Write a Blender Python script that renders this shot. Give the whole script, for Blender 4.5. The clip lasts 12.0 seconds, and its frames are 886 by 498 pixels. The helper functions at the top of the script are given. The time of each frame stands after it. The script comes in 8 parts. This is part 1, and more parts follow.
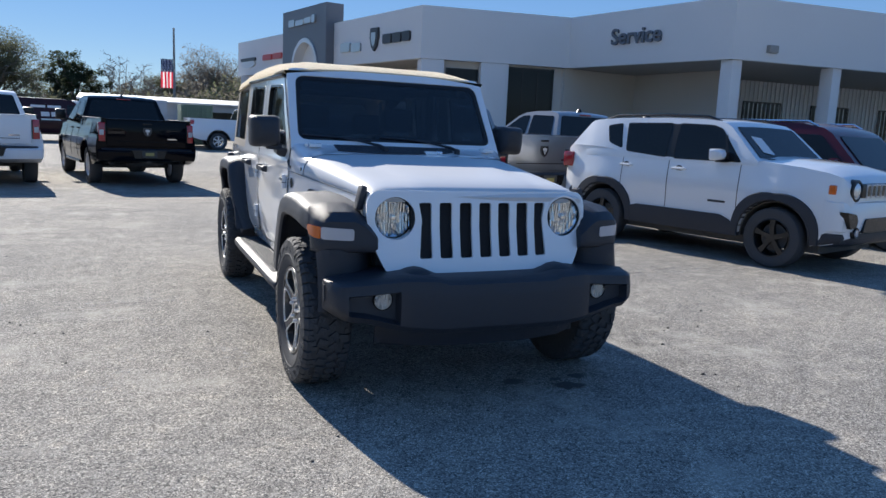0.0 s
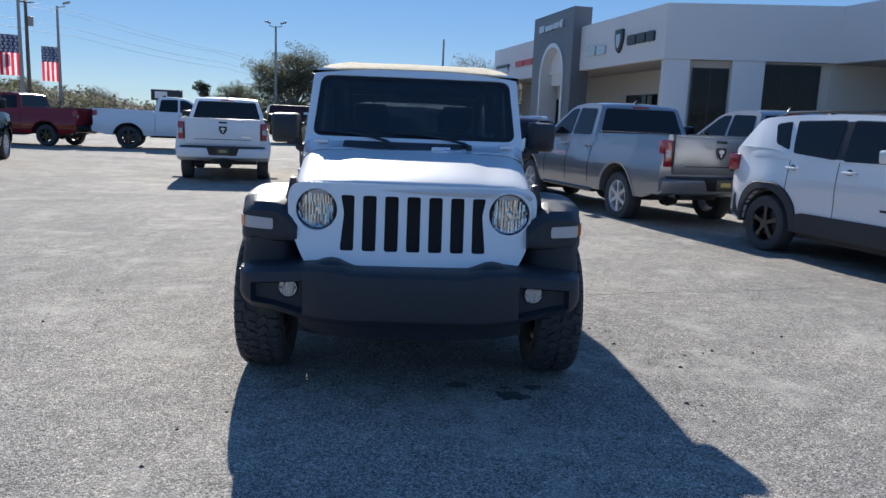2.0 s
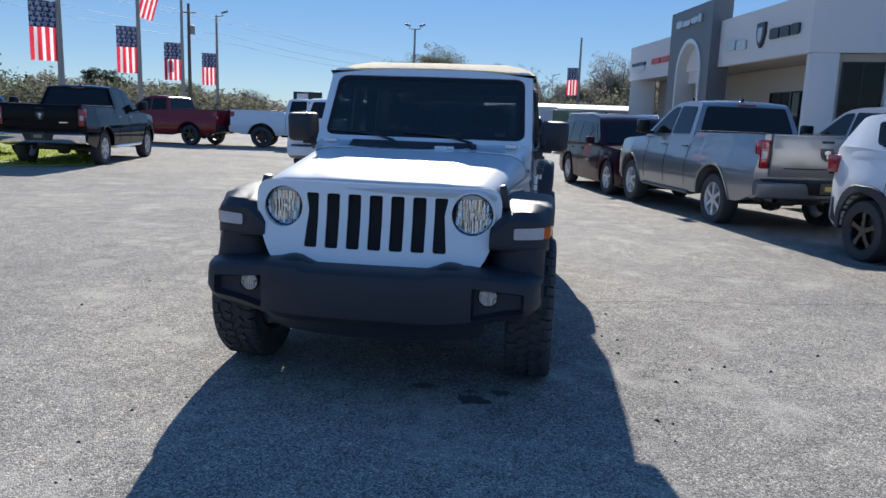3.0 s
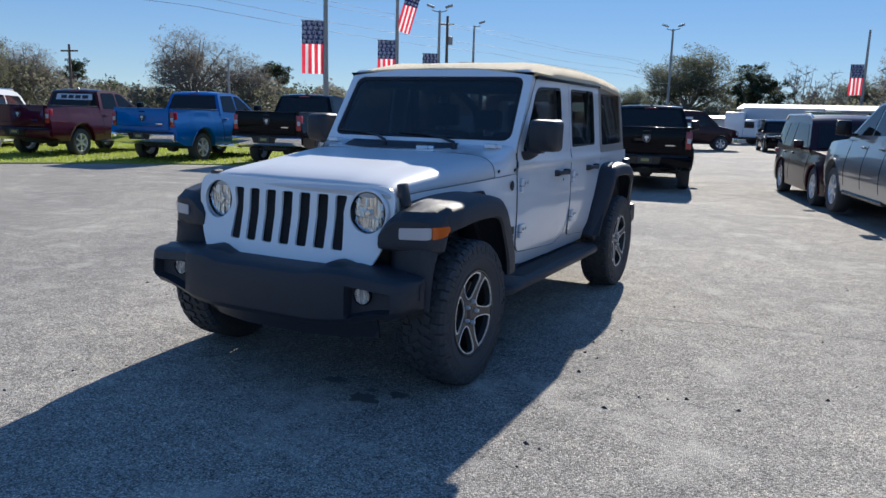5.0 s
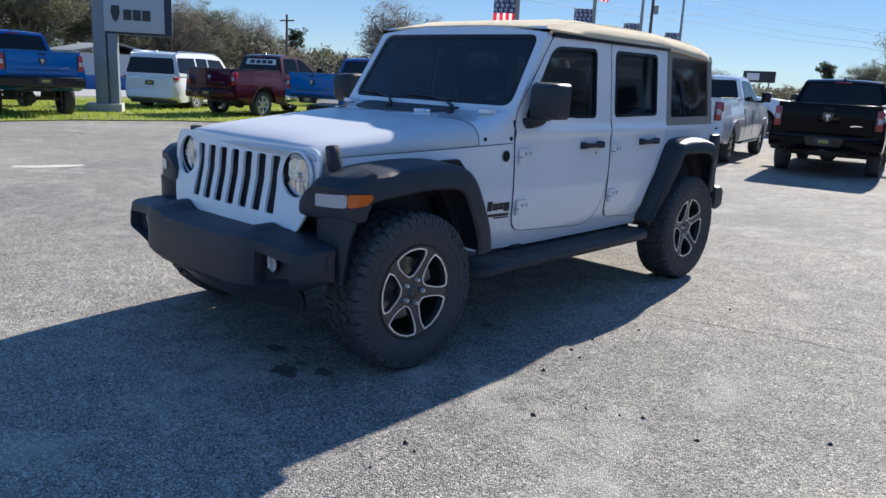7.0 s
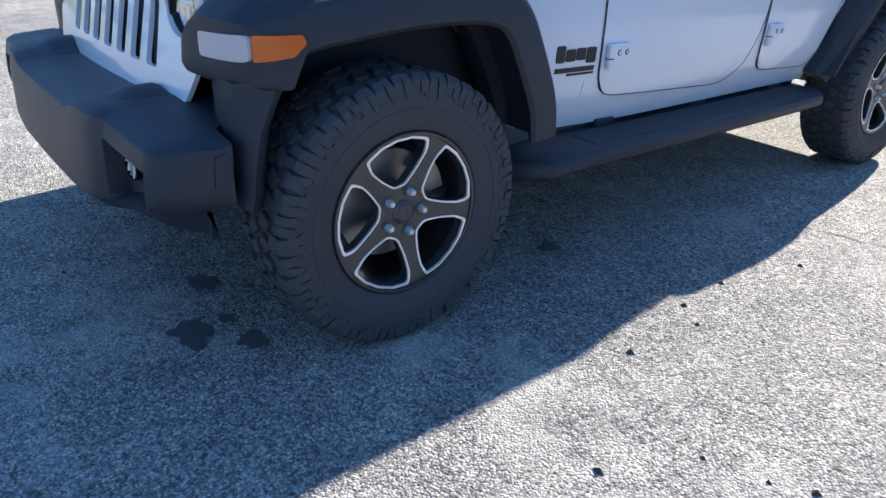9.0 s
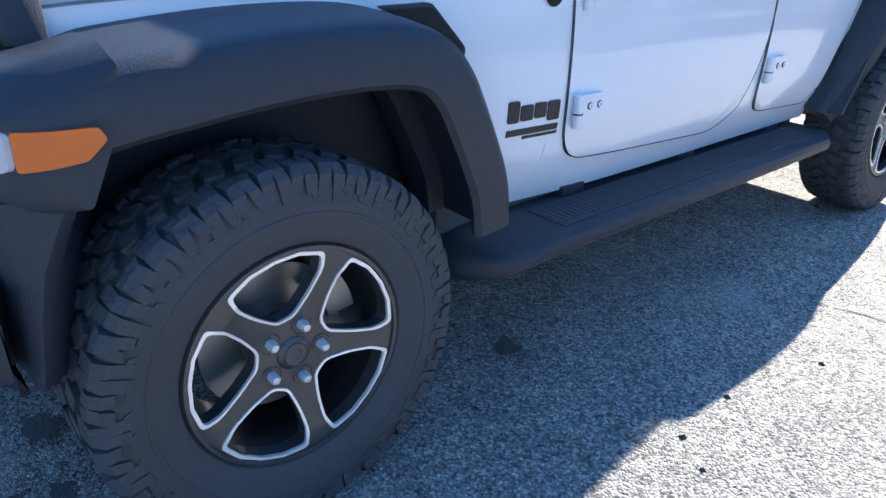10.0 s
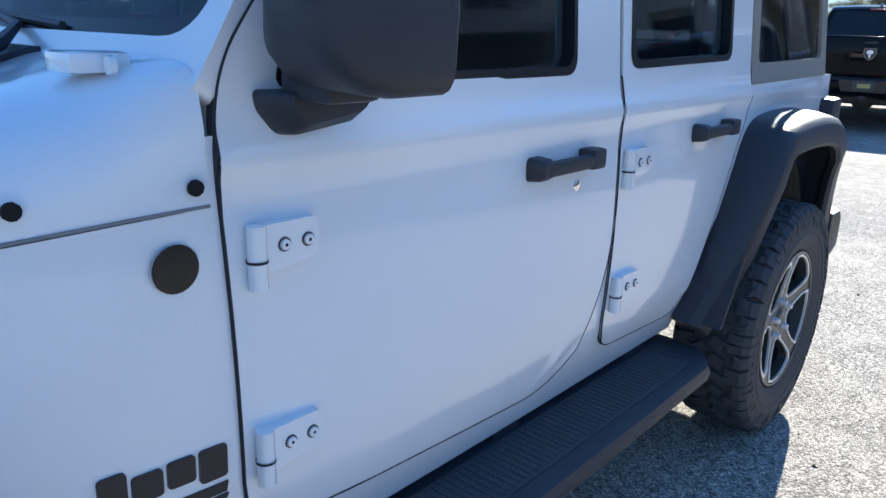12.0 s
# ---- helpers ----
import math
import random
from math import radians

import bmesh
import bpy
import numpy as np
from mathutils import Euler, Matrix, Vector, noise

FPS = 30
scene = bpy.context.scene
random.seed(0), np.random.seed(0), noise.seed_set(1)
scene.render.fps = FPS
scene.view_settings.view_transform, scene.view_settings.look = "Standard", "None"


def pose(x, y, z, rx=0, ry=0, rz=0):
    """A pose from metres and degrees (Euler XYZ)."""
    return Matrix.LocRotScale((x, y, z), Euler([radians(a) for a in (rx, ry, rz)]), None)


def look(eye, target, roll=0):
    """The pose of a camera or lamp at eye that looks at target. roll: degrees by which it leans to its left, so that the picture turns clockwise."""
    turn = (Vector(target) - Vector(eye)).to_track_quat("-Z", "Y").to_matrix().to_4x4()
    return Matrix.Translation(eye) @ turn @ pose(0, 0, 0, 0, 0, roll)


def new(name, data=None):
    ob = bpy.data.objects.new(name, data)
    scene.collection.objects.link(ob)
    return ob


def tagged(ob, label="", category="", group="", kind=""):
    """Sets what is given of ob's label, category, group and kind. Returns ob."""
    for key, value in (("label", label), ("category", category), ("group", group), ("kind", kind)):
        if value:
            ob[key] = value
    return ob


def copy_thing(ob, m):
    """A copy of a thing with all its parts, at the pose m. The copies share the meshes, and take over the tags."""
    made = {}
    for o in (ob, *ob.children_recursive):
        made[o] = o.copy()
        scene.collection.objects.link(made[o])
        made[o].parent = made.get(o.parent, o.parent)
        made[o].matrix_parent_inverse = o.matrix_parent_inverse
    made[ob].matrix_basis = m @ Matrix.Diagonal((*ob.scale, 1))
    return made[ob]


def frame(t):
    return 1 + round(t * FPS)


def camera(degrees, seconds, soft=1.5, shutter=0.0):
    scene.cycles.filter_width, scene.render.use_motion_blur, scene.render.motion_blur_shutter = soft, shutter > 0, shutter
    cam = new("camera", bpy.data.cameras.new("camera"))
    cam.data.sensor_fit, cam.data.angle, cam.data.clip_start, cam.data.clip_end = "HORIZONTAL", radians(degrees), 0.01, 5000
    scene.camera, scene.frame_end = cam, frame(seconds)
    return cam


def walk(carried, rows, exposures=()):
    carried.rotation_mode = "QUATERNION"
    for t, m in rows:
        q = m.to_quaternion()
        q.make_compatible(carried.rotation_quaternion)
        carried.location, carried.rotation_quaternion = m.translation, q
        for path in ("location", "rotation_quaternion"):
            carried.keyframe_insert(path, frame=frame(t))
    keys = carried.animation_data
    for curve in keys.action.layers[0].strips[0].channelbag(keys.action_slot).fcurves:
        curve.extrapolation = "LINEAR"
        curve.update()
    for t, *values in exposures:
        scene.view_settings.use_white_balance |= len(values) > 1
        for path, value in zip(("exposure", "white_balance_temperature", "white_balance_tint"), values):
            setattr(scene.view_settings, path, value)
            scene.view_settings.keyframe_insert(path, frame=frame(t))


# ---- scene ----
cam = camera(61.6, 12.0)
PATH = [
    (0, (0.387, 0.197, 1.43), (1.172, 2.009, 1.113), 2.6),
    (0.5, (0.822, 0.003, 1.445), (1.45, 1.874, 1.12), 2.5),
    (1, (1.252, -0.067, 1.437), (1.71, 1.852, 1.11), 2.3),
    (1.5, (1.698, -0.154, 1.443), (1.979, 1.799, 1.116), 2.2),
    (2, (2.129, -0.131, 1.44), (2.229, 1.838, 1.107), 2.3),
    (2.5, (2.584, -0.097, 1.451), (2.499, 1.872, 1.11), 2.2),
    (3, (3.055, -0.047, 1.466), (2.785, 1.904, 1.119), 2.1),
    (3.5, (3.485, 0.083, 1.477), (3.033, 2.0, 1.126), 1.8),
    (3.7, (3.687, 0.113, 1.464), (3.164, 2.011, 1.111), 1.7),
    (5.3, (5.014, 0.707, 1.486), (4.019, 2.407, 1.135), 1.8),
    (5.5, (5.135, 0.782, 1.482), (4.095, 2.455, 1.134), 2.0),
    (6, (5.474, 0.997, 1.486), (4.322, 2.593, 1.131), 2.2),
    (6.5, (5.669, 1.297, 1.482), (4.416, 2.808, 1.099), 2.4),
    (7, (5.667, 1.659, 1.464), (4.333, 3.082, 1.018), 2.8),
    (7.5, (5.546, 2.058, 1.422), (4.158, 3.392, 0.88), 3.2),
    (7.7, (5.466, 2.206, 1.389), (4.062, 3.505, 0.805), 3.3),
    (9.3, (4.514, 3.238, 1.22), (3.125, 4.361, 0.321), 2.1),
    (9.5, (4.417, 3.344, 1.21), (3.039, 4.478, 0.307), 2.0),
    (10, (4.231, 3.596, 1.245), (2.869, 4.787, 0.393), 1.7),
    (10.5, (4.093, 3.744, 1.305), (2.762, 5.023, 0.537), 1.3),
    (11, (4.024, 3.928, 1.312), (2.733, 5.289, 0.618), 1.4),
    (11.5, (3.945, 4.234, 1.319), (2.682, 5.651, 0.689), 1.4),
    (12, (3.787, 4.62, 1.352), (2.527, 6.06, 0.771), 1.7),
]
walk(cam, [(t, look(eye, target, roll)) for t, eye, target, roll in PATH],
     [(0.0, 1.33, 6180, 10.5), (3.0, 1.26, 6130, 10), (6.0, 1.27, 6180, 10.5), (7.0, 1.44, 6200, 11), (8.6, 1.95, 6150, 11), (9.5, 2.40, 6060, 10.5), (10.1, 2.66, 6000, 9.5), (10.6, 2.54, 5980, 8.5), (11.3, 2.35, 6000, 8), (12.0, 2.16, 6060, 8)])

# ---- light ----
SUN_WAY = Vector((-0.337, 1.76, 1.0)).normalized()
world = bpy.data.worlds.new("sky")
scene.world = world
world.use_nodes = True
wn = world.node_tree.nodes
sky = wn.new("ShaderNodeTexSky")
sky.sky_type = 'NISHITA'
sky.sun_disc = False
sky.sun_elevation = math.asin(SUN_WAY.z)
sky.sun_rotation = math.atan2(SUN_WAY.x, SUN_WAY.y)
sky.air_density, sky.dust_density, sky.ozone_density, sky.altitude = 1.0, 0.0, 4.0, 1500
soften = wn.new("ShaderNodeGamma")
soften.inputs[1].default_value = 0.38
deepen = wn.new("ShaderNodeHueSaturation")
deepen.inputs["Saturation"].default_value = 1.85
deepen.inputs["Hue"].default_value = 0.512
world.node_tree.links.new(sky.outputs[0], soften.inputs[0])
world.node_tree.links.new(soften.outputs[0], deepen.inputs["Color"])
cool = wn.new("ShaderNodeMix")
cool.data_type, cool.blend_type = 'RGBA', 'MULTIPLY'
cool.inputs[0].default_value = 1.0
cool.inputs[7].default_value = (0.695, 0.81, 0.915, 1)
world.node_tree.links.new(deepen.outputs[0], cool.inputs[6])
world.node_tree.links.new(cool.outputs[2], wn["Background"].inputs[0])
wn["Background"].inputs[1].default_value = 0.150
sun_data = bpy.data.lights.new("sun", 'SUN')
sun_data.energy, sun_data.angle, sun_data.color = 3.1, radians(0.55), (1.0, 0.92, 0.80)
sun = new("sun", sun_data)
sun.matrix_world = look(SUN_WAY * 50, (0, 0, 0))


# ---- materials ----
def linked(nt, a, b):
    nt.links.new(a, b)


def material(name, colour, rough=0.5, metal=0.0, coat=0.0, vary=0.0, scale=8.0, bump=0.0, bump_scale=60.0, dirt=None, spread=0.0, transmission=0.0, ior=1.45, alpha=1.0, emit=None):
    """Principled surface with two scales of variation in colour and roughness, fine relief and optional dirt patches."""
    m = bpy.data.materials.new(name)
    m.use_nodes = True
    nt = m.node_tree
    b = nt.nodes["Principled BSDF"]
    b.inputs["Base Color"].default_value = (*colour, 1)
    b.inputs["Roughness"].default_value = rough
    b.inputs["Metallic"].default_value = metal
    b.inputs["Coat Weight"].default_value = coat
    b.inputs["Coat Roughness"].default_value = 0.04
    b.inputs["Transmission Weight"].default_value = transmission
    b.inputs["IOR"].default_value = ior
    b.inputs["Alpha"].default_value = alpha
    if emit:
        b.inputs["Emission Color"].default_value = (*emit[0], 1)
        b.inputs["Emission Strength"].default_value = emit[1]
    if vary or bump or dirt or spread:
        tc = nt.nodes.new("ShaderNodeTexCoord")
        where = tc.outputs["Object"]
        big = nt.nodes.new("ShaderNodeTexNoise")
        big.inputs["Scale"].default_value = scale * 0.25
        big.inputs["Detail"].default_value = 5
        fine = nt.nodes.new("ShaderNodeTexNoise")
        fine.inputs["Scale"].default_value = bump_scale
        fine.inputs["Detail"].default_value = 4
        linked(nt, where, big.inputs["Vector"])
        linked(nt, where, fine.inputs["Vector"])
        col = None
        if vary:
            mix = nt.nodes.new("ShaderNodeMix")
            mix.data_type = 'RGBA'
            lo = tuple(c * (1 - vary) for c in colour)
            hi = tuple(min(1, c * (1 + vary)) for c in colour)
            mix.inputs[6].default_value = (*lo, 1)
            mix.inputs[7].default_value = (*hi, 1)
            both = nt.nodes.new("ShaderNodeMath")
            both.operation = 'MULTIPLY_ADD'
            linked(nt, fine.outputs[0], both.inputs[0])
            both.inputs[1].default_value = 0.5
            half = nt.nodes.new("ShaderNodeMath")
            half.operation = 'MULTIPLY'
            half.inputs[1].default_value = 0.5
            linked(nt, big.outputs[0], half.inputs[0])
            linked(nt, half.outputs[0], both.inputs[2])
            linked(nt, both.outputs[0], mix.inputs[0])
            col = mix.outputs[2]
        if spread:
            info = nt.nodes.new("ShaderNodeObjectInfo")
            hsv = nt.nodes.new("ShaderNodeHueSaturation")
            rng = nt.nodes.new("ShaderNodeMapRange")
            rng.inputs[3].default_value, rng.inputs[4].default_value = 1 - spread, 1 + spread
            linked(nt, info.outputs["Random"], rng.inputs[0])
            linked(nt, rng.outputs[0], hsv.inputs["Value"])
            if col:
                linked(nt, col, hsv.inputs["Color"])
            else:
                hsv.inputs["Color"].default_value = (*colour, 1)
            col = hsv.outputs[0]
        if dirt:
            ramp = nt.nodes.new("ShaderNodeValToRGB")
            ramp.color_ramp.elements[0].position, ramp.color_ramp.elements[1].position = 0.52, 0.78
            linked(nt, big.outputs[0], ramp.inputs[0])
            mix = nt.nodes.new("ShaderNodeMix")
            mix.data_type = 'RGBA'
            linked(nt, ramp.outputs[0], mix.inputs[0])
            if col:
                linked(nt, col, mix.inputs[6])
            else:
                mix.inputs[6].default_value = (*colour, 1)
            mix.inputs[7].default_value = (*dirt, 1)
            col = mix.outputs[2]
        if col:
            linked(nt, col, b.inputs["Base Color"])
        if vary:
            rr = nt.nodes.new("ShaderNodeMapRange")
            rr.inputs[3].default_value, rr.inputs[4].default_value = max(0.02, rough - 0.12), min(1, rough + 0.12)
            if coat == 0 and metal == 0:
                linked(nt, big.outputs[0], rr.inputs[0])
                linked(nt, rr.outputs[0], b.inputs["Roughness"])
        if bump:
            bp = nt.nodes.new("ShaderNodeBump")
            bp.inputs["Strength"].default_value = bump
            bp.inputs["Distance"].default_value = 0.01
            linked(nt, fine.outputs[0], bp.inputs["Height"])
            linked(nt, bp.outputs[0], b.inputs["Normal"])
    return m


def paint(name, colour, flake=0.0, clear=1.0):
    """Car paint: base with a clear coat and a faint film of dust."""
    m = material(name, colour, rough=0.28 if not flake else 0.3, metal=flake, coat=clear, vary=0.05, scale=3.0, bump_scale=300.0)
    m.node_tree.nodes["Principled BSDF"].inputs["Specular IOR Level"].default_value = 0.1
    return m


def glass(name, tint, shade, ior=1.5):
    """Tinted pane: reflects like glass and lets part of the light through."""
    m = bpy.data.materials.new(name)
    m.use_nodes = True
    nt = m.node_tree
    b = nt.nodes["Principled BSDF"]
    out = nt.nodes["Material Output"]
    b.inputs["Base Color"].default_value = (0.01, 0.012, 0.014, 1)
    b.inputs["IOR"].default_value = ior
    b.inputs["Roughness"].default_value = 0.03
    clear = nt.nodes.new("ShaderNodeBsdfTransparent")
    clear.inputs[0].default_value = (*tint, 1)
    mix = nt.nodes.new("ShaderNodeMixShader")
    mix.inputs[0].default_value = shade
    linked(nt, clear.outputs[0], mix.inputs[1])
    linked(nt, b.outputs[0], mix.inputs[2])
    linked(nt, mix.outputs[0], out.inputs[0])
    return m


def foliage(name, colour, vary):
    """Thin leaves that let light through from behind."""
    m = material(name, colour, 0.8, vary=vary, scale=1.0, bump_scale=3)
    nt = m.node_tree
    b = nt.nodes["Principled BSDF"]
    b.inputs["Specular IOR Level"].default_value = 0.08
    tr = nt.nodes.new("ShaderNodeBsdfTranslucent")
    source = b.inputs["Base Color"].links[0].from_socket
    linked(nt, source, tr.inputs[0])
    mix = nt.nodes.new("ShaderNodeMixShader")
    mix.inputs[0].default_value = 0.5
    linked(nt, b.outputs[0], mix.inputs[1])
    linked(nt, tr.outputs[0], mix.inputs[2])
    linked(nt, mix.outputs[0], nt.nodes["Material Output"].inputs[0])
    return m


def asphalt_material():
    m = bpy.data.materials.new("worn_asphalt")
    m.use_nodes = True
    nt = m.node_tree
    n = nt.nodes
    b = n["Principled BSDF"]
    tc = n.new("ShaderNodeTexCoord")
    pos = tc.outputs["Object"]

    def noise_tex(scale, detail=4, rough=0.5):
        t = n.new("ShaderNodeTexNoise")
        t.inputs["Scale"].default_value = scale
        t.inputs["Detail"].default_value = detail
        t.inputs["Roughness"].default_value = rough
        linked(nt, pos, t.inputs["Vector"])
        return t.outputs[0]

    def ramp(value, stops):
        r = n.new("ShaderNodeValToRGB")
        e = r.color_ramp.elements
        e[0].position, e[0].color = stops[0][0], (*stops[0][1], 1)
        e[1].position, e[1].color = stops[-1][0], (*stops[-1][1], 1)
        for p, c in stops[1:-1]:
            k = e.new(p)
            k.color = (*c, 1)
        linked(nt, value, r.inputs[0])
        return r.outputs[0]

    def mixed(kind, fac, a, c):
        x = n.new("ShaderNodeMix")
        x.data_type, x.blend_type = 'RGBA', kind
        if isinstance(fac, float):
            x.inputs[0].default_value = fac
        else:
            linked(nt, fac, x.inputs[0])
        for k, v in ((6, a), (7, c)):
            if isinstance(v, tuple):
                x.inputs[k].default_value = (*v, 1)
            else:
                linked(nt, v, x.inputs[k])
        return x.outputs[2]

    v = n.new("ShaderNodeTexVoronoi")
    v.inputs["Scale"].default_value = 145
    linked(nt, pos, v.inputs["Vector"])
    split = n.new("ShaderNodeSeparateColor")
    linked(nt, v.outputs["Color"], split.inputs[0])
    stone = ramp(split.outputs[0], [(0.0, (0.13, 0.127, 0.121)), (0.28, (0.28, 0.27, 0.25)), (0.62, (0.42, 0.402, 0.368)), (0.86, (0.56, 0.536, 0.487)), (1.0, (0.78, 0.745, 0.685))])
    tar = ramp(v.outputs["Distance"], [(0.0, (1, 1, 1)), (0.5, (0.87, 0.86, 0.85)), (0.85, (0.56, 0.56, 0.56))])
    col = mixed('MULTIPLY', 1.0, stone, tar)
    patches = ramp(noise_tex(0.35, 6, 0.6), [(0.3, (0.78, 0.78, 0.79)), (0.5, (1.0, 0.98, 0.95)), (0.72, (1.28, 1.235, 1.16))])
    col = mixed('MULTIPLY', 1.0, col, patches)
    streaks = ramp(noise_tex(5.5, 6, 0.65), [(0.33, (0.80, 0.80, 0.81)), (0.55, (1.0, 1.0, 1.0)), (0.72, (1.24, 1.20, 1.14))])
    col = mixed('MULTIPLY', 1.0, col, streaks)
    fleck = ramp(noise_tex(38, 3, 0.6), [(0.28, (0.45, 0.45, 0.46)), (0.44, (0.95, 0.95, 0.95)), (0.58, (1.0, 1.0, 1.0)), (0.72, (1.42, 1.39, 1.33))])
    col = mixed('MULTIPLY', 1.0, col, fleck)
    dust = ramp(noise_tex(1.3, 8, 0.7), [(0.53, (0, 0, 0)), (0.72, (0.75, 0.75, 0.75))])
    col = mixed('MIX', dust, col, (0.52, 0.485, 0.42))
    linked(nt, col, b.inputs["Base Color"])
    b.inputs["Roughness"].default_value = 0.88
    b.inputs["Specular IOR Level"].default_value = 0.2
    bp = n.new("ShaderNodeBump")
    bp.inputs["Strength"].default_value = 0.9
    bp.inputs["Distance"].default_value = 0.0045
    inv = n.new("ShaderNodeMath")
    inv.operation = 'SUBTRACT'
    inv.inputs[0].default_value = 1.0
    linked(nt, v.outputs["Distance"], inv.inputs[1])
    linked(nt, inv.outputs[0], bp.inputs["Height"])
    bp2 = n.new("ShaderNodeBump")
    bp2.inputs["Strength"].default_value = 0.4
    bp2.inputs["Distance"].default_value = 0.02
    linked(nt, noise_tex(9, 5), bp2.inputs["Height"])
    linked(nt, bp.outputs[0], bp2.inputs["Normal"])
    linked(nt, bp2.outputs[0], b.inputs["Normal"])
    return m


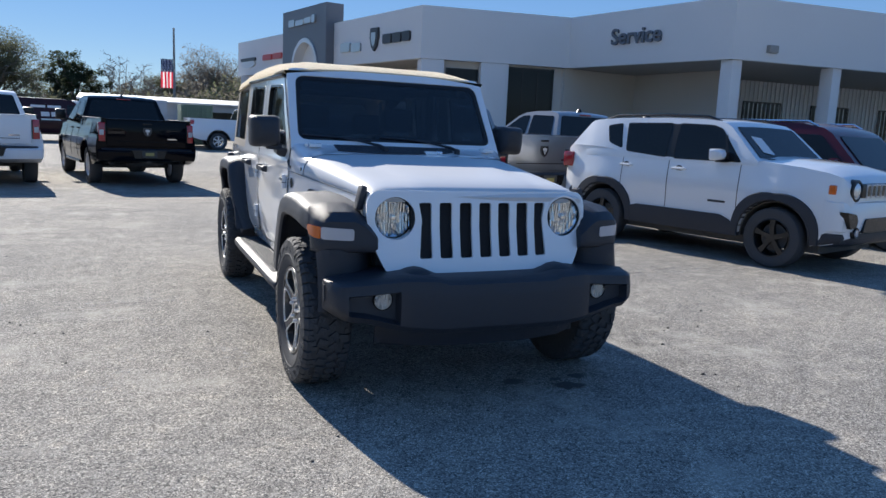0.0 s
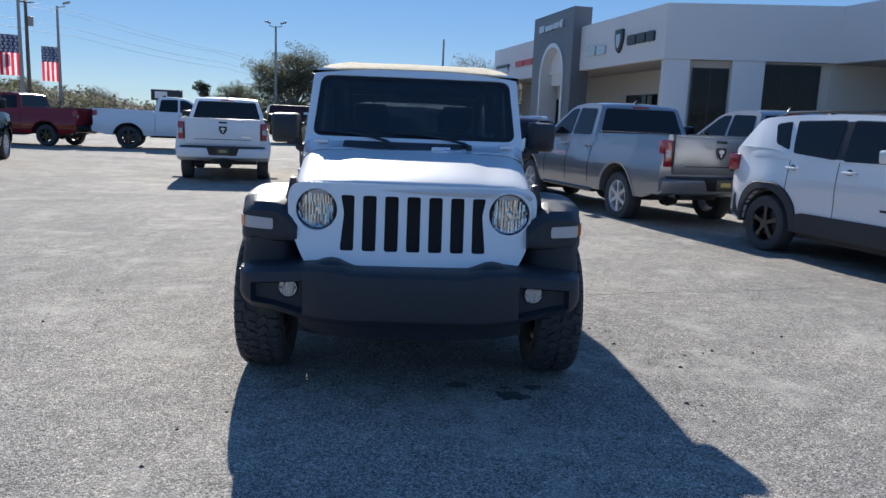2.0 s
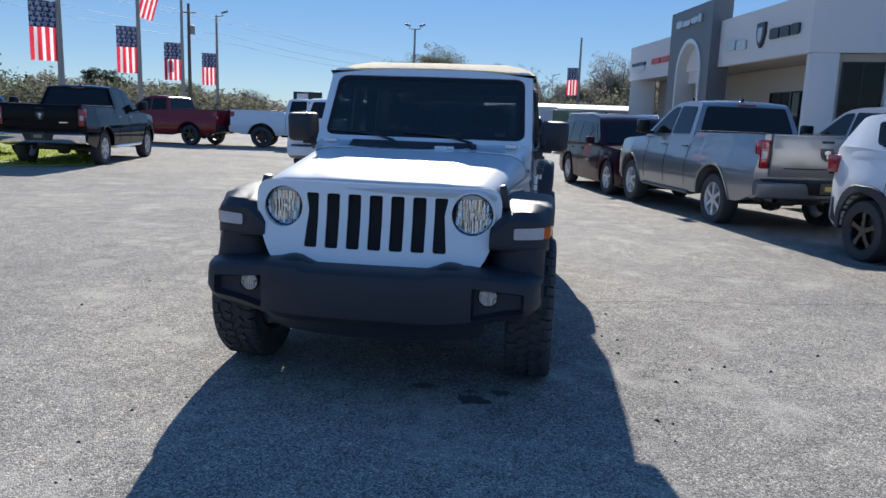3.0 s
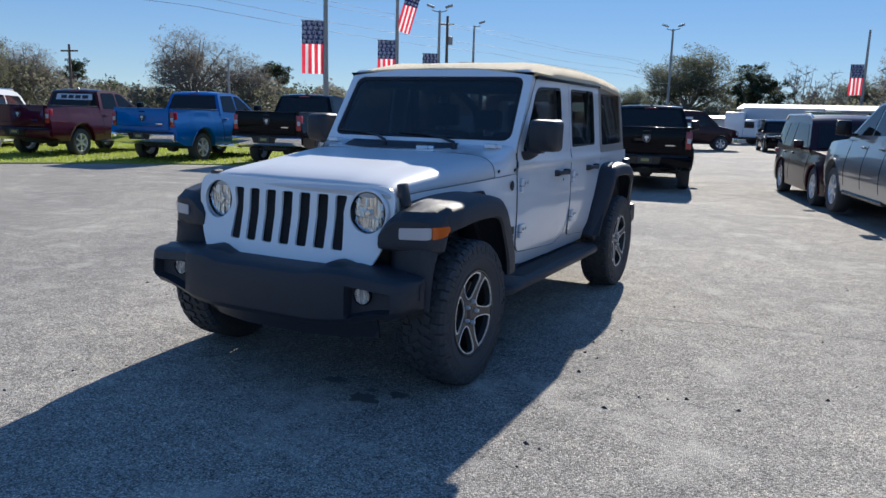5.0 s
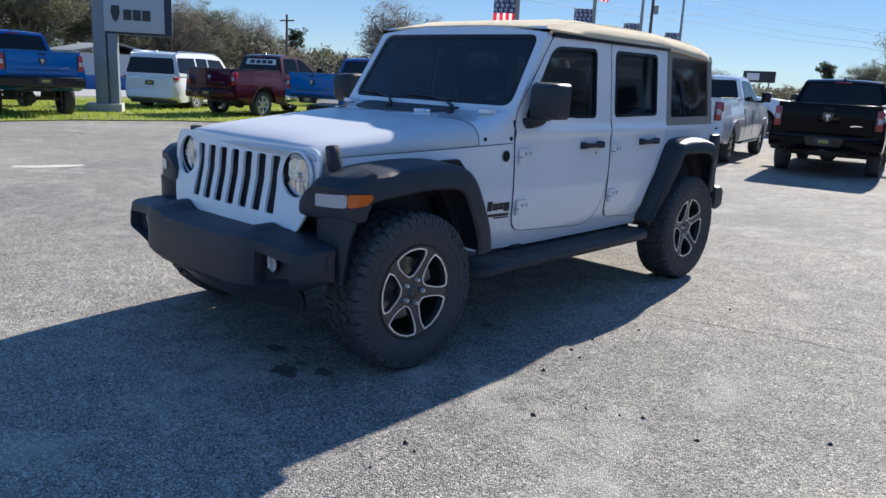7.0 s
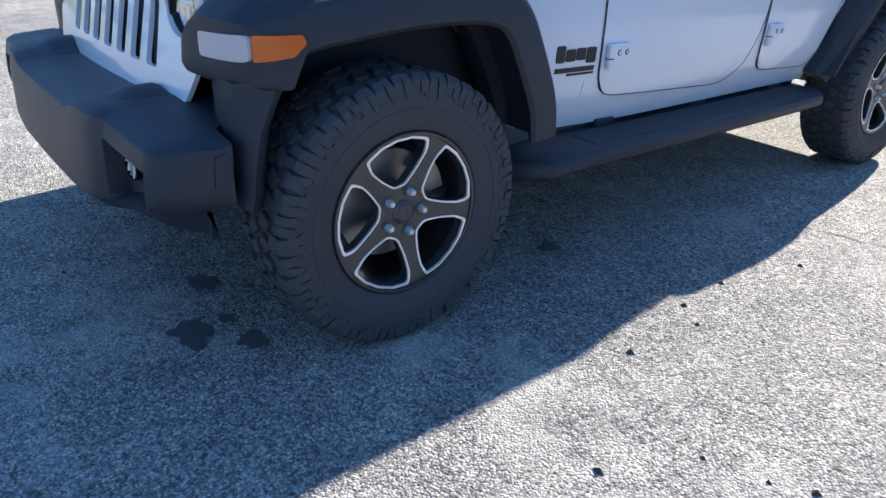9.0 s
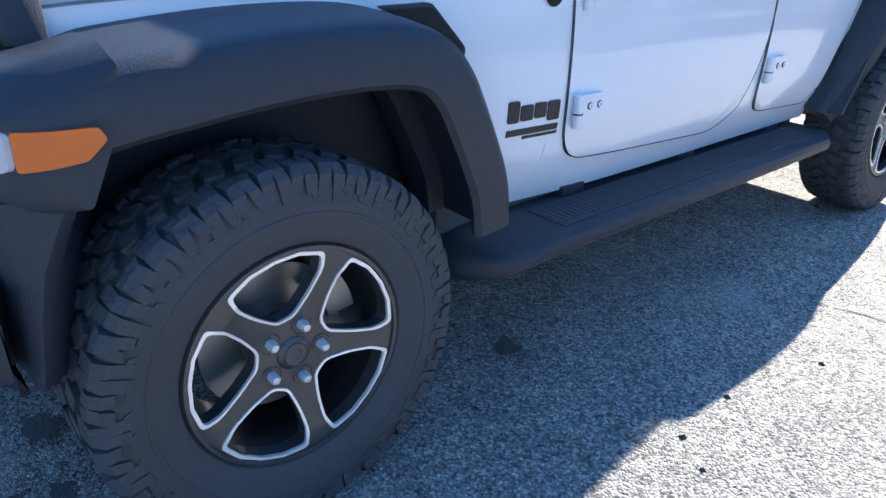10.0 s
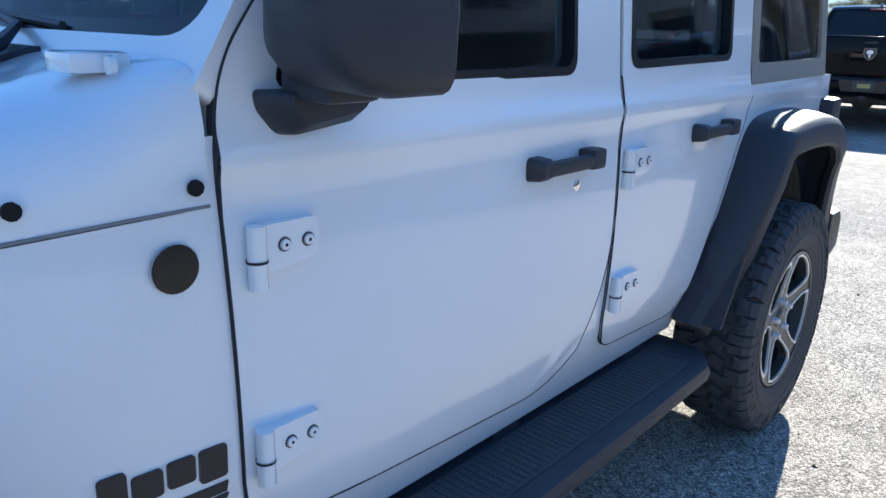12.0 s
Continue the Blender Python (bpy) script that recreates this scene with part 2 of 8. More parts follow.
M = {
    "asphalt": asphalt_material(),
    "grass": material("lawn", (0.24, 0.27, 0.05), 0.8, vary=0.45, scale=2.0, bump=0.6, bump_scale=40),
    "blade": foliage("grass_blades", (0.36, 0.43, 0.07), 0.45),
    "concrete": material("concrete", (0.42, 0.41, 0.38), 0.8, vary=0.15, scale=3, bump=0.3, bump_scale=50),
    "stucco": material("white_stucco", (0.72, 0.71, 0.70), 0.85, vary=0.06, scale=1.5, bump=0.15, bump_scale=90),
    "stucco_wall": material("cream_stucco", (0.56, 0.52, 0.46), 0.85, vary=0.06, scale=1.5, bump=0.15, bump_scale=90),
    "soffit": material("soffit_panel", (0.45, 0.41, 0.36), 0.7, vary=0.05, scale=2),
    "portal": material("grey_portal_cladding", (0.14, 0.15, 0.17), 0.45, vary=0.06, scale=1.0),
    "arch": material("brushed_arch_panel", (0.62, 0.63, 0.65), 0.35, 0.3, vary=0.05),
    "ribbed": material("ribbed_white_metal", (0.66, 0.66, 0.66), 0.5, vary=0.05),
    "sign_dark": material("dark_sign_letters", (0.035, 0.037, 0.042), 0.4),
    "sign_silver": material("silver_sign_letters", (0.45, 0.47, 0.48), 0.3, 0.6),
    "sign_red": material("red_sign_letters", (0.5, 0.05, 0.05), 0.4),
    "sign_blue": material("navy_sign_edge", (0.02, 0.035, 0.08), 0.4),
    "sign_grey": material("grey_sign_post", (0.22, 0.25, 0.29), 0.45, vary=0.05),
    "sign_face": material("pale_sign_panel", (0.42, 0.46, 0.50), 0.4, vary=0.04),
    "sign_green": material("green_sign_letters", (0.09, 0.14, 0.10), 0.5),
    "pole": material("galvanised_pole", (0.32, 0.31, 0.29), 0.6, 0.2, vary=0.2, scale=2),
    "wood_pole": material("weathered_pole_wood", (0.13, 0.10, 0.08), 0.9, vary=0.3, bump=0.5, bump_scale=20),
    "cable": material("black_cable", (0.02, 0.02, 0.02), 0.6),
    "flag_red": foliage("flag_red_cloth", (0.62, 0.04, 0.07), 0.1),
    "flag_white": foliage("flag_white_cloth", (0.80, 0.78, 0.79), 0.05),
    "flag_blue": foliage("flag_blue_cloth", (0.012, 0.020, 0.07), 0.1),
    "bark": material("bark", (0.27, 0.235, 0.20), 0.9, vary=0.3, bump=0.6, bump_scale=15),
    "leaf_olive": foliage("olive_leaves", (0.17, 0.175, 0.11), 0.45),
    "leaf_dark": foliage("dark_pine_leaves", (0.075, 0.095, 0.055), 0.4),
    "leaf_brown": foliage("brown_twigs", (0.215, 0.195, 0.16), 0.4),
    "shed": material("white_shed_metal", (0.6, 0.61, 0.62), 0.6, vary=0.08, scale=1),
    "blue_wall": material("blue_painted_wall", (0.03, 0.12, 0.38), 0.6, vary=0.1),
    "tyre": material("tyre_rubber", (0.052, 0.054, 0.060), 0.7, vary=0.3, scale=6, bump=0.2, bump_scale=60, dirt=(0.045, 0.042, 0.038)),
    "rim": material("silver_alloy", (0.68, 0.68, 0.69), 0.3, 0.5),
    "rim_black": material("black_alloy", (0.015, 0.015, 0.016), 0.3, 0.2, coat=0.5),
    "machined": material("machined_alloy_edge", (0.90, 0.89, 0.87), 0.35, 0.55),
    "rim_grey": material("dark_grey_alloy", (0.075, 0.075, 0.078), 0.38, 0.6, coat=0.3, vary=0.08),
    "chrome": material("chrome", (0.85, 0.85, 0.86), 0.08, 1.0),
    "plastic": material("textured_black_plastic", (0.026, 0.030, 0.040), 0.46, vary=0.12, scale=4, bump=0.25, bump_scale=420),
    "trim": material("gloss_black_trim", (0.012, 0.012, 0.013), 0.25),
    "well": material("wheel_well_liner", (0.085, 0.082, 0.080), 0.9, vary=0.3, scale=6, bump_scale=30, dirt=(0.12, 0.11, 0.095)),
    "shadow_gap": material("dark_panel_gap", (0.008, 0.008, 0.009), 0.9),
    "window": glass("tinted_car_window", (0.16, 0.18, 0.20), 0.72),
    "jeep_window": glass("jeep_window_glass", (0.74, 0.78, 0.80), 0.36, 1.9),
    "windscreen": glass("windscreen_glass", (0.60, 0.66, 0.70), 0.42, 2.0),
    "shopfront": glass("dark_shop_glass", (0.04, 0.045, 0.05), 0.9, 1.3),
    "red_lamp": material("red_tail_lamp", (0.36, 0.012, 0.022), 0.12, coat=1.0),
    "white_lamp": material("clear_lamp", (0.48, 0.47, 0.49), 0.1, coat=1.0),
    "amber": material("amber_marker_lens", (0.64, 0.12, 0.005), 0.25, coat=0.6),
    "paint_white": paint("white_paint", (0.80, 0.81, 0.83)),
    "paint_black": paint("black_paint", (0.002, 0.003, 0.006), 0.0, 0.14),
    "paint_silver": paint("silver_paint", (0.25, 0.26, 0.28), 0.6),
    "paint_pearl": paint("silver_white_paint", (0.76, 0.78, 0.81), 0.12),
    "reflector_bowl": material("lamp_reflector_bowl", (0.75, 0.75, 0.76), 0.15, 0.7, bump=0.3, bump_scale=40),
    "paint_maroon": paint("maroon_paint", (0.060, 0.003, 0.014), 0.05, 0.7),
    "paint_dark_maroon": paint("dark_maroon_paint", (0.028, 0.004, 0.011), 0.0, 0.45),
    "paint_blue": paint("bright_blue_paint", (0.001, 0.13, 0.42), 0.05, 0.6),
    "paint_red": paint("red_paint", (0.22, 0.006, 0.012)),
    "plate": material("number_plate", (0.06, 0.06, 0.055), 0.5),
    "plate_bar": material("plate_print", (0.45, 0.36, 0.12), 0.5),
    "seat": material("dark_seat_cloth", (0.03, 0.03, 0.032), 0.85, vary=0.15, bump=0.3, bump_scale=200),
    "paper": material("white_paper", (0.75, 0.75, 0.76), 0.8, vary=0.03),
}


M["paint_black"].node_tree.nodes["Principled BSDF"].inputs["Roughness"].default_value = 0.08


# ---- mesh helpers ----
def link_mesh(name, bm, mat, sharp=38):
    bmesh.ops.recalc_face_normals(bm, faces=bm.faces)
    for f in bm.faces:
        f.smooth = True
    lim = radians(sharp)
    for e in bm.edges:
        if len(e.link_faces) == 2 and e.calc_face_angle(0.0) > lim:
            e.smooth = False
    me = bpy.data.meshes.new(name)
    bm.to_mesh(me)
    bm.free()
    for k in (mat if isinstance(mat, (list, tuple)) else [mat]):
        me.materials.append(M[k])
    return new(name, me)


def part(name, bm, mat, parent, label="", sharp=38):
    ob = link_mesh(name, bm, mat, sharp)
    if parent is not None:
        ob.parent = parent
    if label:
        tagged(ob, label)
    return ob


def thing(name, label, category, group="", kind=""):
    return tagged(new(name), label, category, group, kind)


def add_box(bm, x0, x1, y0, y1, z0, z1, bevel=0.0, m=None):
    vs = [bm.verts.new((x, y, z)) for x in (x0, x1) for y in (y0, y1) for z in (z0, z1)]
    fs = [bm.faces.new([vs[i] for i in q]) for q in ((0, 1, 3, 2), (4, 6, 7, 5), (0, 4, 5, 1), (2, 3, 7, 6), (0, 2, 6, 4), (1, 5, 7, 3))]
    out = set(vs)
    if bevel:
        edges = {e for f in fs for e in f.edges}
        r = bmesh.ops.bevel(bm, geom=list(edges), offset=bevel, segments=2, profile=0.6, affect='EDGES')
        out = {v for f in r['faces'] for v in f.verts} | {v for v in vs if v.is_valid}
    if m is not None:
        bmesh.ops.transform(bm, matrix=m, verts=[v for v in out if v.is_valid])
    return out


def box(x0, x1, y0, y1, z0, z1, bevel=0.0, m=None):
    bm = bmesh.new()
    add_box(bm, x0, x1, y0, y1, z0, z1, bevel, m)
    return bm


def add_loft(bm, rings, closed=True, caps=True):
    """Skin a list of rings with the same number of points."""
    rows = [[bm.verts.new(p) for p in r] for r in rings]
    n = len(rows[0])
    for a, b in zip(rows, rows[1:]):
        for i in range(n if closed else n - 1):
            j = (i + 1) % n
            try:
                bm.faces.new((a[i], a[j], b[j], b[i]))
            except ValueError:
                pass
    if caps and closed:
        bm.faces.new(rows[0])
        bm.faces.new(rows[-1])
    return rows


def loft(rings, closed=True, caps=True):
    bm = bmesh.new()
    add_loft(bm, rings, closed, caps)
    return bm


def add_lathe(bm, profile, segs=32, axis='X', at=(0, 0, 0), closed=False, caps=False):
    """Turn (radius, along) pairs round an axis through at."""
    rows = []
    for k in range(segs):
        a = 2 * math.pi * k / segs
        c, s = math.cos(a), math.sin(a)
        row = []
        for r, h in profile:
            p = {'X': (h, r * c, r * s), 'Y': (r * c, h, r * s), 'Z': (r * c, r * s, h)}[axis]
            row.append(bm.verts.new((p[0] + at[0], p[1] + at[1], p[2] + at[2])))
        rows.append(row)
    m = len(profile)
    for k in range(segs):
        a, b = rows[k], rows[(k + 1) % segs]
        for i in range(m if closed else m - 1):
            j = (i + 1) % m
            bm.faces.new((a[i], a[j], b[j], b[i]))
    if caps:
        for i in (0, m - 1):
            if profile[i][0] > 1e-6:
                bm.faces.new([r[i] for r in rows])
    bmesh.ops.remove_doubles(bm, verts=[v for r in rows for v in r], dist=1e-6)


def lathe(profile, segs=32, axis='X', at=(0, 0, 0), closed=False, caps=False):
    bm = bmesh.new()
    add_lathe(bm, profile, segs, axis, at, closed, caps)
    return bm


def tube(points, radius, segs=8, cap=True):
    """A round bar along points; radius may be one number or one a point."""
    pts = [Vector(p) for p in points]
    rs = radius if isinstance(radius, (list, tuple)) else [radius] * len(pts)
    rings = []
    up = Vector((0, 0, 1))
    for i, p in enumerate(pts):
        d = (pts[min(i + 1, len(pts) - 1)] - pts[max(i - 1, 0)]).normalized()
        s = d.cross(up)
        if s.length < 1e-3:
            s = d.cross(Vector((1, 0, 0)))
        s.normalize()
        u = s.cross(d)
        rings.append([p + rs[i] * (math.cos(a) * s + math.sin(a) * u) for a in [2 * math.pi * k / segs for k in range(segs)]])
    return loft(rings, True, cap)


def prism(outline, axis, a, b, bevel=0.0):
    """Extrude a 2D outline between a and b along an axis ('X': outline in y, z; 'Y': x, z; 'Z': x, y)."""
    def at(p, h):
        return {'X': (h, p[0], p[1]), 'Y': (p[0], h, p[1]), 'Z': (p[0], p[1], h)}[axis]
    bm = loft([[at(p, a) for p in outline], [at(p, b) for p in outline]])
    if bevel:
        bmesh.ops.recalc_face_normals(bm, faces=bm.faces)
        es = [e for e in bm.edges if e.calc_face_angle(0.0) > radians(30)]
        bmesh.ops.bevel(bm, geom=es, offset=bevel, segments=2, profile=0.6, affect='EDGES')
    return bm


def rounded(outline, r, n=4):
    """Round the corners of a 2D outline."""
    out = []
    k = len(outline)
    rs = r if isinstance(r, (list, tuple)) else [r] * k
    for i, p in enumerate(outline):
        p, a, b = Vector(p), Vector(outline[i - 1]), Vector(outline[(i + 1) % k])
        ra = min(rs[i], (a - p).length * 0.49, (b - p).length * 0.49)
        if ra < 1e-5:
            out.append(tuple(p))
            continue
        s, e = p + (a - p).normalized() * ra, p + (b - p).normalized() * ra
        for j in range(n + 1):
            t = j / n
            q = s * (1 - t) ** 2 + p * 2 * t * (1 - t) + e * t ** 2
            out.append((q.x, q.y))
    return out


def smooth_curve(points):
    """y(x) through the points, with a cubic that never overshoots."""
    xs = [p[0] for p in points]
    ys = [p[1] for p in points]
    n = len(xs)
    d = [(ys[i + 1] - ys[i]) / max(1e-6, xs[i + 1] - xs[i]) for i in range(n - 1)]
    ms = [d[0]] + [0 if d[i - 1] * d[i] <= 0 else 2 * d[i - 1] * d[i] / (d[i - 1] + d[i]) for i in range(1, n - 1)] + [d[-1]]

    def f(x):
        if x <= xs[0]:
            return ys[0]
        if x >= xs[-1]:
            return ys[-1]
        i = max(k for k in range(n - 1) if xs[k] <= x)
        h = xs[i + 1] - xs[i]
        if h < 1e-6:
            return ys[i + 1]
        t = (x - xs[i]) / h
        return (ys[i] * (1 + 2 * t) * (1 - t) ** 2 + ms[i] * h * t * (1 - t) ** 2 + ys[i + 1] * t * t * (3 - 2 * t) + ms[i + 1] * h * t * t * (t - 1))
    return f


def line_curve(points):
    def f(x):
        if x <= points[0][0]:
            return points[0][1]
        for (a, b), (c, d) in zip(points, points[1:]):
            if x <= c:
                return b + (d - b) * (x - a) / max(1e-9, c - a)
        return points[-1][1]
    return f


def text_mesh(word, size, depth):
    c = bpy.data.curves.new("letters", 'FONT')
    c.body, c.size, c.extrude, c.align_x, c.offset = word, size, depth, 'CENTER', size * 0.018
    ob = new("letters", c)
    bpy.context.view_layer.update()
    me = bpy.data.meshes.new_from_object(ob)
    bpy.data.objects.remove(ob)
    bpy.data.curves.remove(c)
    return me


def plate(outer, holes, f0, f1, cuts=()):
    """A sheet with holes: outlines in (u, v), its two faces given by f0 and f1; cuts are (axis, value) lines that subdivide it."""
    bm = bmesh.new()
    edges = []
    for loop in [outer] + list(holes):
        vs = [bm.verts.new((u, v, 0)) for u, v in loop]
        edges += [bm.edges.new((vs[i], vs[(i + 1) % len(vs)])) for i in range(len(vs))]
    bmesh.ops.triangle_fill(bm, use_beauty=True, use_dissolve=False, edges=edges, normal=(0, 0, 1))
    for axis, value in cuts:
        co, no = ((value, 0, 0), (1, 0, 0)) if axis == 'u' else ((0, value, 0), (0, 1, 0))
        bmesh.ops.bisect_plane(bm, geom=list(bm.verts) + list(bm.edges) + list(bm.faces), plane_co=co, plane_no=no, dist=1e-5)
    r = bmesh.ops.extrude_face_region(bm, geom=list(bm.faces))
    far = {v for v in r['geom'] if isinstance(v, bmesh.types.BMVert)}
    for v in bm.verts:
        v.co = Vector((f1 if v in far else f0)(v.co.x, v.co.y))
    return bm


def steps(a, b, n):
    return [a + (b - a) * (k + 1) / (n + 1) for k in range(n)]

# ---- ground ----
def ground_sheet(name, outline, z, mat, label, category, sub=1):
    bm = bmesh.new()
    bm.faces.new([bm.verts.new((x, y, z)) for x, y in outline])
    return tagged(link_mesh(name, bm, mat), label, category, kind="structure")


def ease(a, b, x):
    t = min(1.0, max(0.0, (x - a) / (b - a)))
    return t * t * (3 - 2 * t)


def lie(x, y):
    """Height of the lot: a shallow swale drains the far end."""
    return -0.10 * ease(12, 17, y) * (1 - ease(23, 30, y)) * ease(-7.5, -4.5, x) * (1 - ease(12, 18, x))


bm = bmesh.new()
gx = [-900] + [-9 + 1.5 * k for k in range(20)] + [900]
gy = [-900] + [11 + k for k in range(21)] + [900]
grid = [[bm.verts.new((x, y, lie(x, y))) for x in gx] for y in gy]
for r0, r1 in zip(grid, grid[1:]):
    for k in range(len(gx) - 1):
        bm.faces.new((r0[k], r0[k + 1], r1[k + 1], r1[k]))
tagged(link_mesh("ground", bm, "asphalt"), "worn grey asphalt of a car dealer's lot", "ground", kind="structure")
LAWN = [(-12.2, -6), (-13.0, 0), (-13.6, 5.5), (-14.1, 9.0), (-13.6, 11.6), (-12.2, 13.4), (-10.4, 15.0), (-8.7, 16.3), (-8.2, 17.2), (-8.7, 18.6), (-10.8, 21.0), (-15, 24), (-27, 27), (-27, -10)]
bm = bmesh.new()
bm.faces.new([bm.verts.new((x, y, 0.03)) for x, y in LAWN])
r = bmesh.ops.extrude_face_region(bm, geom=list(bm.faces))
for v in r['geom']:
    if isinstance(v, bmesh.types.BMVert):
        v.co.z = -0.05
tagged(link_mesh("lawn", bm, "grass"), "sunlit green lawn beside the lot", "lawn", kind="structure")


def inside(p, poly):
    x, y = p
    c = False
    for (a, b), (d, e) in zip(poly, poly[1:] + poly[:1]):
        if (b > y) != (e > y) and x < (d - a) * (y - b) / (e - b) + a:
            c = not c
    return c


def grass_blades():
    rng = random.Random(4)
    vs, fs = [], []
    while len(fs) < 26000:
        x, y = rng.uniform(-24, -6.4), rng.uniform(3, 22)
        if not inside((x, y), LAWN):
            continue
        h, a, w = rng.uniform(0.02, 0.085), rng.uniform(0, 6.28), rng.uniform(0.012, 0.03)
        lx, ly = rng.uniform(-0.05, 0.05), rng.uniform(-0.05, 0.05)
        k = len(vs)
        vs += [(x - w * math.cos(a), y - w * math.sin(a), 0.02), (x + w * math.cos(a), y + w * math.sin(a), 0.02), (x + lx, y + ly, 0.03 + h)]
        fs.append((k, k + 1, k + 2))
    me = bpy.data.meshes.new("grass")
    me.from_pydata(vs, [], fs)
    me.materials.append(M["blade"])
    return tagged(new("grass", me), "short green grass blades on the lawn", "grass", kind="stuff")


grass_blades()
ground_sheet("road", [(-36, -300), (-28, -300), (-28, 300), (-36, 300)], 0.012, "concrete", "pale grey street behind the lawn", "road")


# ---- dealership building ----
ROOF, SOFFIT = 7.5, 4.93
P_END, P0, P1, P2, P3 = Vector((9.0, 63.0)), Vector((14.2, 36.0)), Vector((22.05, 34.7)), Vector((24.1, 25.2)), Vector((52.0, 23.0))


def wall_box(p, q, inward, thick, z0, z1, off=0.0):
    """A wall from p to q in plan; its outer face lies off metres behind the line, on the side of the point inward."""
    d = (q - p).normalized()
    n = Vector((-d.y, d.x))
    if n.dot(inward - p) < 0:
        n = -n
    a, b = p + n * off, q + n * off
    c, e = q + n * (off + thick), p + n * (off + thick)
    return loft([[(v.x, v.y, z0) for v in (a, b, c, e)], [(v.x, v.y, z1) for v in (a, b, c, e)]])


IN = Vector((40, 60))
building = thing("dealership_building", "white stucco car dealership with a deep fascia and covered service drive", "building")
for a, b in ((P_END, P0), (P0, P1), (P1, P2), (P2, P3)):
    part("fascia", wall_box(a, b, IN, 0.35, SOFFIT, ROOF), "stucco", building)
bm = bmesh.new()
plan = [P_END, P0, P1, P2, P3, Vector((52, 70)), Vector((12, 72))]
bm.faces.new([bm.verts.new((p.x + 0.3, p.y + 0.3, SOFFIT + 0.02)) for p in plan])
part("soffit", bm, "soffit", building)
bm = bmesh.new()
bm.faces.new([bm.verts.new((p.x + 0.3, p.y + 0.3, ROOF - 0.15)) for p in plan])
part("roof", bm, "stucco", building)
dA = (P_END - P0).normalized()
nA = Vector((dA.y, -dA.x))
if nA.dot(IN - P0) < 0:
    nA = -nA
# recessed entrance wall behind the logo front, with dark glazing between piers
WA, WB = P0 + nA * 3.2 + dA * 0.5, P_END + nA * 3.2
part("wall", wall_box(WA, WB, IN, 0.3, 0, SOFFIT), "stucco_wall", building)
dB = (P1 - P0).normalized()
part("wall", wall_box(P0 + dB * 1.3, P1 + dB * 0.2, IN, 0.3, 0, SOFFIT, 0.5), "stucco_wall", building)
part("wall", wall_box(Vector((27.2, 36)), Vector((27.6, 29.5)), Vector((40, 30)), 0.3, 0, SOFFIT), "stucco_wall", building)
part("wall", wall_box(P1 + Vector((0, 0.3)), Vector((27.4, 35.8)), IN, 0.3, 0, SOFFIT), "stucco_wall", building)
part("wall", wall_box(Vector((30.6, 33)), Vector((52, 32)), IN, 0.3, 0, SOFFIT), "ribbed", building)
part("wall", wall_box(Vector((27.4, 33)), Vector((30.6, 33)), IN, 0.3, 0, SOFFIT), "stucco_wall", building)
bm = bmesh.new()
for i in range(68):
    x = 30.75 + i * 0.31
    y = 33 - (x - 30.6) / 21.4 - 0.03
    add_box(bm, x, x + 0.08, y - 0.03, y + 0.02, 0, SOFFIT)
part("cladding_ribs", bm, "ribbed", building)


def opening(p, d, n, s0, s1, z0, z1, mullions=1, depth=0.0):
    """A dark glazed opening on a wall: frame, panes and mullions, proud of the wall face."""
    def pt(s, o, z):
        v = p + d * s + n * o
        return (v.x, v.y, z)
    pane = loft([[pt(s0, o, z0), pt(s1, o, z0), pt(s1, o, z1), pt(s0, o, z1)] for o in (-0.02 - depth, 0.02 - depth)])
    w = part("window", pane, "shopfront", building)
    fr = bmesh.new()
    for a, b, c, e in ((s0 - 0.06, s1 + 0.06, z1, z1 + 0.08), (s0 - 0.06, s0 + 0.02, z0, z1), (s1 - 0.02, s1 + 0.06, z0, z1)):
        add_loft(fr, [[pt(a, o, c), pt(b, o, c), pt(b, o, e), pt(a, o, e)] for o in (-0.07 - depth, 0.03 - depth)])
    for k in range(1, mullions + 1):
        s = s0 + (s1 - s0) * k / (mullions + 1)
        add_loft(fr, [[pt(s - 0.03, o, z0), pt(s + 0.03, o, z0), pt(s + 0.03, o, z1), pt(s - 0.03, o, z1)] for o in (-0.06 - depth, 0.03 - depth)])
    part("frame", fr, "trim", w)


nB = Vector((-dB.y, dB.x))
opening(P0 + nB * 0.5, dB, nB, 1.5, 3.1, 0.1, 4.5, 1)
opening(P0 + nB * 0.5, dB, nB, 4.75, 7.3, 0.1, 4.75, 2)
for s0, s1 in ((1.6, 3.6), (5.6, 9.2), (19.0, 23.5)):
    opening(WA, dA, nA, s0, s1, 0.1, 3.5, 2)
for x0, x1 in ((32.6, 35.2), (37.6, 40.4), (43, 46)):
    opening(Vector((30.6, 33.0)), Vector((1, -0.0467)).normalized(), Vector((0.0467, 1)).normalized(), x0 - 30.6, x1 - 30.6, 0.05, 3.7, 2, 0.03)


def pier(p, w, dpt, z1=SOFFIT, mat="stucco", turn=0.0):
    bm = box(-w / 2, w / 2, -dpt / 2, dpt / 2, 0, z1, 0.03)
    bmesh.ops.transform(bm, matrix=pose(p.x, p.y, 0, 0, 0, math.degrees(math.atan2(dB.y, dB.x)) + turn), verts=bm.verts)
    part("column", bm, mat, building)


